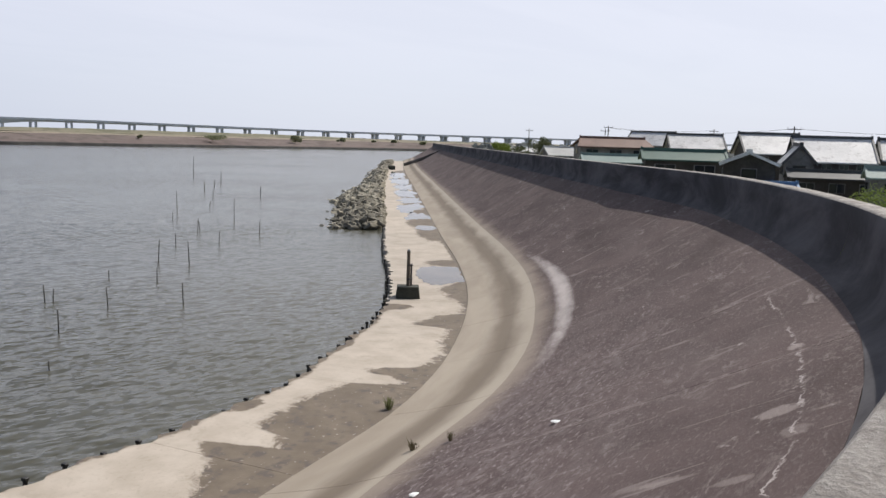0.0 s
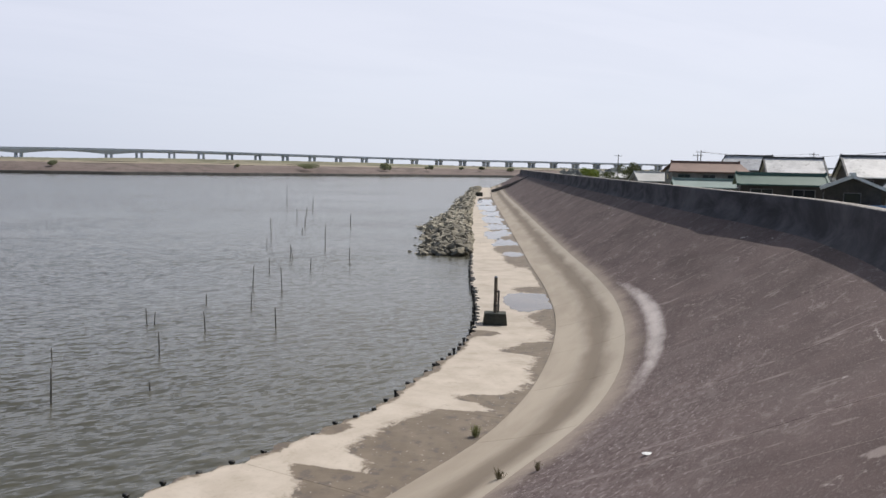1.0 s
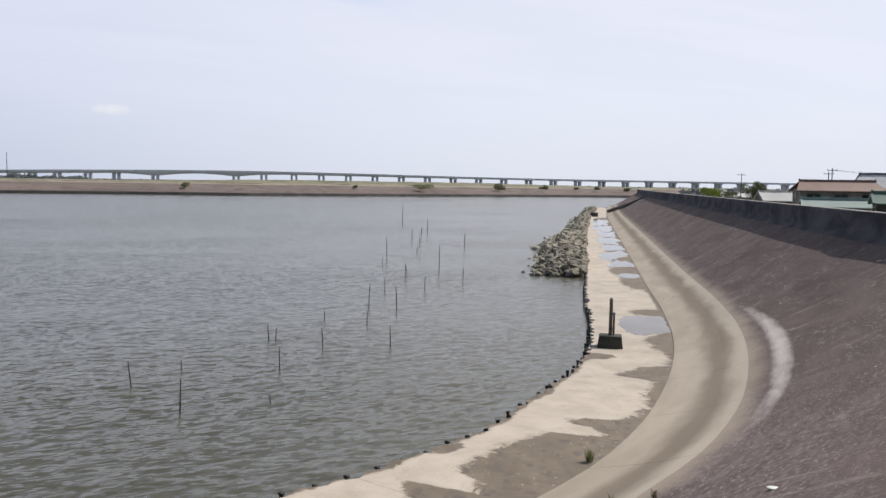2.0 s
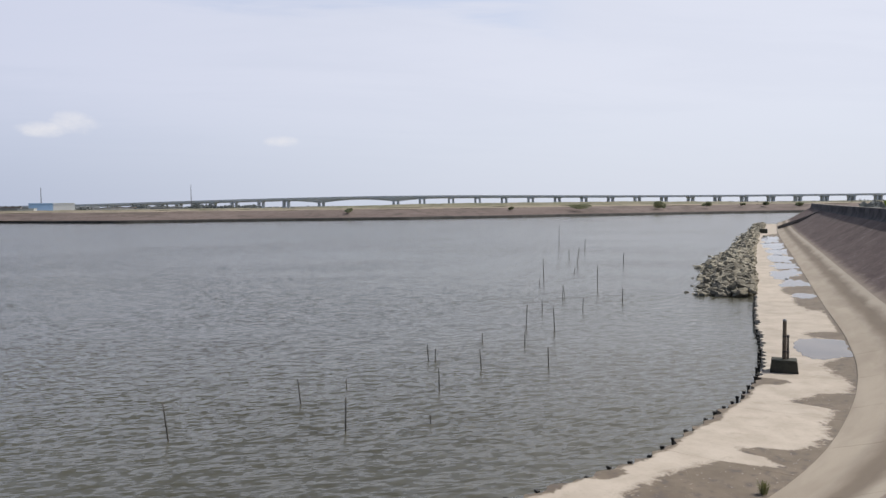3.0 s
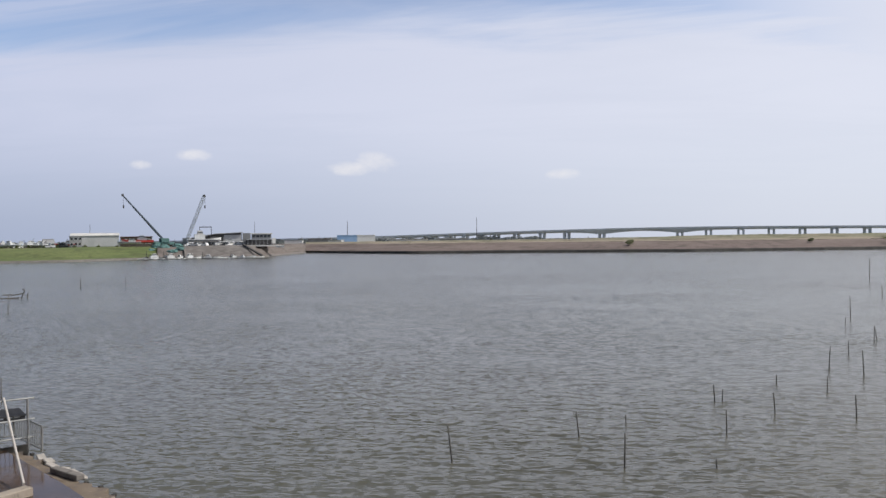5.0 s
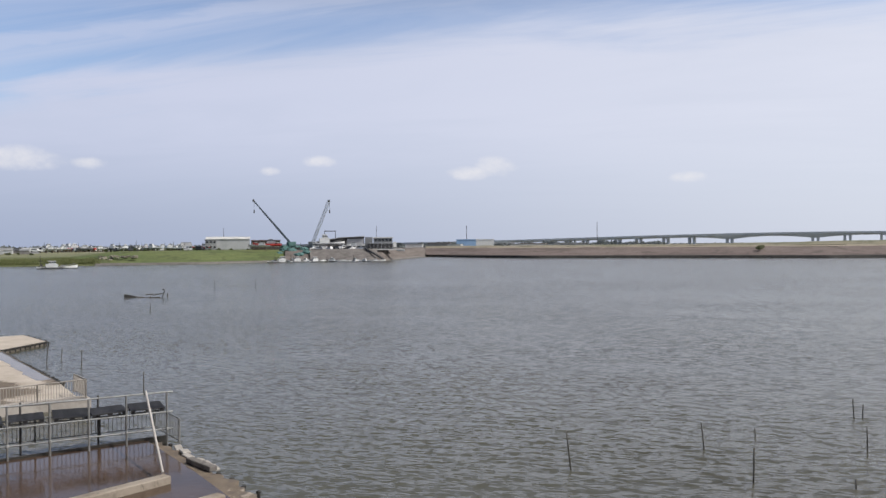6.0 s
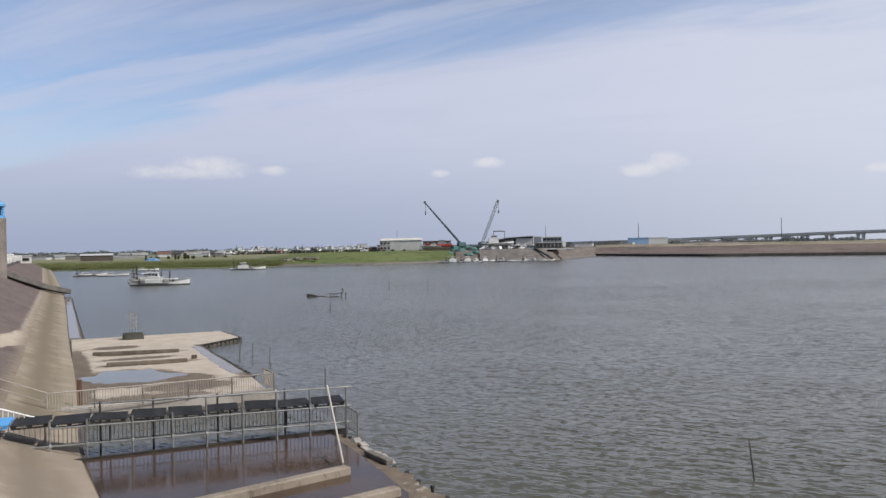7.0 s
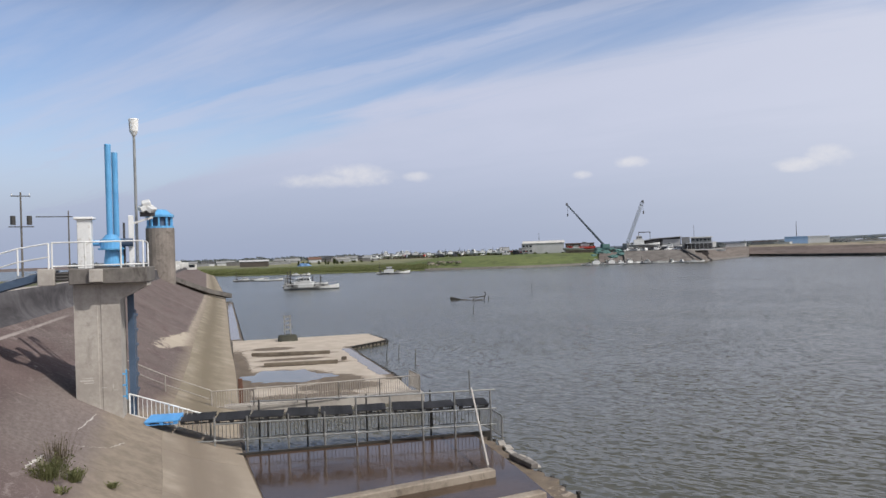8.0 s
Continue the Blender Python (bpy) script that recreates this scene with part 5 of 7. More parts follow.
# screw hoist with two stem covers
hoist = thing("gate_hoist", pose(-30.0, -3.9, DECK), "sky-blue gate hoist with two tall stem cover pipes", "hoist")
part("pedestal", tube(bmesh.new(), (0, 0, 0.04), (0, 0, 0.62), 0.27, 0.20, 16), M_BLUE, hoist, smooth=False)
part("base_plate", box(bmesh.new(), (0, 0, 0.03), (1.0, 1.0, 0.07), 0, 0.01), M_STEEL_DARK, hoist)
part("gear_case", tube(bmesh.new(), (0, 0, 0.66), (0, 0, 0.98), 0.36, 0.36, 18), M_BLUE, hoist)
part("gear_cover", tube(bmesh.new(), (0, 0, 0.98), (0, 0, 1.14), 0.30, 0.17, 18), M_BLUE, hoist)
part("flange", tube(bmesh.new(), (0, 0, 0.62), (0, 0, 0.68), 0.44, 0.44, 18), M_BLUE, hoist)
bm = tube(bmesh.new(), (0.05, 0.3, 0.86), (0.05, 0.72, 0.86), 0.14, 0.14, 12)
part("motor", bm, M_STEEL_BLUE, hoist)
bm = tube(bmesh.new(), (0.1, -0.35, 0.86), (0.1, -0.62, 0.86), 0.10, 0.10, 12)
part("hand_wheel_hub", bm, M_BLUE, hoist)
for y0, x0, top in ((-0.03, 0.0, 4.24), (0.06, -1.0, 4.08)):
    part("stem_cover", tube(bmesh.new(), (x0, y0, 1.1), (x0, y0, top), 0.105, 0.105, 14), M_BLUE, hoist, smooth=False)
    part("stem_cap", tube(bmesh.new(), (x0, y0, top), (x0, y0, top + 0.03), 0.115, 0.10, 14), M_BLUE, hoist)
part("pedestal", tube(bmesh.new(), (-1.0, 0.06, 0.04), (-1.0, 0.06, 1.0), 0.30, 0.22, 16), M_BLUE, hoist)

cab = thing("control_cabinet", pose(-29.7, -4.68, DECK), "white control cabinet with an overhanging cap on the platform", "cabinet")
part("body", box(bmesh.new(), (0, 0, 0.83), (0.45, 0.44, 1.66), 0, 0.015), M_WHITE, cab)
part("cap", box(bmesh.new(), (0, 0, 1.70), (0.62, 0.62, 0.09), 0, 0.02), M_WHITE, cab)
part("door", box(bmesh.new(), (0.228, 0, 0.85), (0.012, 0.36, 1.4), 0), M_WHITE, cab)

mast = thing("antenna_mast", pose(-30.6, -3.12, DECK), "slim grey mast with a white cylindrical head", "mast")
part("pole", tube(bmesh.new(), (0, 0, 0), (0, 0, 4.7), 0.055, 0.045, 10), M_GALV, mast)
bm = bmesh.new()
tube(bm, (0, 0, 4.66), (0, 0, 4.82), 0.07, 0.15, 14)
tube(bm, (0, 0, 4.82), (0, 0, 5.22), 0.15, 0.17, 14)
tube(bm, (0, 0, 5.22), (0, 0, 5.26), 0.18, 0.16, 14)
part("head", bm, M_WHITE, mast)

lights = thing("floodlight_post", pose(-30.1, -3.25, DECK), "white post with a bracket and floodlights", "floodlight")
part("post", box(bmesh.new(), (0, 0, 0.9), (0.17, 0.17, 1.8), 0, 0.01), M_WHITE, lights)
part("post", box(bmesh.new(), (-0.05, -0.24, 0.8), (0.07, 0.07, 1.5), 0), M_STEEL_DARK, lights)
bm = bmesh.new()
beam(bm, (0, 0.0, 1.5), (0, 0.72, 1.72), 0.08, 0.07)
part("bracket", bm, M_WHITE, lights)
for y0, z0, a in ((0.42, 2.05, 25), (0.66, 2.02, -30), (0.52, 2.2, 10)):
    fl = part("lamp_housing", box(bmesh.new(), (0, 0, 0), (0.36, 0.30, 0.2), a, 0.03), M_WHITE, lights)
    fl.location, fl.rotation_euler = (0.05, y0, z0), (radians(a), radians(20), 0)
part("yoke", box(bmesh.new(), (0, 0.55, 1.86), (0.06, 0.5, 0.22), 0), M_STEEL_DARK, lights)


# ---- walkway of pallets on a pipe frame ----
def rail_x(y):
    return -29.25 + 0.128 * (y + 0.65)


frame_t = thing("pipe_frame", pose(0, 0, 0), "galvanised scaffold pipe frame beside the channel", "scaffold")
POSTS = [-0.65, 0.45, 1.85, 3.1, 4.2, 5.4, 6.55, 7.7, 9.0]
for y in POSTS:
    part("post", tube(bmesh.new(), (rail_x(y), y, 0.0), (rail_x(y), y, 2.0 if y > 4 else 1.55), 0.035, 0.035, 8), M_GALV, frame_t)
    part("clamp", box(bmesh.new(), (rail_x(y), y, 0.74), (0.1, 0.1, 0.1), 20, 0.01), M_GALV, frame_t)
for y in (0.9, 2.6, 4.75, 7.1):
    part("back_post", tube(bmesh.new(), (rail_x(y) - 1.15, y, 0.0), (rail_x(y) - 1.15, y, 1.9), 0.035, 0.035, 8), M_STEEL_DARK, frame_t)
START = {0.74: -1.6, 1.32: -0.65, 2.0: 3.9}
for z in (0.74, 2.0, 1.32):
    part("long_pipe", tube(bmesh.new(), (rail_x(START[z]), START[z], z), (rail_x(9.2), 9.2, z), 0.03, 0.03, 8), M_GALV, frame_t)
part("back_pipe", tube(bmesh.new(), (rail_x(-0.8) - 1.15, -0.8, 1.32), (rail_x(9.2) - 1.15, 9.2, 1.32), 0.03, 0.03, 8), M_GALV, frame_t)
part("back_pipe", tube(bmesh.new(), (rail_x(-0.8) - 1.15, 0.6, 1.82), (rail_x(9.2) - 1.15, 5.6, 1.86), 0.03, 0.03, 8), M_GALV, frame_t)
for y in POSTS:
    part("cross_pipe", tube(bmesh.new(), (rail_x(y) + 0.1, y, 1.28), (rail_x(y) - 1.3, y, 1.28), 0.025, 0.025, 8), M_GALV, frame_t)
lp = thing("leaning_pole", pose(0, 0, 0), "white-grey pole leaning from the beam on the rail", "pole")
part("pole", tube(bmesh.new(), (-23.45, 7.4, 0.52), (-28.12, 8.33, 2.08), 0.036, 0.036, 8), M_CHALK, lp)


def pallet(m, material, label):
    t = thing("pallet", m, label, "pallet", "pallets on the walkway")
    for i in range(7):
        part("deck_slat", box(bmesh.new(), (0, -0.48 + i * 0.16, 0.125), (1.08, 0.156, 0.022), 0), material, t)
    for x in (-0.47, 0.0, 0.47):
        part("runner", box(bmesh.new(), (x, 0, 0.012), (0.13, 1.08, 0.022), 0), material, t)
        for y in (-0.47, 0.0, 0.47):
            part("block", box(bmesh.new(), (x, y, 0.068), (0.13, 0.13, 0.092), 0), material, t)
    part("edge", box(bmesh.new(), (0.545, 0, 0.118), (0.02, 1.12, 0.036), 0), material, t)
    return t


rng = random.Random(21)
first = None
for y0, y1 in ((-1.75, -0.6), (-0.5, 0.5), (0.6, 1.75), (1.88, 2.92), (3.08, 4.1), (4.28, 5.3), (5.62, 6.66), (6.76, 7.76), (7.95, 9.0)):
    y = (y0 + y1) / 2
    m = pose(rail_x(y) - 0.58, y, 1.36 + rng.uniform(-0.01, 0.03) + (0.04 if y < -1 else 0), rng.uniform(-2, 2), rng.uniform(1, 5), -7 + rng.uniform(-3, 3))
    if first is None:
        first = pallet(m, M_PALLET_BLACK, "black plastic pallet laid on the pipe frame as decking")
    else:
        copy_thing(first, m)
pallet(pose(-29.85, -2.32, 1.46, 0.5, 3, -8), M_PALLET_BLUE, "bright blue plastic pallet at the end of the walkway")


def bar_fence(name, pts, height, gap, material, label, bars=True, foot=0.08):
    """A steel fence: posts at the points, top and bottom rails, upright bars as pieces that share a mesh."""
    t = thing(name, pose(0, 0, 0), label, "fence", "fences by the channel")
    bar = None
    for a, b in zip(pts, pts[1:]):
        a, b = Vector(a), Vector(b)
        for p in (a, b):
            part("post", tube(bmesh.new(), p, p + Vector((0, 0, height)), 0.035, 0.035, 8), material, t)
        part("top_rail", tube(bmesh.new(), a + Vector((0, 0, height)), b + Vector((0, 0, height)), 0.026, 0.026, 8), material, t)
        part("bottom_rail", tube(bmesh.new(), a + Vector((0, 0, foot)), b + Vector((0, 0, foot)), 0.022, 0.022, 8), material, t)
        n = int((b - a).length / gap)
        if bars:
            for i in range(1, n):
                p = a.lerp(b, i / n) + Vector((0, 0, foot))
                if bar is None:
                    first_bar = part("bar", tube(bmesh.new(), (0, 0, 0), (0, 0, height - foot), 0.011, 0.011, 6), material, t)
                    first_bar.matrix_local = Matrix.Translation(p)
                    bar = first_bar.data
                else:
                    shared("bar", bar, t, Matrix.Translation(p))
    return t


bar_fence("slope_fence", [(-30.35, -3.5, 1.62), (-30.35, -2.2, 1.15), (-30.35, -0.8, 0.62)], 0.80, 0.15, M_WHITE, "white steel bar fence that descends the slope")
bar_fence("channel_fence", [(-30.2, -0.8, 0.48), (-30.1, 1.2, 0.48), (-30.0, 3.2, 0.48), (-29.8, 5.2, 0.48), (-29.6, 7.2, 0.48), (-29.4, 9.0, 0.48), (-27.2, 9.15, 0.38)], 0.82, 0.13, M_GALV, "grey steel bar fence along the channel")
bar_fence("channel_fence", [(-36.9, -0.9, 0.48), (-36.95, 0.9, 0.48), (-37.0, 2.8, 0.48), (-37.1, 4.7, 0.48), (-37.2, 6.6, 0.48), (-37.2, 8.5, 0.50), (-39.6, 8.55, 0.42)], 0.80, 0.105, M_CONC, "pale steel bar fence along the far side of the channel")
pipe_rail("slope_handrail", [(-37.0, -4.6, 2.2), (-37.0, -2.8, 1.3), (-37.0, -0.9, 0.5)], 0.8, (1.0, 0.5), M_CONC, "pale handrail that descends the far slope", 0.025, 0.022)

bm = box(bmesh.new(), (-38.5, 0.35, 0.78), (0.10, 0.20, 1.5), 0, 0.015)
tagged(part("rusty_post", bm, M_RUST), "rusty brown steel post at the channel edge", "post")

# pale cracks in the slope by the tower
def slope_z(o):
    return float(np.interp(o, [p[0] for p in SLOPE_PROFILE], [p[1] for p in SLOPE_PROFILE]))


def crack(s0, o0, s1, o1, w, seed):
    r = random.Random(seed)
    bm = bmesh.new()
    rings = []
    for i in range(15):
        k_ = i / 14
        s_, o_ = s0 + (s1 - s0) * k_ + r.uniform(-0.02, 0.02), o0 + (o1 - o0) * k_ + r.uniform(-0.025, 0.025)
        ww = w * r.uniform(0.3, 1.0) * (1 - abs(2 * k_ - 1) ** 3)
        rings.append([toe.at(s_, o_ - ww, slope_z(o_ - ww) + 0.005), toe.at(s_, o_ + ww, slope_z(o_ + ww) + 0.005)])
    loft(bm, rings)
    tagged(part("crack", bm, M_CHALK), "pale mortar-filled crack in the concrete slope", "crack", kind="structure")


crack(36.6, 4.55, 33.4, 4.82, 0.03, 1)
crack(31.4, 4.80, 32.6, 4.0, 0.018, 2)
crack(32.6, 4.0, 34.2, 3.6, 0.015, 3)
crack(28.0, 5.4, 29.6, 5.2, 0.05, 4)

# broken slabs where the apron edge meets the fence end
rng = random.Random(5)
for i in range(6):
    x = -26.9 + i * 0.62
    bm = box(bmesh.new(), (0, 0, 0), (rng.uniform(0.35, 0.6), rng.uniform(0.16, 0.28), rng.uniform(0.05, 0.08)), 0, 0.02)
    ob = part("broken_slab", bm, M_CONC)
    ob.location, ob.rotation_euler = (x, 8.93 + rng.uniform(-0.1, 0.1) + 0.02 * i, 0.295), (rng.uniform(-0.06, 0.06), rng.uniform(-0.06, 0.06), rng.uniform(-0.2, 0.2))
    tagged(ob, "pale broken concrete slab on the apron edge", "slab", "broken slabs")
bm = box(bmesh.new(), (-24.2, 8.8, 0.36), (1.5, 0.25, 0.16), 8, 0.02)
tagged(part("kerb_stone", bm, M_CONC_DARK), "dark wet kerb stone on the apron edge", "stone")

# second tower further along the wall, with a rib down the slope
tower = thing("far_sluice_tower", pose(-124.5, -9.5, 4.6), "stained concrete tower with a sky-blue hoist on top", "sluice tower")
bm = bmesh.new()
tube(bm, (0, 0, -1.0), (0, 0, 7.3), 2.0, 2.0, 24)
part("shaft", bm, M_SHAFT, tower)
part("hoist_drum", tube(bmesh.new(), (0, 0, 7.3), (0, 0, 9.2), 1.45, 1.45, 14), M_STEEL_BLUE, tower)
part("hoist_ring", tube(bmesh.new(), (0, 0, 7.3), (0, 0, 7.6), 1.95, 1.95, 14), M_BLUE, tower)
part("hoist_cover", tube(bmesh.new(), (0, 0, 9.2), (0, 0, 10.0), 1.9, 0.9, 14), M_BLUE, tower)
part("hoist_ring", tube(bmesh.new(), (0, 0, 8.9), (0, 0, 9.2), 2.0, 2.0, 14), M_BLUE, tower)
for i in range(10):
    a = 2 * math.pi * i / 10
    part("hoist_rib", box(bmesh.new(), (1.7 * math.cos(a), 1.7 * math.sin(a), 8.1), (0.25, 0.25, 1.6), math.degrees(a)), M_BLUE, tower)
bm = bmesh.new()
for a, b in zip([(-125.5, -9.4, 5.0), (-132, -6.6, 3.45), (-139, -3.6, 1.95)], [(-132, -6.6, 3.45), (-139, -3.6, 1.95), (-146, -0.2, 0.75)]):
    beam(bm, a, b, 1.3, 0.7)
tagged(part("slope_rib", bm, M_CONC_DARK), "dark concrete rib that crosses the slope", "rib", kind="structure")
bm = bmesh.new()
for a, b in zip([(-9.6, 196, 0.9), (-4.5, 194, 2.8), (0.4, 192, 5.0)], [(-4.5, 194, 2.8), (0.4, 192, 5.0), (1.0, 191.8, 5.1)]):
    beam(bm, a, b, 1.2, 0.6)
tagged(part("slope_rib", bm, M_CONC_DARK), "dark concrete rib that crosses the slope", "rib", kind="structure")
bm = box(bmesh.new(), (-11.6, 178, 0.7), (1.5, 1.2, 0.9), 0, 0.05)
tagged(part("concrete_block", bm, M_WEED_CONC), "dark concrete block at the end of the apron", "block")


# ---- plants on the wall ----
def weed(x, y, z, h, w, count, material, label, seed, leafy=0.7, blade=0.016):
    r = random.Random(seed)
    bm = bmesh.new()
    for _ in range(count):
        a, rad = r.uniform(0, 6.28), w * r.random() ** 0.7
        base = Vector((rad * math.cos(a), rad * math.sin(a), 0))
        tip = base * r.uniform(1.2, 2.2) + Vector((r.gauss(0, 0.04), r.gauss(0, 0.04), h * r.uniform(0.4, 1.0)))
        mid = base.lerp(tip, 0.55) + Vector((0, 0, h * 0.1))
        side = Vector((math.cos(a + 1.57), math.sin(a + 1.57), 0)) * blade
        v = [bm.verts.new(p) for p in (base - side, base + side, mid + side * 1.3, mid - side * 1.3, tip)]
        bm.faces.new(v[:4])
        bm.faces.new((v[3], v[2], v[4]))
        for _ in range(5 if leafy > 0.9 else 1):
            if r.random() > leafy:
                continue
            d = Vector((r.gauss(0, 1), r.gauss(0, 1), r.uniform(0, 1))).normalized()
            e = d.orthogonal().normalized()
            c = base.lerp(tip, r.uniform(0.25, 1.0))
            k_ = 0.028 * r.uniform(0.6, 1.6)
            bm.faces.new([bm.verts.new(q) for q in (c, c + d * k_ + e * k_ * 0.5, c + d * k_ * 2, c + d * k_ - e * k_ * 0.5)])
    ob = part("weed", bm, material)
    ob.location = (x, y, z)
    return tagged(ob, label, "weed", kind="stuff")


weed(-1.22, 19.6, 0.28, 0.34, 0.09, 90, M_WEED, "tuft of dull green grass at the toe joint", 1, 0.1, 0.006)
weed(-0.45, 14.9, 1.08, 0.24, 0.08, 60, M_LEAF_DRY, "tuft of dry grass in a slab joint", 2, 0.1, 0.005)
weed(0.26, 14.55, 1.42, 0.22, 0.04, 36, M_LEAF_DRY, "tuft of dry grass in a slab joint", 3, 0.1, 0.005)
weed(-19.25, -3.9, 2.36, 0.50, 0.32, 170, M_WEED, "leafy dull green weed growing from a crack in the slope", 4, 0.95, 0.006)
weed(-19.95, -3.55, 2.1, 0.30, 0.20, 120, M_WEED, "leafy dull green weed growing from a crack in the slope", 6)
weed(-20.7, -4.0, 2.33, 0.72, 0.30, 120, M_LEAF_DRY, "dry brown weed stalks on the slope", 7, 0.6, 0.004)
weed(-20.58, -2.83, 1.72, 0.12, 0.16, 70, M_WEED, "small dull green weed in a crack", 5)
weed(-18.6, -3.6, 2.2, 0.14, 0.18, 60, M_WEED, "small dull green weed in a crack", 8)
for x, y, z, sd in ((1.98, 12.8, 2.49, 1), (-0.3, 11.5, 1.745, 2), (6.8, 47.7, 3.03, 3)):
    bm = bmesh.new()
    bmesh.ops.create_icosphere(bm, subdivisions=2, radius=0.085)
    for v in bm.verts:
        v.co = Vector((v.co.x * 1.3, v.co.y * 0.9, v.co.z * 0.16)) * (1 + 0.4 * noise.noise(v.co * 9 + Vector((sd, 0, 0))))
    ob = part("litter", bm, M_WHITE)
    ob.location = (x, y, z)
    tagged(ob, "crumpled white scrap lying on the slope", "litter")


# ---- bridge behind the far bank ----
def bridge():
    a, b = Vector((-1050, 447, 0)), Vector((420, 1118, 0))
    along_v = (b - a).normalized()
    side = Vector((-along_v.y, along_v.x, 0))
    length = (b - a).length

    def deck_z(u):
        x = a + along_v * u
        az = math.degrees(math.atan2(-x.x, x.y))
        d = math.hypot(x.x, x.y)
        el = float(np.interp(az, [-20, -8, -2, 8.7, 18.3, 24, 28.7, 34, 36, 39.6, 41.2, 43.8, 45.5, 52, 66], [0.25, 0.29, 0.31, 0.34, 0.47, 0.55, 0.575, 0.515, 0.49, 0.41, 0.39, 0.32, 0.27, 0.12, 0.02]))
        return 7.0 + d * math.tan(radians(el))

    t = thing("viaduct", pose(0, 0, 0), "long grey road viaduct with many piers behind the far bank", "bridge")
    us = np.linspace(0, length, 260)
    zs = np.array([deck_z(u) for u in us])
    zs = np.convolve(np.pad(zs, 14, mode="edge"), np.ones(29) / 29, "valid")
    rings = []
    head = math.degrees(math.atan2(along_v.y, along_v.x))

    def u_at(az):
        """Length along the deck at an azimuth."""
        w = polar(az, 1.0)
        return (a.x * w.y - a.y * w.x) / (along_v.y * w.x - along_v.x * w.y)

    haunch = [u_at(q) for q in (36.2, 33.8, 28.6, 26.75)]     # piers of the long haunched spans
    piers = [u_at(q) for q in (52.0, 50.3, 48.7, 47.2, 45.8, 44.5, 43.3, 42.2, 41.1, 39.7, 37.9)] + haunch
    u = haunch[-1] + 30
    while u < length:
        piers.append(u)
        u += 27.5
    for u, z in zip(us, zs):
        p = a + along_v * u
        near_pier = min(abs(u - q) for q in haunch[1:3])
        depth = 1.15 + 1.25 * float(np.clip((haunch[-1] + 260 - u) / 260, 0, 1)) + 2.8 * max(0.0, 1 - near_pier / 42) ** 2
        rings.append([p + side * 6 + Vector((0, 0, z)), p - side * 6 + Vector((0, 0, z)), p - side * 6 + Vector((0, 0, z - 0.9)), p - side * 4 + Vector((0, 0, z - depth)), p + side * 4 + Vector((0, 0, z - depth)), p + side * 6 + Vector((0, 0, z - 0.9))])
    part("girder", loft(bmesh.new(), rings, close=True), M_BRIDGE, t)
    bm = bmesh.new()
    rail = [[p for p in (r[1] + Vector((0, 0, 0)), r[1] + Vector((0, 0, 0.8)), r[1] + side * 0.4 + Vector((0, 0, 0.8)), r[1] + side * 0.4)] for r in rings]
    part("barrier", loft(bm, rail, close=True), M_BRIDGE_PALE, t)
    for u in piers:
        z = float(np.interp(u, us, zs))
        p = a + along_v * u
        w = 6.5 if u in haunch else 5.2
        cap = 1.5 + 1.1 * float(np.clip((haunch[-1] + 260 - u) / 260, 0, 1))
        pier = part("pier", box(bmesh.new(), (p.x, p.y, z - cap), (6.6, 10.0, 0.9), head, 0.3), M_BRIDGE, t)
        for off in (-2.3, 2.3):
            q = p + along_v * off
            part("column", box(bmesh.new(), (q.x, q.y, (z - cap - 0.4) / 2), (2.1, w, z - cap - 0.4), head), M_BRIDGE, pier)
    return t


# viaduct concrete: both base colours are lifted to pale blue-grey to paint in distance haze
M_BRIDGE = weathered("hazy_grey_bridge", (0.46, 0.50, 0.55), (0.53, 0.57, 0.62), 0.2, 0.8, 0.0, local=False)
M_BRIDGE_PALE = weathered("hazy_bridge_barrier", (0.52, 0.55, 0.60), (0.58, 0.61, 0.66), 0.2, 0.8, 0.0, local=False)
bridge()


# ---- bushes, trees and far woods ----
def bush(p, rx, rz, count, leaf, material, label, seed, trunk=True):
    r = random.Random(seed)
    t = thing("bush", Matrix.Translation(p), label, "bush")
    part("leaves", leaves(bmesh.new(), (0, 0, rz * 0.75), (rx, rx * 0.8, rz), count, leaf, r), material, t)
    bm = bmesh.new()
    for i in range(4):
        a = r.uniform(0, 6.28)
        tube(bm, (0, 0, -0.1), (rx * 0.3 * math.cos(a), rx * 0.3 * math.sin(a), rz * 0.6), 0.03 * rx, 0.012 * rx, 5)
    part("stems", bm, M_BARK, t)
    return t


for i, (az, d, z, rx, rz, mat_) in enumerate(((15.9, 418, 4.2, 5.4, 1.8, M_BUSH), (10.4, 449, 4.0, 3.1, 2.3, M_BUSH), (7.3, 470, 4.4, 2.4, 1.8, M_BUSH), (32.0, 382, 4.0, 2.2, 1.4, M_BUSH), (3.6, 498, 4.6, 1.6, 1.4, M_BUSH), (5.0, 488, 4.8, 1.3, 1.0, M_BUSH),
                                            (1.6, 512, 4.0, 2.0, 1.6, M_BUSH), (20.5, 402, 4.4, 1.2, 0.8, M_BUSH))):
    bush(polar(az, d, z - 0.5), rx * 1.25, rz * 0.95, 1300, 0.36, mat_, "round bush on the slope of the far bank", 50 + i)
bush(polar(-28.6, 27.5, 3.75), 1.7, 1.5, 6500, 0.05, M_SHRUB, "yellow-green shrub behind the parapet", 71)
bush(polar(-32.5, 26.5, 3.8), 2.2, 1.6, 2600, 0.07, M_SHRUB, "yellow-green shrub behind the parapet", 72)
bush(polar(-3.85, 150, 4.9), 2.3, 1.5, 1500, 0.16, M_SHRUB, "fresh green bush beyond the parapet", 73)
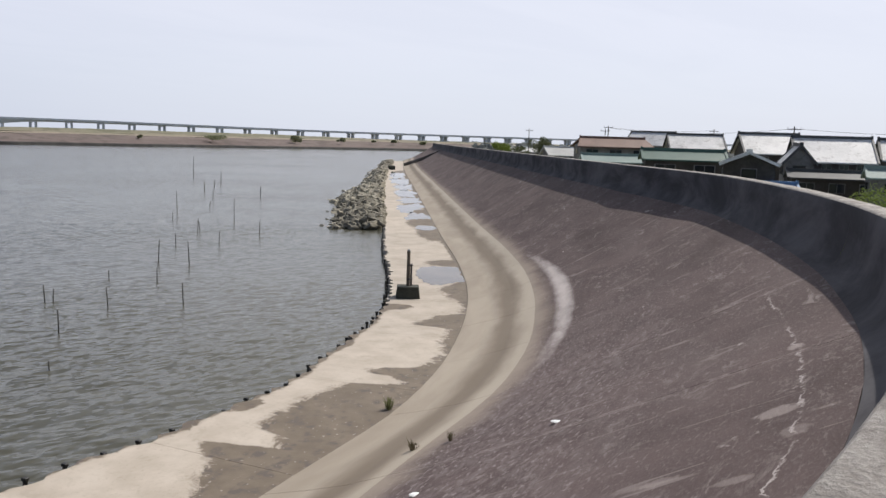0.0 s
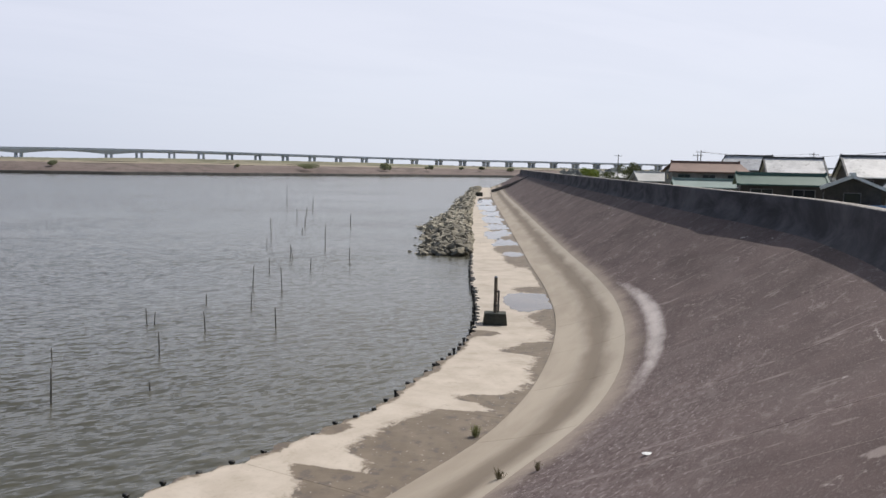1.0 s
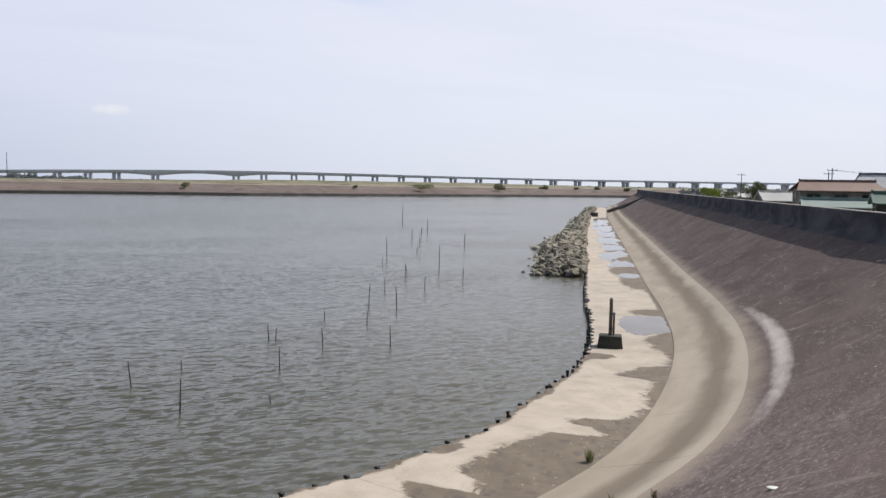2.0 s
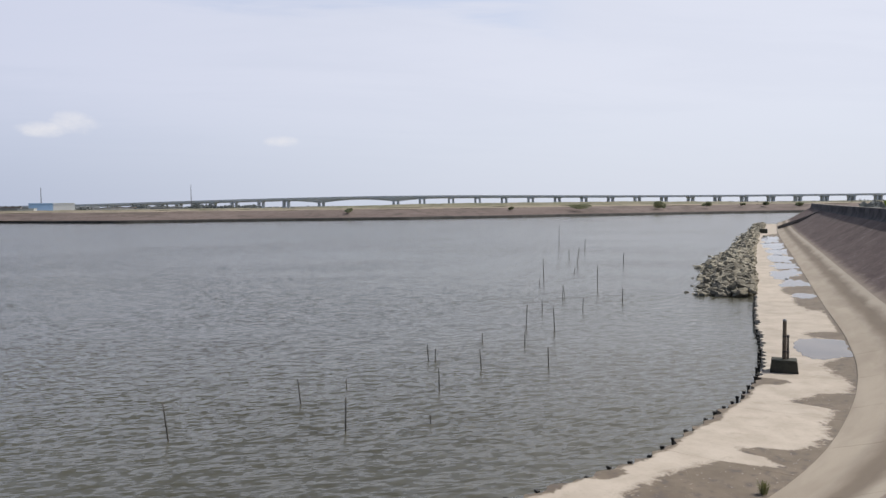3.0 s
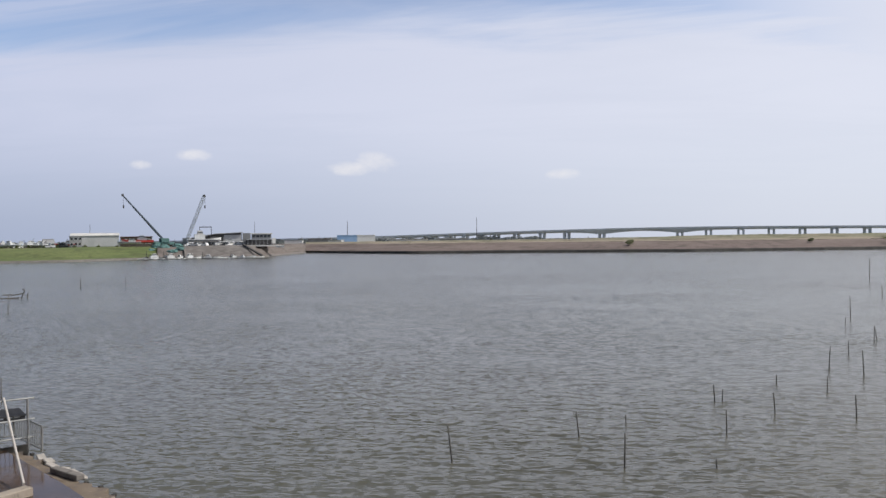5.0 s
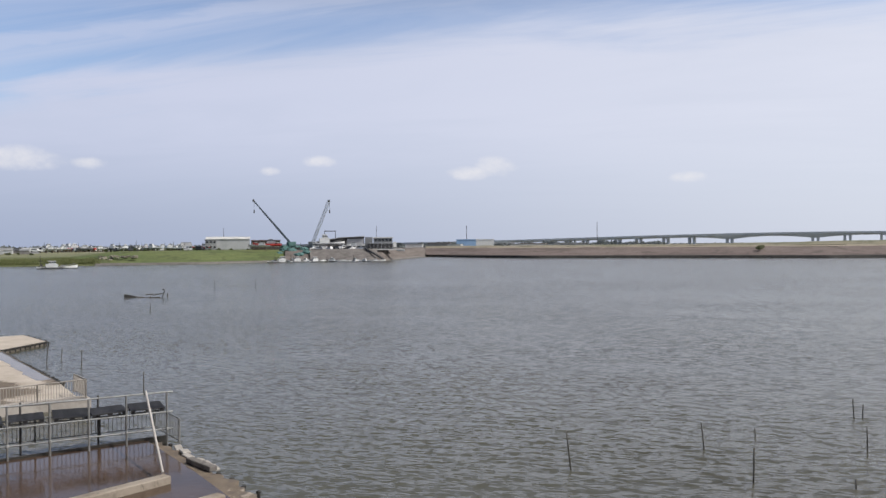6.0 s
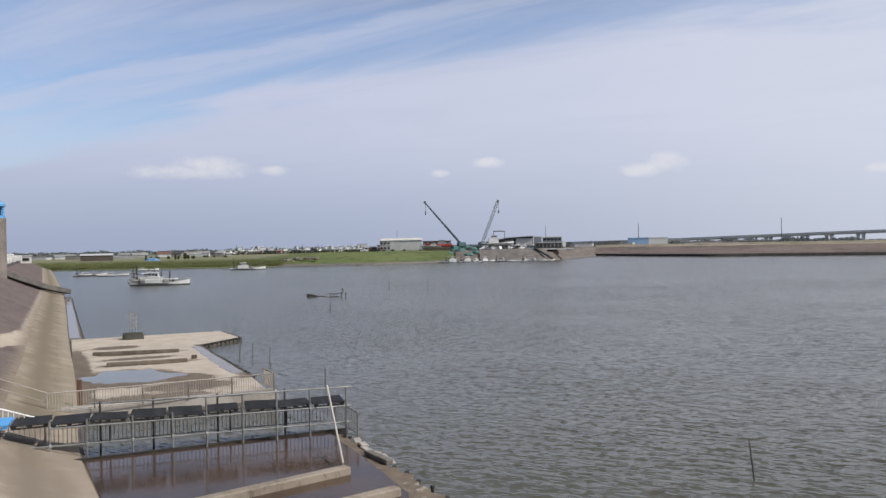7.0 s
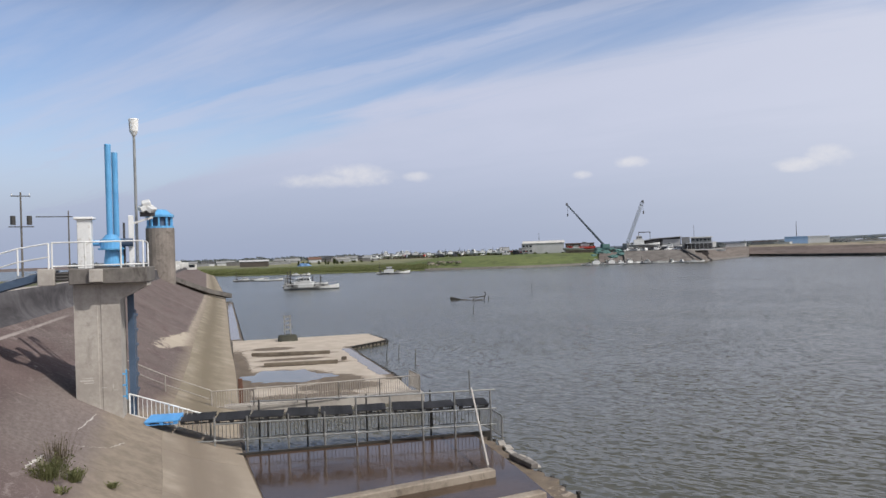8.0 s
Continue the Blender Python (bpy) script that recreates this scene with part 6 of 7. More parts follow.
bush(polar(-5.3, 165, 4.6), 2.6, 1.0, 900, 0.18, M_LEAF_DULL, "green bush beyond the parapet", 74)
bush(polar(-6.6, 215, 4.2), 3.4, 2.9, 900, 0.35, M_LEAF_DULL, "dark green tree beyond the parapet", 75)


def far_woods(az0, az1, d, z0, h, count, seed, label):
    r = random.Random(seed)
    bm = bmesh.new()
    for _ in range(count):
        az = r.uniform(az0, az1)
        dd = d * r.uniform(0.95, 1.1)
        hh = h * (0.55 + 0.45 * noise.noise(Vector((az * 0.8, seed, 0))) + r.uniform(0, 0.35))
        c = polar(az, dd, z0 + hh * r.uniform(0.2, 1.0))
        a = Vector((r.gauss(0, 1), r.gauss(0, 1), r.gauss(0, 0.6))).normalized() * r.uniform(1.2, 3.2)
        b = a.cross(Vector((r.gauss(0, 1), r.gauss(0, 1), r.gauss(0, 1)))).normalized() * r.uniform(0.8, 1.8)
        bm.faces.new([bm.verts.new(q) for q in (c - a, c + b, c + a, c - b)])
    return tagged(part("far_woods", bm, M_WOODS_HAZY), label, "woods", kind="stuff")


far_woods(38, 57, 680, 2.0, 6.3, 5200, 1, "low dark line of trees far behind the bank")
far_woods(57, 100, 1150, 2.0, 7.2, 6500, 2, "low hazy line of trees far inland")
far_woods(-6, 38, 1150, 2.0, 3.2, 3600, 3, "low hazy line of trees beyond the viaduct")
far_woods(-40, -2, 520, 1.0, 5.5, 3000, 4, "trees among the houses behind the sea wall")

# ---- houses behind the parapet ----
M_TILE_PALE = weathered("weathered_grey_roof_tiles", (0.52, 0.515, 0.51), (0.70, 0.69, 0.68), 1.0, 0.5, 0.3, dirt=(0.34, 0.33, 0.32))
M_TILE_DARK = weathered("dark_roof_tiles", (0.045, 0.046, 0.05), (0.085, 0.086, 0.09), 1.0, 0.6, 0.3)
M_ROOF_BROWN = weathered("brown_sheet_roof", (0.135, 0.075, 0.055), (0.18, 0.105, 0.08), 1.0, 0.6, 0.2)
M_ROOF_GREEN = weathered("green_sheet_roof", (0.055, 0.115, 0.09), (0.08, 0.15, 0.12), 1.0, 0.55, 0.2)
M_ROOF_MINT = weathered("pale_green_sheet_roof", (0.20, 0.27, 0.25), (0.26, 0.33, 0.31), 1.0, 0.6, 0.2)
M_TARP = weathered("blue_sheet_roof", (0.10, 0.20, 0.38), (0.15, 0.27, 0.46), 1.0, 0.6, 0.2)
M_SKYBLUE = weathered("pale_blue_cladding", (0.26, 0.42, 0.66), (0.32, 0.48, 0.72), 0.3, 0.7, 0.1)
M_PLASTER = weathered("grey_house_wall", (0.17, 0.16, 0.155), (0.26, 0.25, 0.24), 0.8, 0.85, 0.2, dirt=(0.12, 0.11, 0.105))
M_BOARD = weathered("dark_board_wall", (0.045, 0.038, 0.032), (0.085, 0.072, 0.062), 1.4, 0.85, 0.3)
M_WALL_WHITE = weathered("off_white_wall", (0.52, 0.52, 0.50), (0.64, 0.63, 0.61), 0.8, 0.8, 0.1)


def house(m, length, width, eave, ridge, roof_m, wall_m, label, over=0.5, windows=3, ridge_m=None, ground=0.0, courses=0, hip=0.0, category="house"):
    """A gabled house, ridge along local x; heights above its foot."""
    t = thing("house", m, label, category)
    l2, w2 = length / 2, width / 2
    bm = bmesh.new()
    a = [bm.verts.new((x, y, ground)) for x, y in ((-l2, -w2), (l2, -w2), (l2, w2), (-l2, w2))]
    c = [bm.verts.new((x, y, eave)) for x, y in ((-l2, -w2), (l2, -w2), (l2, w2), (-l2, w2))]
    g = [bm.verts.new((-l2 + hip, 0, ridge - 0.12)), bm.verts.new((l2 - hip, 0, ridge - 0.12))]
    for i in range(4):
        j = (i + 1) % 4
        bm.faces.new((a[i], a[j], c[j], c[i]))
    bm.faces.new((c[3], c[0], g[0]))
    bm.faces.new((c[1], c[2], g[1]))
    part("wall", bm, wall_m, t)
    drop = (ridge - eave) / w2 * over
    for s_ in (-1, 1):
        bm = bmesh.new()
        lo, hi = eave - drop, ridge
        o = l2 + over
        pts = [(-o, s_ * (w2 + over), lo), (o, s_ * (w2 + over), lo), (o - hip, 0, hi), (-o + hip, 0, hi)]
        loft(bm, [[Vector(p) + Vector((0, 0, dz)) for p in pts] for dz in (0, 0.16)], close=True)
        roof = part("roof", bm, roof_m, t)
        if courses:
            for i in range(courses):
                k_ = (i + 0.5) / courses
                x = -o + hip * 0.5 + (2 * o - hip) * k_
                bm = bmesh.new()
                beam(bm, (x, s_ * (w2 + over), lo + 0.19), (x * (1 - hip / o) if hip else x, s_ * 0.1, hi + 0.17), 0.12, 0.04)
                part("roof_batten", bm, roof_m, roof)
    bm = bmesh.new()
    beam(bm, (-l2 - over + hip, 0, ridge + 0.22), (l2 + over - hip, 0, ridge + 0.22), 0.42, 0.34)
    for s_ in (-1, 1):
        box(bm, (s_ * (l2 + over - hip), 0, ridge + 0.28), (0.2, 0.4, 0.42), 0)
    part("ridge", bm, ridge_m or roof_m, t)
    for s_ in (-1, 1):
        if not hip:
            for q in (-1, 1):
                bm = bmesh.new()
                beam(bm, (s_ * (l2 + over), q * (w2 + over), eave - drop + 0.1), (s_ * (l2 + over), 0, ridge + 0.12), 0.24, 0.26)
                part("verge", bm, ridge_m or roof_m, t)
    for i in range(windows):
        x = -l2 + length * (i + 0.5) / windows
        for s_ in (-1, 1):
            win = part("window", box(bmesh.new(), (x, s_ * (w2 + 0.02), eave - 1.05), (length / windows * 0.55, 0.10, 1.1), 0), M_PLASTER, t)
            part("pane", box(bmesh.new(), (x, s_ * (w2 + 0.06), eave - 1.05), (length / windows * 0.49, 0.08, 0.96), 0), M_GLASS, win)
            part("mullion", box(bmesh.new(), (x, s_ * (w2 + 0.11), eave - 1.05), (0.06, 0.04, 0.98), 0), M_PLASTER, win)
    for s_ in (-1, 1) if windows else ():
        win = part("window", box(bmesh.new(), (s_ * (l2 + 0.02), 0, eave - 0.9), (0.10, 1.5, 1.0), 0), M_PLASTER, t)
        part("pane", box(bmesh.new(), (s_ * (l2 + 0.06), 0, eave - 0.9), (0.08, 1.36, 0.86), 0), M_GLASS, win)
    return t


def facing(az, d, turn):
    """A pose on the land at azimuth and distance; turn 0: the ridge lies across the line of sight."""
    p = polar(az, d, 1.2)
    return Matrix.Translation(p) @ Matrix.Rotation(radians(az + turn), 4, "Z")


house(facing(-11.5, 140, 12), 11.6, 6.4, 5.6, 6.85, M_ROOF_BROWN, M_PLASTER, "low house with a brown sheet roof and dark board walls", 0.6, 3, hip=1.0)
house(facing(-16.9, 152, 10), 8.6, 7.4, 5.7, 7.95, M_TILE_PALE, M_PLASTER, "two-storey house with a pale grey tiled roof", 0.5, 3, M_TILE_DARK)
house(facing(-14.2, 186, -20), 9.0, 8.0, 6.2, 8.8, M_TILE_PALE, M_PLASTER, "house with a grey tiled roof between the neighbours", 0.5, 2, M_TILE_DARK)
house(facing(-16.2, 100, 8), 8.8, 4.6, 4.35, 5.3, M_ROOF_GREEN, M_BOARD, "shed with a dark green sheet roof", 0.35, 2)
house(facing(-11.5, 112, 8), 7.4, 4.6, 3.55, 4.35, M_ROOF_MINT, M_PLASTER, "low shed with a pale green roof", 0.3, 2)
house(facing(-21.5, 128, 14), 7.4, 8.5, 5.4, 7.95, M_TILE_PALE, M_BOARD, "two-storey house with a pale tiled roof and dark ridge", 0.5, 2, M_TILE_DARK)
house(facing(-20.4, 88, 92), 5.2, 4.8, 4.35, 5.35, M_TILE_DARK, M_BOARD, "small house with a white-edged gable", 0.4, 1, M_WHITE)
house(facing(-25.2, 108, 10), 7.4, 7.6, 4.9, 7.3, M_TILE_PALE, M_BOARD, "two-storey house with a pale worn tiled roof", 0.7, 4, M_TILE_DARK)
house(facing(-23.3, 103, 100), 3.4, 3.0, 4.6, 6.3, M_TILE_PALE, M_PLASTER, "gabled wing of a tiled house", 0.4, 1, M_TILE_DARK)
house(facing(-25.6, 100, 10), 9.2, 3.2, 2.9, 3.5, M_TILE_DARK, M_BOARD, "lean-to with a dark tiled roof beside the house", 0.4, 3)
house(facing(-29.6, 112, 10), 6.0, 6.5, 5.2, 7.3, M_TILE_PALE, M_PLASTER, "house with a pale roof at the edge of the village", 0.5, 2, M_TILE_DARK)
house(facing(-21.9, 84, 10), 4.2, 2.4, 2.1, 2.5, M_TARP, M_BOARD, "low shed with a bright blue sheet roof", 0.2, 1)
house(facing(-29.0, 92, 10), 5.0, 3.0, 3.4, 4.2, M_ROOF_MINT, M_PLASTER, "low shed with a pale roof", 0.3, 1)
house(facing(-8.0, 190, 20), 7.0, 6.0, 3.2, 4.9, M_WALL_WHITE, M_PLASTER, "far low building with a pale roof", 0.4, 2)
house(facing(-6.1, 240, 0), 12.0, 6.0, 3.2, 4.4, M_WALL_WHITE, M_PLASTER, "far low building with a pale roof", 0.4, 2)


def utility_pole(p, height, label, arms=2, tank=False, turn=0.0):
    t = thing("utility_pole", Matrix.Translation(p) @ Matrix.Rotation(radians(turn), 4, "Z"), label, "utility pole")
    part("pole", tube(bmesh.new(), (0, 0, 0), (0, 0, height), 0.13, 0.08, 10), M_CONC_DARK, t)
    for i in range(arms):
        z = height - 0.4 - i * 0.9
        part("crossarm", box(bmesh.new(), (0, 0, z), (1.8, 0.10, 0.10), 0), M_STEEL_DARK, t)
        for x in (-0.8, 0.0, 0.8):
            part("insulator", tube(bmesh.new(), (x, 0, z + 0.05), (x, 0, z + 0.28), 0.05, 0.04, 8), M_WHITE, t)
    if tank:
        for x in (-0.75, 0.75):
            part("transformer", tube(bmesh.new(), (x, 0, height - 3.3), (x, 0, height - 2.4), 0.25, 0.25, 12), M_STEEL_DARK, t)
        part("bracket", box(bmesh.new(), (0, 0, height - 3.5), (2.3, 0.2, 0.1), 0), M_STEEL_DARK, t)
    return t


utility_pole(polar(-23.0, 118, 1.2), 9.0, "concrete utility pole among the houses", 1, turn=-20)
utility_pole(polar(-11.2, 165, 1.2), 9.6, "concrete utility pole among the houses", 1)
utility_pole(polar(-11.0, 168, 1.2), 9.0, "concrete utility pole among the houses", 1)
utility_pole(polar(-18.1, 175, 1.2), 9.6, "concrete utility pole among the houses", 1)
utility_pole(polar(-5.8, 205, 1.2), 9.2, "concrete utility pole beyond the parapet", 1)
utility_pole(polar(102.6, 92, 1.5), 13.0, "utility pole with two transformers behind the sea wall", 1, True, 110)
slim = utility_pole(polar(99.9, 118, 1.5), 12.7, "slim utility pole with a long side arm behind the sea wall", 0, False, 100)
part("side_arm", box(bmesh.new(), (-1.7, 0, 11.9), (4.4, 0.10, 0.12), 0), M_STEEL_DARK, slim)


def wire(a, b, sag):
    bm = bmesh.new()
    a, b = Vector(a), Vector(b)
    pts = [a.lerp(b, i / 12) - Vector((0, 0, sag * 4 * (i / 12) * (1 - i / 12))) for i in range(13)]
    side = (b - a).cross(Vector((0, 0, 1))).normalized() * 0.02
    loft(bm, [[p + side, p + Vector((0, 0, 0.02)), p - side, p - Vector((0, 0, 0.02))] for p in pts], close=True)
    return tagged(part("power_line", bm, M_STEEL_DARK), "thin dark overhead power line between poles", "wire")


wire(polar(-23.0, 118, 9.9), polar(-40.0, 110, 10.2), 0.8)
wire(polar(-23.0, 118, 9.9), polar(-11.2, 165, 10.4), 0.9)
wire(polar(-18.1, 175, 10.6), polar(-11.2, 165, 10.5), 0.5)


# ---- boats ----
M_HULL = weathered("white_boat_hull", (0.46, 0.475, 0.48), (0.64, 0.645, 0.64), 1.0, 0.4, 0.05, dirt=(0.42, 0.40, 0.37))
M_SHADE = weathered("faded_awning", (0.30, 0.33, 0.36), (0.40, 0.42, 0.44), 1.0, 0.8, 0.1)
M_GREY_DECK = weathered("worn_deck_gear", (0.10, 0.11, 0.12), (0.22, 0.22, 0.21), 2.0, 0.8, 0.1)
M_HULL_RED = weathered("red_boat_hull", (0.42, 0.03, 0.03), (0.55, 0.06, 0.05), 1.0, 0.45, 0.05)
M_HULL_DARK = weathered("dark_boat_bottom", (0.02, 0.03, 0.045), (0.05, 0.06, 0.07), 1.0, 0.5, 0.05)
M_NET = weathered("green_netting", (0.060, 0.130, 0.125), (0.105, 0.205, 0.195), 0.8, 0.9, 0.4)


def boat(m, length, label, cabin=1.0, bottom=None, masts=2, topsides=None, stand=0.0, gear=False):
    """A work boat: hull lofted from sections, deck, cabin with windows, masts."""
    t = thing("boat", m, label, "boat", "boats in the bay")
    k_ = length / 13.0
    beam_w = 1.75 * k_
    secs = []
    for u, w, sheer in ((-0.5, 0.80, 0.72), (-0.35, 0.95, 0.62), (-0.1, 1.0, 0.60), (0.15, 0.93, 0.70), (0.33, 0.66, 0.92), (0.44, 0.32, 1.15), (0.5, 0.04, 1.3)):
        x, b, z = u * length, w * beam_w, sheer * k_
        secs.append([(x, -b, z), (x, -b * 0.94, 0.25 * k_), (x - (0.25 * k_ if u > 0.3 else 0), -b * 0.55, -0.4 * k_), (x - (0.4 * k_ if u > 0.3 else 0), 0, -0.6 * k_), (x - (0.25 * k_ if u > 0.3 else 0), b * 0.55, -0.4 * k_), (x, b * 0.94, 0.25 * k_), (x, b, z)])
    part("hull", loft(bmesh.new(), secs, close=True), topsides or M_HULL, t)
    band = [[(p[0] * 1.002, p[1] * 1.02, zz) for p, zz in ((s_[1], 0.30 * k_), (s_[1], -0.05 * k_))] for s_ in secs]
    for q in (1, -1):
        bm = bmesh.new()
        loft(bm, [[(x, y * q, z) for x, y, z in r] + [(r[1][0], r[1][1] * q * 0.98, r[1][2]), (r[0][0], r[0][1] * q * 0.98, r[0][2])] for r in band], close=True)
        part("boot_stripe", bm, bottom or M_HULL_DARK, t)
    if stand:
        for x in (-0.3, 0.0, 0.25):
            part("keel_block", box(bmesh.new(), (x * length, 0, -0.5 * k_ - stand / 2), (0.4, 1.2, stand + 0.2), 0), M_WOOD, t)
    if cabin:
        c = bmesh.new()
        loft(c, [[(-0.28 * length, -0.6 * beam_w, z), (0.02 * length, -0.55 * beam_w, z), (0.02 * length, 0.55 * beam_w, z), (-0.28 * length, 0.6 * beam_w, z)] for z in (0.5 * k_, 1.9 * k_ * cabin)], close=True)
        cab_ = part("deckhouse", c, M_HULL, t)
        c = bmesh.new()
        loft(c, [[(-0.2 * length, -0.45 * beam_w, 1.9 * k_ * cabin), (-0.02 * length, -0.42 * beam_w, 1.9 * k_ * cabin), (-0.02 * length, 0.42 * beam_w, 1.9 * k_ * cabin), (-0.2 * length, 0.45 * beam_w, 1.9 * k_ * cabin)],
                 [(-0.19 * length, -0.42 * beam_w, 2.9 * k_ * cabin), (-0.05 * length, -0.4 * beam_w, 2.9 * k_ * cabin), (-0.05 * length, 0.4 * beam_w, 2.9 * k_ * cabin), (-0.19 * length, 0.42 * beam_w, 2.9 * k_ * cabin)]], close=True)
        part("wheelhouse", c, M_HULL, t)
        for q in (-1, 1):
            for i in range(3):
                part("window", box(bmesh.new(), (-0.17 * length + i * 0.055 * length, q * 0.44 * beam_w, 2.45 * k_ * cabin), (0.04 * length, 0.06, 0.45 * k_), 0), M_GLASS, cab_)
        part("canopy", box(bmesh.new(), (-0.13 * length, 0, 2.98 * k_ * cabin), (0.2 * length, 0.95 * beam_w, 0.1 * k_), 0), M_WHITE, t)
    if masts:
        part("net_drum", tube(bmesh.new(), (-0.38 * length, -0.5 * beam_w, 1.1 * k_), (-0.38 * length, 0.5 * beam_w, 1.1 * k_), 0.42 * k_, 0.42 * k_, 12), M_STEEL_DARK, t)
        part("rub_rail", box(bmesh.new(), (-0.1 * length, -0.99 * beam_w, 0.5 * k_), (0.55 * length, 0.1, 0.14 * k_), 0), M_STEEL_DARK, t)
        part("boom", tube(bmesh.new(), (-0.10 * length, 0, 1.4 * k_), (-0.46 * length, 0, 2.9 * k_), 0.07, 0.05, 6), M_STEEL_DARK, t)
        part("fish_box", box(bmesh.new(), (0.14 * length, 0.1, 0.95 * k_), (0.12 * length, 0.8 * beam_w, 0.7 * k_), 0, 0.05), M_GREY_DECK, t)
    for i in range(masts):
        x = (-0.40, -0.10, 0.16)[i] * length
        part("mast", tube(bmesh.new(), (x, 0, 0.8 * k_), (x, 0, (4.6 - 0.7 * i) * k_), 0.17 if gear else 0.10, 0.13 if gear else 0.06, 6), M_STEEL_DARK, t)
    if gear:
        # trawl gear: stern gantry, crossbars, awning, heaped nets, fenders along the side
        for q in (-1, 1):
            part("gantry_leg", tube(bmesh.new(), (-0.47 * length, q * 0.7 * beam_w, 0.6 * k_), (-0.45 * length, q * 0.55 * beam_w, 3.1 * k_), 0.09, 0.08, 6), M_GALV, t)
            part("guard_rail", tube(bmesh.new(), (-0.45 * length, q * 0.9 * beam_w, 1.35 * k_), (0.22 * length, q * 0.9 * beam_w, 1.45 * k_), 0.05, 0.05, 6), M_WHITE, t)
        part("gantry_bar", tube(bmesh.new(), (-0.45 * length, -0.6 * beam_w, 3.1 * k_), (-0.45 * length, 0.6 * beam_w, 3.1 * k_), 0.09, 0.09, 6), M_GALV, t)
        part("crossbar", tube(bmesh.new(), (-0.40 * length, -0.7 * beam_w, 3.6 * k_), (-0.40 * length, 0.7 * beam_w, 3.6 * k_), 0.07, 0.07, 6), M_STEEL_DARK, t)
        part("awning", box(bmesh.new(), (-0.33 * length, 0, 2.2 * k_), (0.14 * length, 1.5 * beam_w, 0.08), 0), M_SHADE, t)
        for i, x in enumerate((-0.42, -0.30, 0.08, 0.24)):
            part("net_heap", box(bmesh.new(), (x * length, 0.1 * (-1) ** i, 0.95 * k_), (0.09 * length, 1.3 * beam_w, (0.5 + 0.2 * (i % 2)) * k_), 9 * i, 0.12), M_GREY_DECK, t)
        for i in range(6):
            part("fender", tube(bmesh.new(), (-0.42 * length + i * 0.12 * length, 1.0 * beam_w, 0.15), (-0.42 * length + i * 0.12 * length, 1.0 * beam_w, 0.62), 0.16, 0.16, 8), M_PILE, t)
    part("bow_rail", tube(bmesh.new(), (0.2 * length, -0.8 * beam_w, 1.1 * k_), (0.46 * length, -0.2 * beam_w, 1.75 * k_), 0.04, 0.04, 6), M_GALV, t)
    part("bow_rail", tube(bmesh.new(), (0.2 * length, 0.8 * beam_w, 1.1 * k_), (0.46 * length, 0.2 * beam_w, 1.75 * k_), 0.04, 0.04, 6), M_GALV, t)
    return t


boat(pose(-177.8, 17.4, 0, 0, 0, 73), 11.8, "white fishing boat with dark masts moored in the bay", 1.0, masts=3, gear=True)
boat(pose(-193, 17.4, 0, 0, 0, 78), 10.5, "older white fishing boat moored behind another", 0.9, masts=3, gear=True)
boat(pose(-288.5, 57.5, 0, 0, 0, 80), 12.2, "white fishing boat moored near the reed shore", 0.9, masts=1)
boat(pose(-258, 12, 0, 0, 0, 84), 8.5, "low pale work boat moored by the shore", 0.5, masts=0)
boat(pose(-266, 6.0, 0, 0, 0, 84), 9.5, "low pale work boat moored by the shore", 0.5, masts=1)
boat(pose(-318, 26, 0, 0, 0, 85), 9.0, "small pale boat by the reeds", 0.5, masts=0)
wr = thing("sunken_boat", pose(-114.8, 32.3, 0, 0, 0, 66), "half-sunken dark wreck with bits of frame above the water", "wreck")
bm = bmesh.new()
loft(bm, [[(-0.9, -0.5, -0.3), (0.9, -0.5, -0.3), (0.9, 0.5, -0.3), (-0.9, 0.5, -0.3)], [(-1.0, -0.3, 0.45), (0.5, -0.3, 0.2), (0.5, 0.3, 0.2), (-1.0, 0.3, 0.5)]], close=True)
part("bow", bm, M_PILE, wr)
for x0, y0, z0, x1, y1, z1, w in ((0.7, -0.3, 0.10, 1.8, -0.7, 0.02, 0.22), (1.9, -0.7, 0.42, 3.0, -1.1, 0.50, 0.20), (1.8, -0.8, -0.02, 3.9, -1.6, 0.08, 0.22), (2.9, -1.1, 0.34, 4.4, -1.8, 0.66, 0.08), (2.5, -1.0, -0.2, 2.6, -1.0, 0.44, 0.08)):
    bm = bmesh.new()
    beam(bm, (x0, y0, z0), (x1, y1, z1), w, 0.10)
    part("timber", bm, M_WOOD, wr)
for pts in (((4.0, -1.6, -0.4), (4.3, -1.8, 0.6), (4.5, -1.9, 0.9), (4.4, -1.8, 1.2), (4.15, -1.7, 1.1)), ((4.9, -2.1, -0.4), (4.85, -2.0, 0.45), (4.95, -2.1, 0.65))):
    bm = bmesh.new()
    for a, b in zip(pts, pts[1:]):
        tube(bm, a, b, 0.075, 0.06, 6)
    part("rib", bm, M_STICK, wr)

# ---- boat yard ----
YARD = 5.1
M_SHED = weathered("pale_grey_cladding", (0.40, 0.41, 0.42), (0.50, 0.51, 0.52), 0.4, 0.7, 0.1)
M_GREY = weathered("mid_grey_cladding", (0.20, 0.205, 0.21), (0.28, 0.285, 0.29), 0.5, 0.75, 0.1)
M_CRANE_GREEN = weathered("dark_green_boom_paint", (0.045, 0.062, 0.085), (0.06, 0.082, 0.11), 1.0, 0.5, 0.05)
M_CRANE_GREY = weathered("grey_boom_paint", (0.30, 0.33, 0.34), (0.38, 0.41, 0.42), 1.0, 0.5, 0.05)
M_RIPRAP = weathered("grey_stone_pitching", (0.105, 0.095, 0.088), (0.195, 0.178, 0.165), 0.9, 0.9, 0.5, local=False)
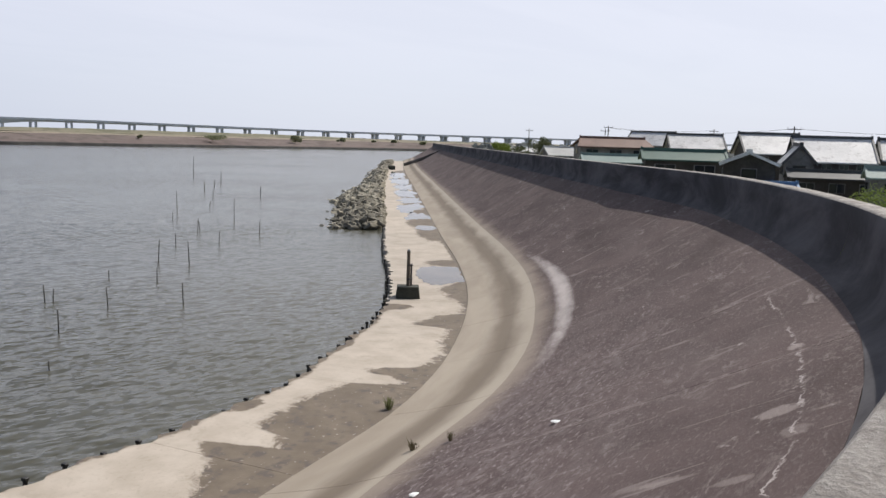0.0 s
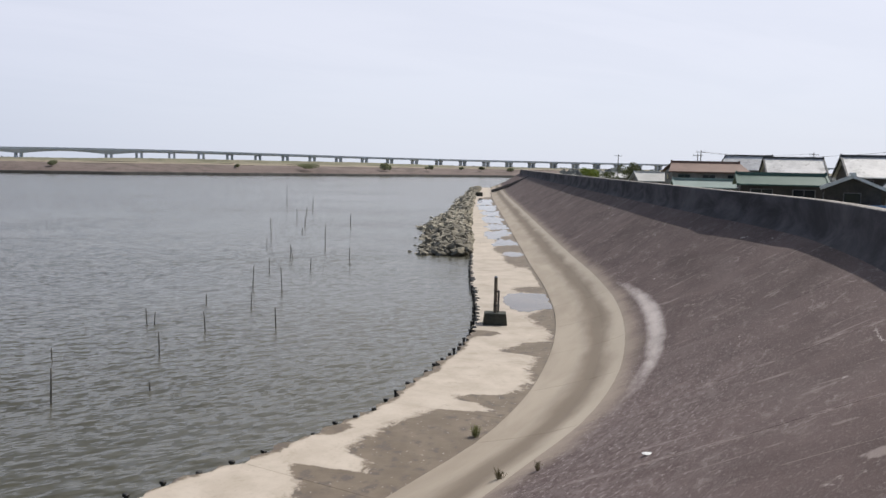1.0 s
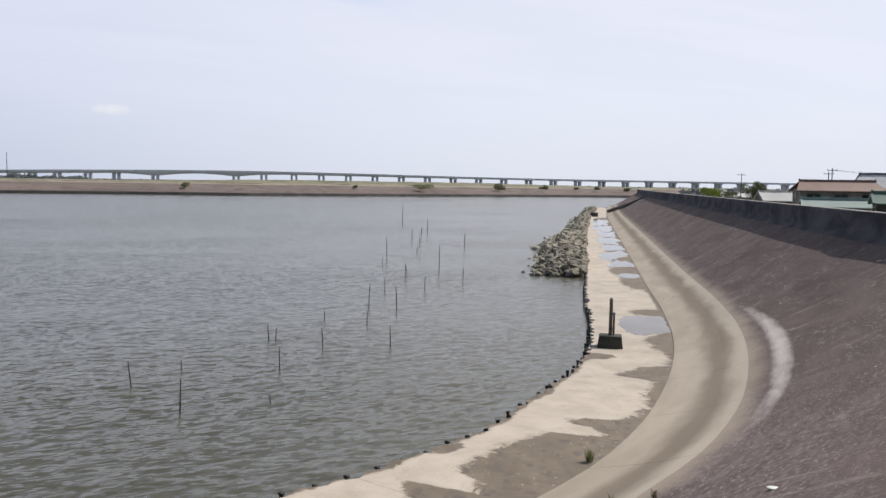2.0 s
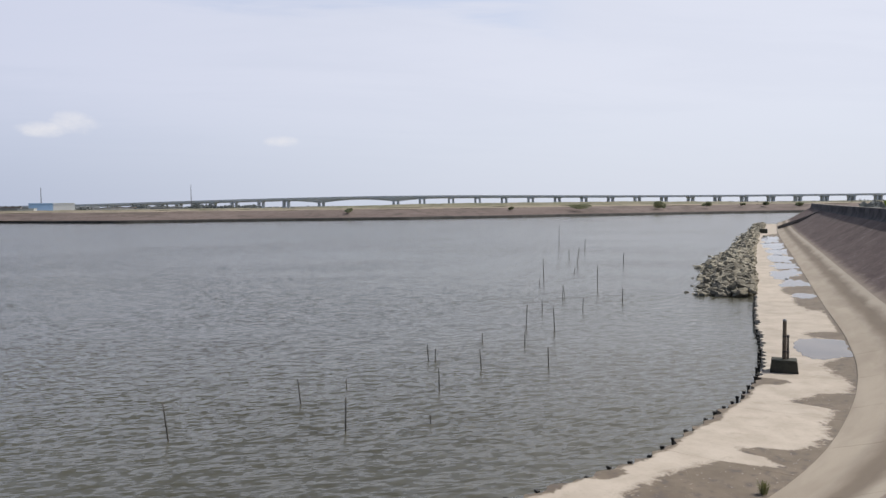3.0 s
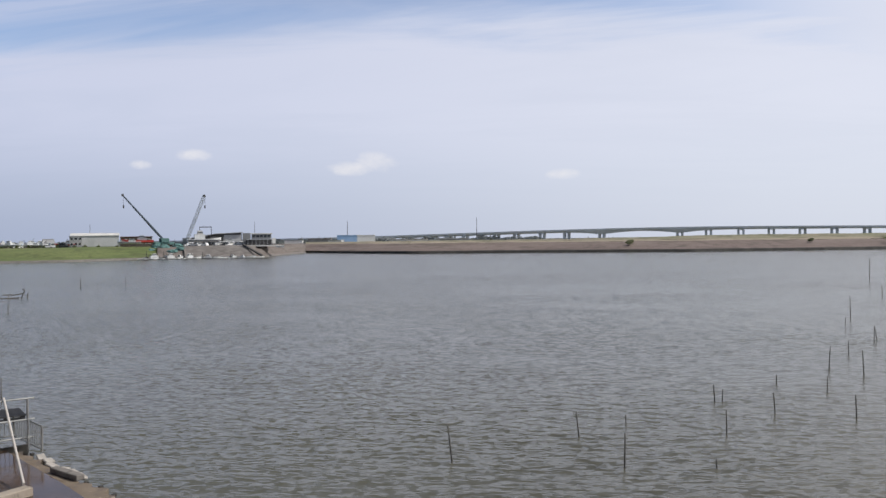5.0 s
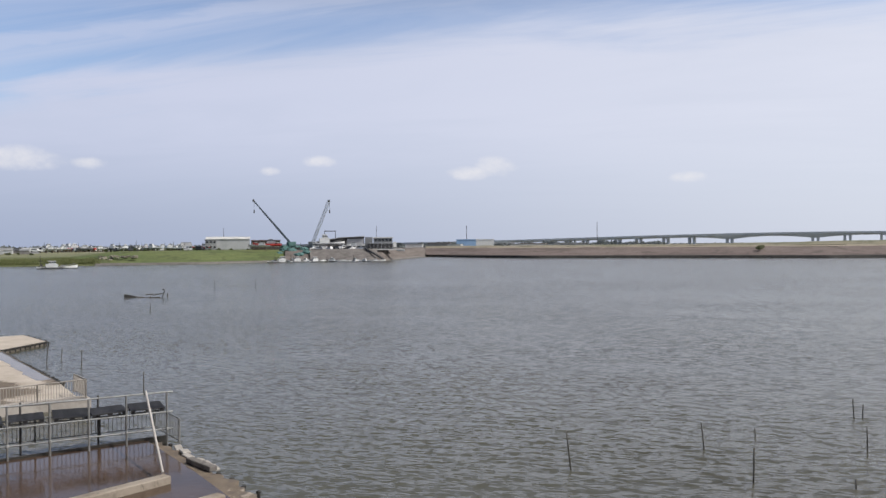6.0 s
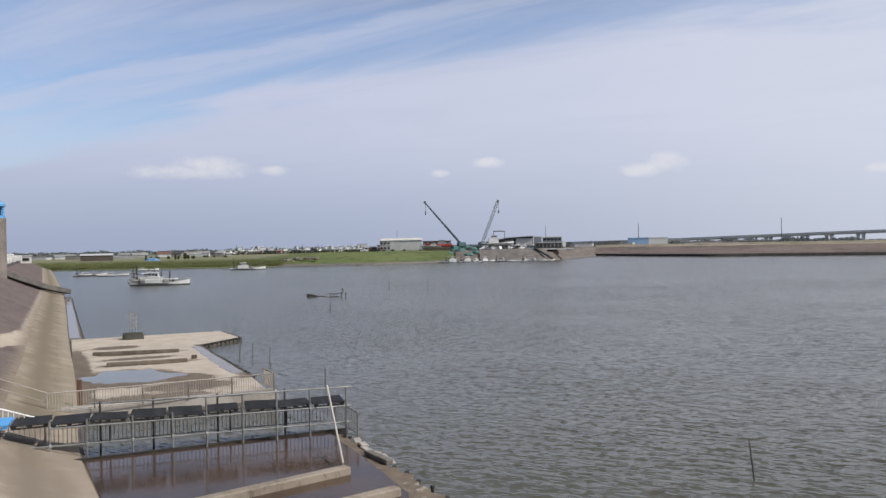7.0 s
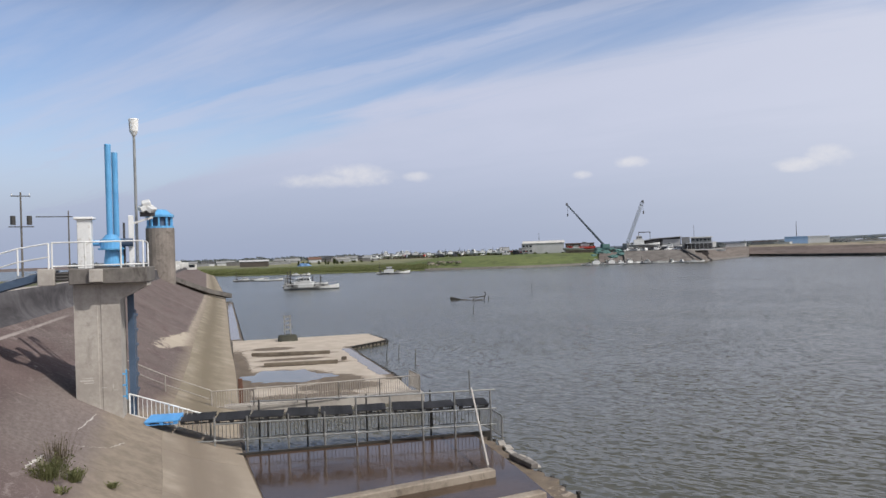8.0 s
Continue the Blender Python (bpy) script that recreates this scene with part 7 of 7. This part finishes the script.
bank_strip(SHORE, [(0.3, 0.3), (1.5, 1.0), (15.5, 4.95), (18.5, 5.25)], "yard_revetment", M_RIPRAP, "grey stone pitching below the boat yard", 0.1, 0.0, 57.9, 62.6)
bm = bmesh.new()
beam(bm, polar(58.75, 364, 5.5), polar(57.5, 346, 0.9), 0.7, 0.6)
tagged(part("slip_rail", bm, M_STEEL_DARK), "dark rail that runs down the pitching to the water", "rail", kind="structure")


def crane(base, tip, material, lattice, label):
    t = thing("mobile_crane", Matrix.Translation(base), label, "crane")
    v = Vector(tip) - Vector(base)
    part("carrier", box(bmesh.new(), (0, 0, 1.2), (3.0, 8.5, 1.2), math.degrees(math.atan2(v.y, v.x)) - 90, 0.1), M_NET if not lattice else M_GREY, t)
    part("cab", box(bmesh.new(), (0.5, 0, 2.6), (2.8, 3.6, 2.0), math.degrees(math.atan2(v.y, v.x)) - 90, 0.15), M_NET if not lattice else M_GREY, t)
    for i in range(-2, 3):
        u = v.cross(Vector((0, 0, 1))).normalized()
        h = Vector((v.x, v.y, 0)).normalized()
        part("wheel", tube(bmesh.new(), h * i * 1.7 - u * 1.5 + Vector((0, 0, 0.6)), h * i * 1.7 + u * 1.5 + Vector((0, 0, 0.6)), 0.6, 0.6, 10), M_PILE, t)
    a = Vector((0, 0, 2.8))
    if lattice:
        side = v.cross(Vector((0, 0, 1))).normalized()
        norm = side.cross(v).normalized()
        n = 16
        chord = [[a.lerp(v, i / n) + side * q + norm * w for i in range(n + 1)] for q, w in ((-0.5, -0.5), (0.5, -0.5), (0.5, 0.5), (-0.5, 0.5))]
        boom = part("boom", bmesh.new(), material, t)
        for c in chord:
            part("chord", tube(bmesh.new(), c[0], c[-1], 0.11, 0.08, 5), material, boom)
        bm = bmesh.new()
        for q in range(4):
            for i in range(n):
                tube(bm, chord[q][i], chord[(q + 1) % 4][i + 1], 0.05, 0.05, 4)
        part("lacing", bm, material, boom)
    else:
        boom = part("boom", tube(bmesh.new(), a, a.lerp(v, 0.45), 0.55, 0.50, 6), material, t)
        part("boom_section", tube(bmesh.new(), a.lerp(v, 0.42), a.lerp(v, 0.75), 0.44, 0.40, 6), material, boom)
        part("boom_section", tube(bmesh.new(), a.lerp(v, 0.72), v, 0.34, 0.30, 6), material, boom)
    part("boom_head", box(bmesh.new(), v, (0.7, 0.7, 1.1), 0), M_STEEL_DARK, t)
    off = Vector((-0.2, 0.4, 0))
    part("hoist_rope", tube(bmesh.new(), v + off, v + off - Vector((0, 0, 4.2)), 0.05, 0.05, 4), M_STEEL_DARK, t)
    part("hook_block", box(bmesh.new(), v + off - Vector((0, 0, 4.9)), (0.5, 0.5, 1.4), 0, 0.1), M_STEEL_DARK, t)
    return t


crane(polar(63.9, 378, YARD), polar(66.4, 372, 27.2), M_CRANE_GREEN, False, "mobile crane with a dark green telescopic boom")
crane(polar(62.4, 380, YARD), polar(61.25, 376, 27.3), M_CRANE_GREY, True, "crane with a pale grey lattice boom")


def building(m, sx, sy, h, wall_m, roof_m, label, windows=(4, 1), category="building", flat=True):
    """A plain building with a parapet or low gable and windows on its long faces."""
    t = thing("building", m, label, category)
    part("wall", box(bmesh.new(), (0, 0, h / 2), (sx, sy, h), 0), wall_m, t)
    if flat:
        part("roof", box(bmesh.new(), (0, 0, h + 0.15), (sx + 0.5, sy + 0.5, 0.3), 0), roof_m, t)
    else:
        bm = bmesh.new()
        loft(bm, [[(x, -sy / 2 - 0.4, h), (x, -sy * 0.25, h + sx * 0.045), (x, 0, h + sx * 0.06), (x, sy * 0.25, h + sx * 0.045), (x, sy / 2 + 0.4, h)] for x in (-sx / 2 - 0.3, sx / 2 + 0.3)], close=True)
        part("roof", bm, roof_m, t)
    cols, rows_ = windows
    for j in range(rows_):
        for i in range(cols):
            x = -sx / 2 + sx * (i + 0.5) / cols
            z = h * (j + 0.55) / rows_
            win = part("window", box(bmesh.new(), (x, -sy / 2 - 0.03, z), (sx / cols * 0.7, 0.10, h / rows_ * 0.5), 0), M_WALL_WHITE, t)
            part("pane", box(bmesh.new(), (x, -sy / 2 - 0.07, z), (sx / cols * 0.62, 0.08, h / rows_ * 0.42), 0), M_GLASS, win)
    return t


def at_polar(az, d, z, turn=0.0):
    return Matrix.Translation(polar(az, d, z)) @ Matrix.Rotation(radians(az + turn), 4, "Z")


def heap(m, sx, sy, sz, material, label, category, seed):
    """A lumpy heap, such as a pile of netting."""
    bm = bmesh.new()
    bmesh.ops.create_icosphere(bm, subdivisions=4, radius=1.0)
    for v in bm.verts:
        k_ = 1 + 0.35 * noise.noise(v.co * 1.6 + Vector((seed, 0, 0))) + 0.15 * noise.noise(v.co * 5 + Vector((seed, 3, 0)))
        v.co = Vector((v.co.x * sx * k_, v.co.y * sy * k_, max(-0.1, v.co.z * k_) * sz))
    ob = part("heap", bm, material)
    ob.name = "netting"
    ob.matrix_world = m
    return tagged(ob, label, category)


def car(m, length, tall, paint, label):
    """A parked vehicle with body, cabin, glass band and four wheels."""
    t = thing("car", m, label, "car", "vehicles parked in the yard")
    l2 = length / 2
    bm = bmesh.new()
    loft(bm, [[(-l2, y, 0.35), (-l2, y, 0.85), (-l2 * 0.6, y, 0.95), (l2 * 0.45, y, 0.95), (l2, y, 0.75), (l2, y, 0.35)] for y in (-0.8, 0.8)], close=True)
    part("body", bm, paint, t)
    bm = bmesh.new()
    loft(bm, [[(-l2 * 0.95, y, 0.93), (-l2 * 0.8, y * 0.85, tall), (l2 * 0.15, y * 0.85, tall), (l2 * 0.5, y, 0.93)] for y in (-0.76, 0.76)], close=True)
    part("cabin", bm, paint, t)
    for q in (-1, 1):
        part("side_glass", box(bmesh.new(), (-l2 * 0.25, q * 0.73, (0.95 + tall) / 2 + 0.03), (length * 0.42, 0.10, (tall - 0.95) * 0.55), 0), M_GLASS, t)
        for x in (-0.6, 0.6):
            part("wheel", tube(bmesh.new(), (x * l2, q * 0.62, 0.32), (x * l2, q * 0.84, 0.32), 0.32, 0.32, 10), M_PILE, t)
    return t


# waterside office: dark glazed ground floor, grey storey, stair block
t = thing("waterside_office", at_polar(57.75, 374, YARD - 0.4), "two-storey waterside office: dark glazed ground floor, grey upper storey", "building")
part("ground_floor", box(bmesh.new(), (0.6, 0, 1.45), (11.5, 7.5, 2.9), 0), M_STEEL_DARK, t)
part("stair_block", box(bmesh.new(), (-4.9, 0.5, 2.9), (3.4, 7.0, 5.8), 0), M_GREY, t)
part("balcony", box(bmesh.new(), (0.9, -3.2, 3.05), (11.2, 3.2, 0.25), 0), M_SHED, t)
up_ = part("upper_floor", box(bmesh.new(), (1.6, 0.6, 4.3), (8.6, 6.0, 2.2), 0), M_GREY, t)
part("roof", box(bmesh.new(), (1.6, 0.4, 5.55), (9.6, 6.8, 0.4), 0), M_WALL_WHITE, t)
for i in range(5):
    part("pane", box(bmesh.new(), (-1.7 + i * 1.65, -2.42, 4.4), (1.3, 0.08, 1.1), 0), M_GLASS, up_)
for i in range(7):
    part("post", box(bmesh.new(), (-4.2 + i * 1.7, -4.4, 1.5), (0.14, 0.14, 3.0), 0), M_SHED, t)
    part("balcony_bar", box(bmesh.new(), (-4.2 + i * 1.7, -4.7, 3.6), (0.08, 0.08, 0.9), 0), M_GALV, t)
part("balcony_rail", box(bmesh.new(), (0.9, -4.7, 4.05), (11.0, 0.08, 0.08), 0), M_GALV, t)
part("terrace", box(bmesh.new(), (3.4, -6.6, 0.15), (14.0, 4.0, 0.45), 0), M_WALL_WHITE, t)
part("terrace_step", box(bmesh.new(), (9.6, -5.6, -0.2), (3.4, 5.0, 0.9), 0), M_SHED, t)
part("end_panel", box(bmesh.new(), (7.0, -3.9, 2.3), (1.5, 0.25, 2.4), 0), M_WALL_WHITE, t)

# open boat hall
t = thing("boat_hall", at_polar(60.65, 396, YARD), "dark open boat hall with a pale edged sloping roof", "building")
bm = bmesh.new()
loft(bm, [[(-12.8, y, 0), (12.6, y, 0), (12.6, y, 5.9), (0.6, y, 5.3), (-12.8, y, 3.0)] for y in (5.0, -0.5)], close=True)
part("wall", bm, M_STEEL_DARK, t)
bm = bmesh.new()
loft(bm, [[(-13.3, y, 3.02), (0.6, y, 5.34), (13.1, y, 5.94), (13.1, y, 6.2), (0.6, y, 5.62), (-13.3, y, 3.25)] for y in (5.4, -1.6)], close=True)
part("roof", bm, M_SHED, t)
part("white_wall", box(bmesh.new(), (8.4, -0.62, 2.6), (7.8, 0.2, 4.6), 0), M_SHED, t)
part("doorway", box(bmesh.new(), (2.2, -0.64, 2.4), (3.4, 0.2, 4.2), 0), M_PILE, t)
for x in (-11.5, -8.0, -4.5, -1.0, 4.2):
    part("post", box(bmesh.new(), (x, -1.2, 2.0), (0.3, 0.3, 4.0), 0), M_GREY, t)

building(at_polar(68.1, 396, YARD + 0.2), 19.5, 12.0, 4.9, M_SHED, M_WALL_WHITE, "pale grey boat shed with a curved white roof", (0, 0), flat=False)
building(at_polar(69.25, 389, YARD + 0.2), 5.0, 5.0, 4.6, M_GREY, M_SHED, "grey annexe with dark openings beside the pale shed", (3, 2))
building(at_polar(65.6, 398, YARD), 13.5, 5.0, 4.3, M_BOARD, M_ROOF_BROWN, "low dark workshop with a brown roof behind the boats", (4, 1))
for i, (az, d, z, sx, sz) in enumerate(((63.9, 373, 4.0, 3.0, 1.7), (62.8, 370, 3.4, 2.6, 1.3), (64.35, 376, 4.6, 2.0, 1.5), (63.35, 366, 2.6, 2.2, 1.2), (63.0, 378, 5.0, 2.2, 1.1), (64.7, 370, 3.4, 1.4, 0.9))):
    heap(Matrix.Translation(polar(az, d, z)) @ Matrix.Rotation(radians(az), 4, "Z"), sx, 2.2, sz, M_NET, "heap of green fishing net on the shore", "netting", 3.0 + i * 5)
g = thing("gantry", at_polar(61.2, 392, YARD), "thin steel gantry frame over the boat hall", "gantry")
for x in (-2.6, 2.6):
    part("leg", box(bmesh.new(), (x, 0, 4.3), (0.25, 0.25, 8.6), 0), M_STEEL_DARK, g)
part("girder", box(bmesh.new(), (0, 0, 8.6), (5.5, 0.3, 0.4), 0), M_STEEL_DARK, g)
for az, d, h in ((57.95, 376, 10.6), (68.4, 402, 10.4), (42.5, 780, 22.0), (51.6, 700, 18.0)):
    tagged(part("mast", tube(bmesh.new(), polar(az, d, 3.0), polar(az, d, 5 + h), 0.14 if d < 500 else 0.35, 0.08 if d < 500 else 0.2, 6), M_STEEL_DARK), "tall thin mast standing on the shore", "mast")
boat(at_polar(65.5, 379, YARD + 2.2, 180), 13.0, "red-hulled boat standing on the yard", 0.9, M_HULL_RED, 0, M_HULL_RED, 1.1)
boat(at_polar(66.05, 373, YARD + 1.7, 175), 9.5, "white boat standing beside a red one", 0.8, None, 0, None, 2.2)
boat(at_polar(61.3, 379, YARD + 2.3, 8), 15.0, "white motor cruiser standing on the yard", 1.3, None, 0, M_WHITE, 1.5)
boat(at_polar(59.4, 381, YARD + 1.3, -6), 8.5, "white boat standing on the yard", 1.0, None, 0, M_WHITE, 1.0)
boat(at_polar(60.3, 381, YARD + 1.4, 5), 10.0, "white boat standing on the yard", 0.9, None, 0, M_WHITE, 1.0)
boat(at_polar(62.9, 384, YARD + 0.8, -20), 6.0, "white boat standing on the yard", 0.7, None, 1, None, 0.7)
rng = random.Random(33)
M_CAR_GREY = weathered("silver_car_paint", (0.30, 0.31, 0.32), (0.36, 0.37, 0.38), 1.0, 0.35, 0.0)
M_CAR_DARK = weathered("dark_car_paint", (0.03, 0.032, 0.036), (0.05, 0.05, 0.055), 1.0, 0.35, 0.0)
for i in range(11):
    paint, word = rng.choice(((M_WHITE, "white"), (M_WHITE, "white"), (M_CAR_GREY, "silver"), (M_CAR_DARK, "dark")))
    car(at_polar(58.95 + i * 0.34 + rng.uniform(-0.06, 0.06), 373.5 + rng.uniform(-1, 2), YARD - 0.25, rng.choice((0, 180)) + rng.uniform(-50, 50)), rng.uniform(3.4, 4.6), rng.uniform(1.45, 1.9), paint, word + " car parked at the edge of the yard")
for az, off, turn, size, cab_, mast_ in ((57.9, 5, 12, 7.0, 0.6, 0), (58.7, 7, -35, 6.0, 0.9, 0), (59.4, 5, 70, 7.5, 0.9, 1), (60.1, 6, 20, 6.5, 0.6, 0), (60.9, 8, -15, 8.0, 0.9, 1), (61.6, 5, 150, 7.0, 0.6, 0), (62.1, 9, 35, 9.0, 1.0, 1),
                                         (62.8, 6, -50, 7.5, 0.9, 0), (63.3, 10, 25, 10.0, 1.0, 1), (63.8, 6, 100, 8.0, 0.9, 1), (64.3, 8, 15, 10.5, 1.0, 1), (64.9, 6, -20, 7.5, 0.6, 0)):
    boat(at_polar(az, along(SHORE, az) - off, 0, turn), size, "white motor boat moored below the yard", cab_, None, mast_, M_WHITE)
for az in (58.6, 60.3):
    t = thing("pontoon", at_polar(az, along(SHORE, az) - 2.2, 0.0), "pale floating jetty below the yard", "jetty")
    part("deck", box(bmesh.new(), (0, 0, 0.45), (8.5, 1.6, 0.18), 0), M_SHED, t)
    for x in (-3.2, 0, 3.2):
        part("float", box(bmesh.new(), (x, 0, 0.12), (1.6, 1.4, 0.5), 0, 0.1), M_PILE, t)

# laid-up boats, vehicles and low houses behind the grass bank
for i in range(64):
    az = 69.6 + 10.4 * (i + rng.uniform(0, 0.9)) / 64
    d = rng.uniform(376, 402)
    kind_ = rng.random()
    if kind_ < 0.6:
        hull_, word = rng.choice(((M_WHITE, "white"), (M_WHITE, "white"), (M_WHITE, "white"), (M_SKYBLUE, "pale blue"), (M_HULL_RED, "red"), (M_GREY, "grey")))
        boat(at_polar(az, d, 6.1, rng.uniform(-50, 50) + rng.choice((0, 180))), rng.uniform(5.5, 9.5), "laid-up " + word + " boat on blocks beside the grass bank", rng.choice((0.7, 1.0, 1.2)), None, rng.choice((0, 0, 1, 2)), hull_, 0.9)
    elif kind_ < 0.94:
        paint, word = rng.choice(((M_WHITE, "white"), (M_CAR_GREY, "silver"), (M_CAR_DARK, "dark"), (M_WHITE, "white")))
        car(at_polar(az, d, 4.95, rng.uniform(-40, 40)), rng.uniform(3.4, 5.2), rng.uniform(1.4, 2.3), paint, word + " vehicle parked behind the grass bank")
    else:
        house(at_polar(az, d + 25, 4.4, rng.uniform(-25, 25)), rng.uniform(4, 8), rng.uniform(4, 6), rng.uniform(2.2, 3.0), rng.uniform(3.2, 4.3), rng.choice((M_TILE_DARK, M_GREY, M_PLASTER, M_SHED)), rng.choice((M_WALL_WHITE, M_SHED, M_SHED)),
              "low shed or house behind the grass bank", 0.3, 0)
for i in range(16):
    az = 79.5 + 12.5 * (i + rng.uniform(0, 0.9)) / 16
    d = rng.uniform(620, 820)
    if rng.random() < 0.7:
        house(at_polar(az, d, 2.4, rng.uniform(-25, 25)), rng.uniform(5, 9), rng.uniform(5, 7), rng.uniform(1.8, 2.6), rng.uniform(3.2, 4.6), rng.choice((M_TILE_DARK, M_GREY, M_PLASTER)), rng.choice((M_PLASTER, M_GREY)),
              "distant low house behind the field", 0.4, 0)
    else:
        building(at_polar(az, d, 2.4, rng.uniform(-20, 20)), rng.uniform(8, 16), 8, rng.uniform(1.8, 2.8), rng.choice((M_PLASTER, M_GREY)), rng.choice((M_SHED, M_GREY)), "distant low commercial building", (0, 0))
for az, d, l, e, r_, roof_, wall_ in ((80.3, 700, 10, 2.8, 4.3, M_SHED, M_PLASTER), (80.9, 730, 14, 2.6, 4.0, M_TILE_DARK, M_PLASTER), (81.6, 690, 9, 2.8, 4.3, M_GREY, M_SHED), (82.4, 720, 15, 2.4, 3.8, M_PLASTER, M_SHED), (83.3, 690, 8, 3.0, 4.6, M_TILE_DARK, M_PLASTER),
                                      (84.2, 680, 10, 2.8, 4.2, M_ROOF_BROWN, M_SHED), (85.7, 740, 13, 2.2, 3.6, M_GREY, M_GREY), (86.6, 760, 9, 2.4, 3.8, M_GREY, M_PLASTER), (90.2, 700, 15, 2.2, 3.5, M_GREY, M_SHED), (91.4, 690, 10, 2.2, 3.5, M_TILE_DARK, M_SHED)):
    house(at_polar(az, d, 2.3, rng.uniform(-20, 20)), l, 6.0, e, r_, roof_, wall_, "distant house among fields behind the reed bed", 0.4, 0)
building(at_polar(88.3, 520, 1.8), 17.5, 9, 3.6, M_BOARD, M_SHED, "long dark low hall with a pale roof behind the reed bed", (0, 0), flat=False)
building(at_polar(86.9, 600, 2.2), 22, 6, 1.9, M_GREY, M_SHED, "long pale low shed behind the reed bed", (0, 0))
heap(at_polar(84.9, 455, 2.2), 3.4, 2.0, 1.6, M_TARP, "heap under a blue tarpaulin at the field edge", "tarpaulin", 2.0).name = "tarpaulin"
building(at_polar(92.4, 240, 4.6), 2.6, 2.2, 1.8, M_WALL_WHITE, M_SHED, "small white hut on the crown of the sea wall", (1, 1))
for i in range(12):
    az = 66.8 + i * 0.8 + rng.uniform(0, 0.4)
    bush(polar(az, rng.uniform(368, 376), 4.9), rng.uniform(0.7, 1.4), rng.uniform(0.5, 1.0), 120, 0.28, M_LEAF_DULL, "small dark shrub on the grass bank", 300 + i)
for i, (az, d, rx, rz) in enumerate(((85.3, 505, 0.8, 1.7), (85.0, 520, 1.4, 1.1), (84.6, 560, 2.2, 1.0), (83.9, 540, 1.2, 1.3), (83.45, 500, 0.7, 2.2), (83.25, 515, 1.0, 1.4), (82.85, 500, 1.3, 2.3), (82.65, 505, 1.7, 1.9), (82.3, 520, 1.9, 1.2),
                                       (81.5, 580, 2.4, 1.0), (80.9, 600, 1.6, 1.2), (80.2, 560, 2.2, 0.8))):
    bush(polar(az, d, 2.1), rx, rz, 320, 0.42, M_LEAF_DULL, "slim dark tree behind the reed bed", 330 + i)
# reeds along the low western shore
def reed_belt(az0, az1, count, seed):
    r = random.Random(seed)
    verts, faces = [], []
    for _ in range(count):
        az = r.uniform(az0, az1)
        back = 2.5 + 26 * r.random() ** 1.6
        p = polar(az, along(SHORE, az) + back, 0.5 if back < 5 else 1.5)
        h = r.uniform(0.8, 1.9) * (0.7 + 0.5 * noise.noise(Vector((az * 1.4, back * 0.1, 0.0))))
        side = polar(az + 90, r.uniform(0.08, 0.22))
        tip = p + Vector((r.gauss(0, 0.25), r.gauss(0, 0.25), h))
        n = len(verts)
        verts += [tuple(p - side), tuple(p + side), tuple(tip)]
        faces.append((n, n + 1, n + 2))
    me = bpy.data.meshes.new("reeds")
    me.from_pydata(verts, [], faces)
    me.materials.append(M_REED_BLADE)
    tagged(new("reeds", me), "olive green reeds along the low shore", "reeds", kind="stuff")


M_REED_BLADE = leaf_material("reed_blades", (0.140, 0.165, 0.065), (0.235, 0.245, 0.115))
reed_belt(76.2, 92.0, 15000, 8)

# stones and bare earth at the end of the grass bank
for i in range(46):
    az = 74.0 + rng.uniform(0, 2.3)
    k_ = rng.uniform(0.6, 1.5)
    ob = new("boulder", rng.choice(STONES))
    ob.matrix_world = Matrix.Translation(polar(az, along(SHORE, az) + rng.uniform(8, 22), rng.uniform(2.0, 3.4))) @ Matrix.Diagonal((k_ * 1.6, k_ * 1.6, k_ * 0.8, 1))
    tagged(ob, "brown-grey boulder on the grass bank", "boulder", "boulders on the bank")
building(at_polar(51.6, 640, 3.0), 16, 10, 7.4, M_SKYBLUE, M_SKYBLUE, "far blue warehouse behind the bank", (0, 0))
building(at_polar(50.3, 640, 3.0), 14, 10, 7.4, M_WHITE, M_WHITE, "far white warehouse behind the bank", (0, 0))
for az, d, w, h in ((47.0, 640, 22, 4.4), (49.0, 690, 18, 5.6), (44.3, 640, 26, 4.6), (53.5, 600, 16, 5.4), (55.3, 560, 12, 4.6), (41.0, 660, 20, 4.2), (45.6, 600, 9, 3.8), (52.4, 560, 9, 4.4), (48.1, 610, 11, 4.2)):
    building(at_polar(az, d, 2.4, rng.uniform(-10, 10)), w, 10, h, rng.choice((M_SHED, M_GREY, M_WALL_WHITE)), rng.choice((M_GREY, M_SHED, M_ROOF_BROWN)), "far low pale warehouse behind the bank", (0, 0))
for x, y, s_ in ((-150, -11.5, 1.4), (-154, -13.2, 1.0), (-158, -12.5, 1.8), (-166, -11.4, 0.9), (-170, -12.6, 1.6), (-181, -11.8, 1.1), (-190, -13.0, 1.7), (-203, -12.2, 1.3), (-218, -13.4, 1.9), (-236, -12.6, 1.5)):
    bm = box(bmesh.new(), (x, y, 5.2 + s_ / 2), (2.4, 3.4, s_), 0, 0.15)
    tagged(part("equipment_box", bm, M_WALL_WHITE), "white equipment box on the crown of the wall", "box")
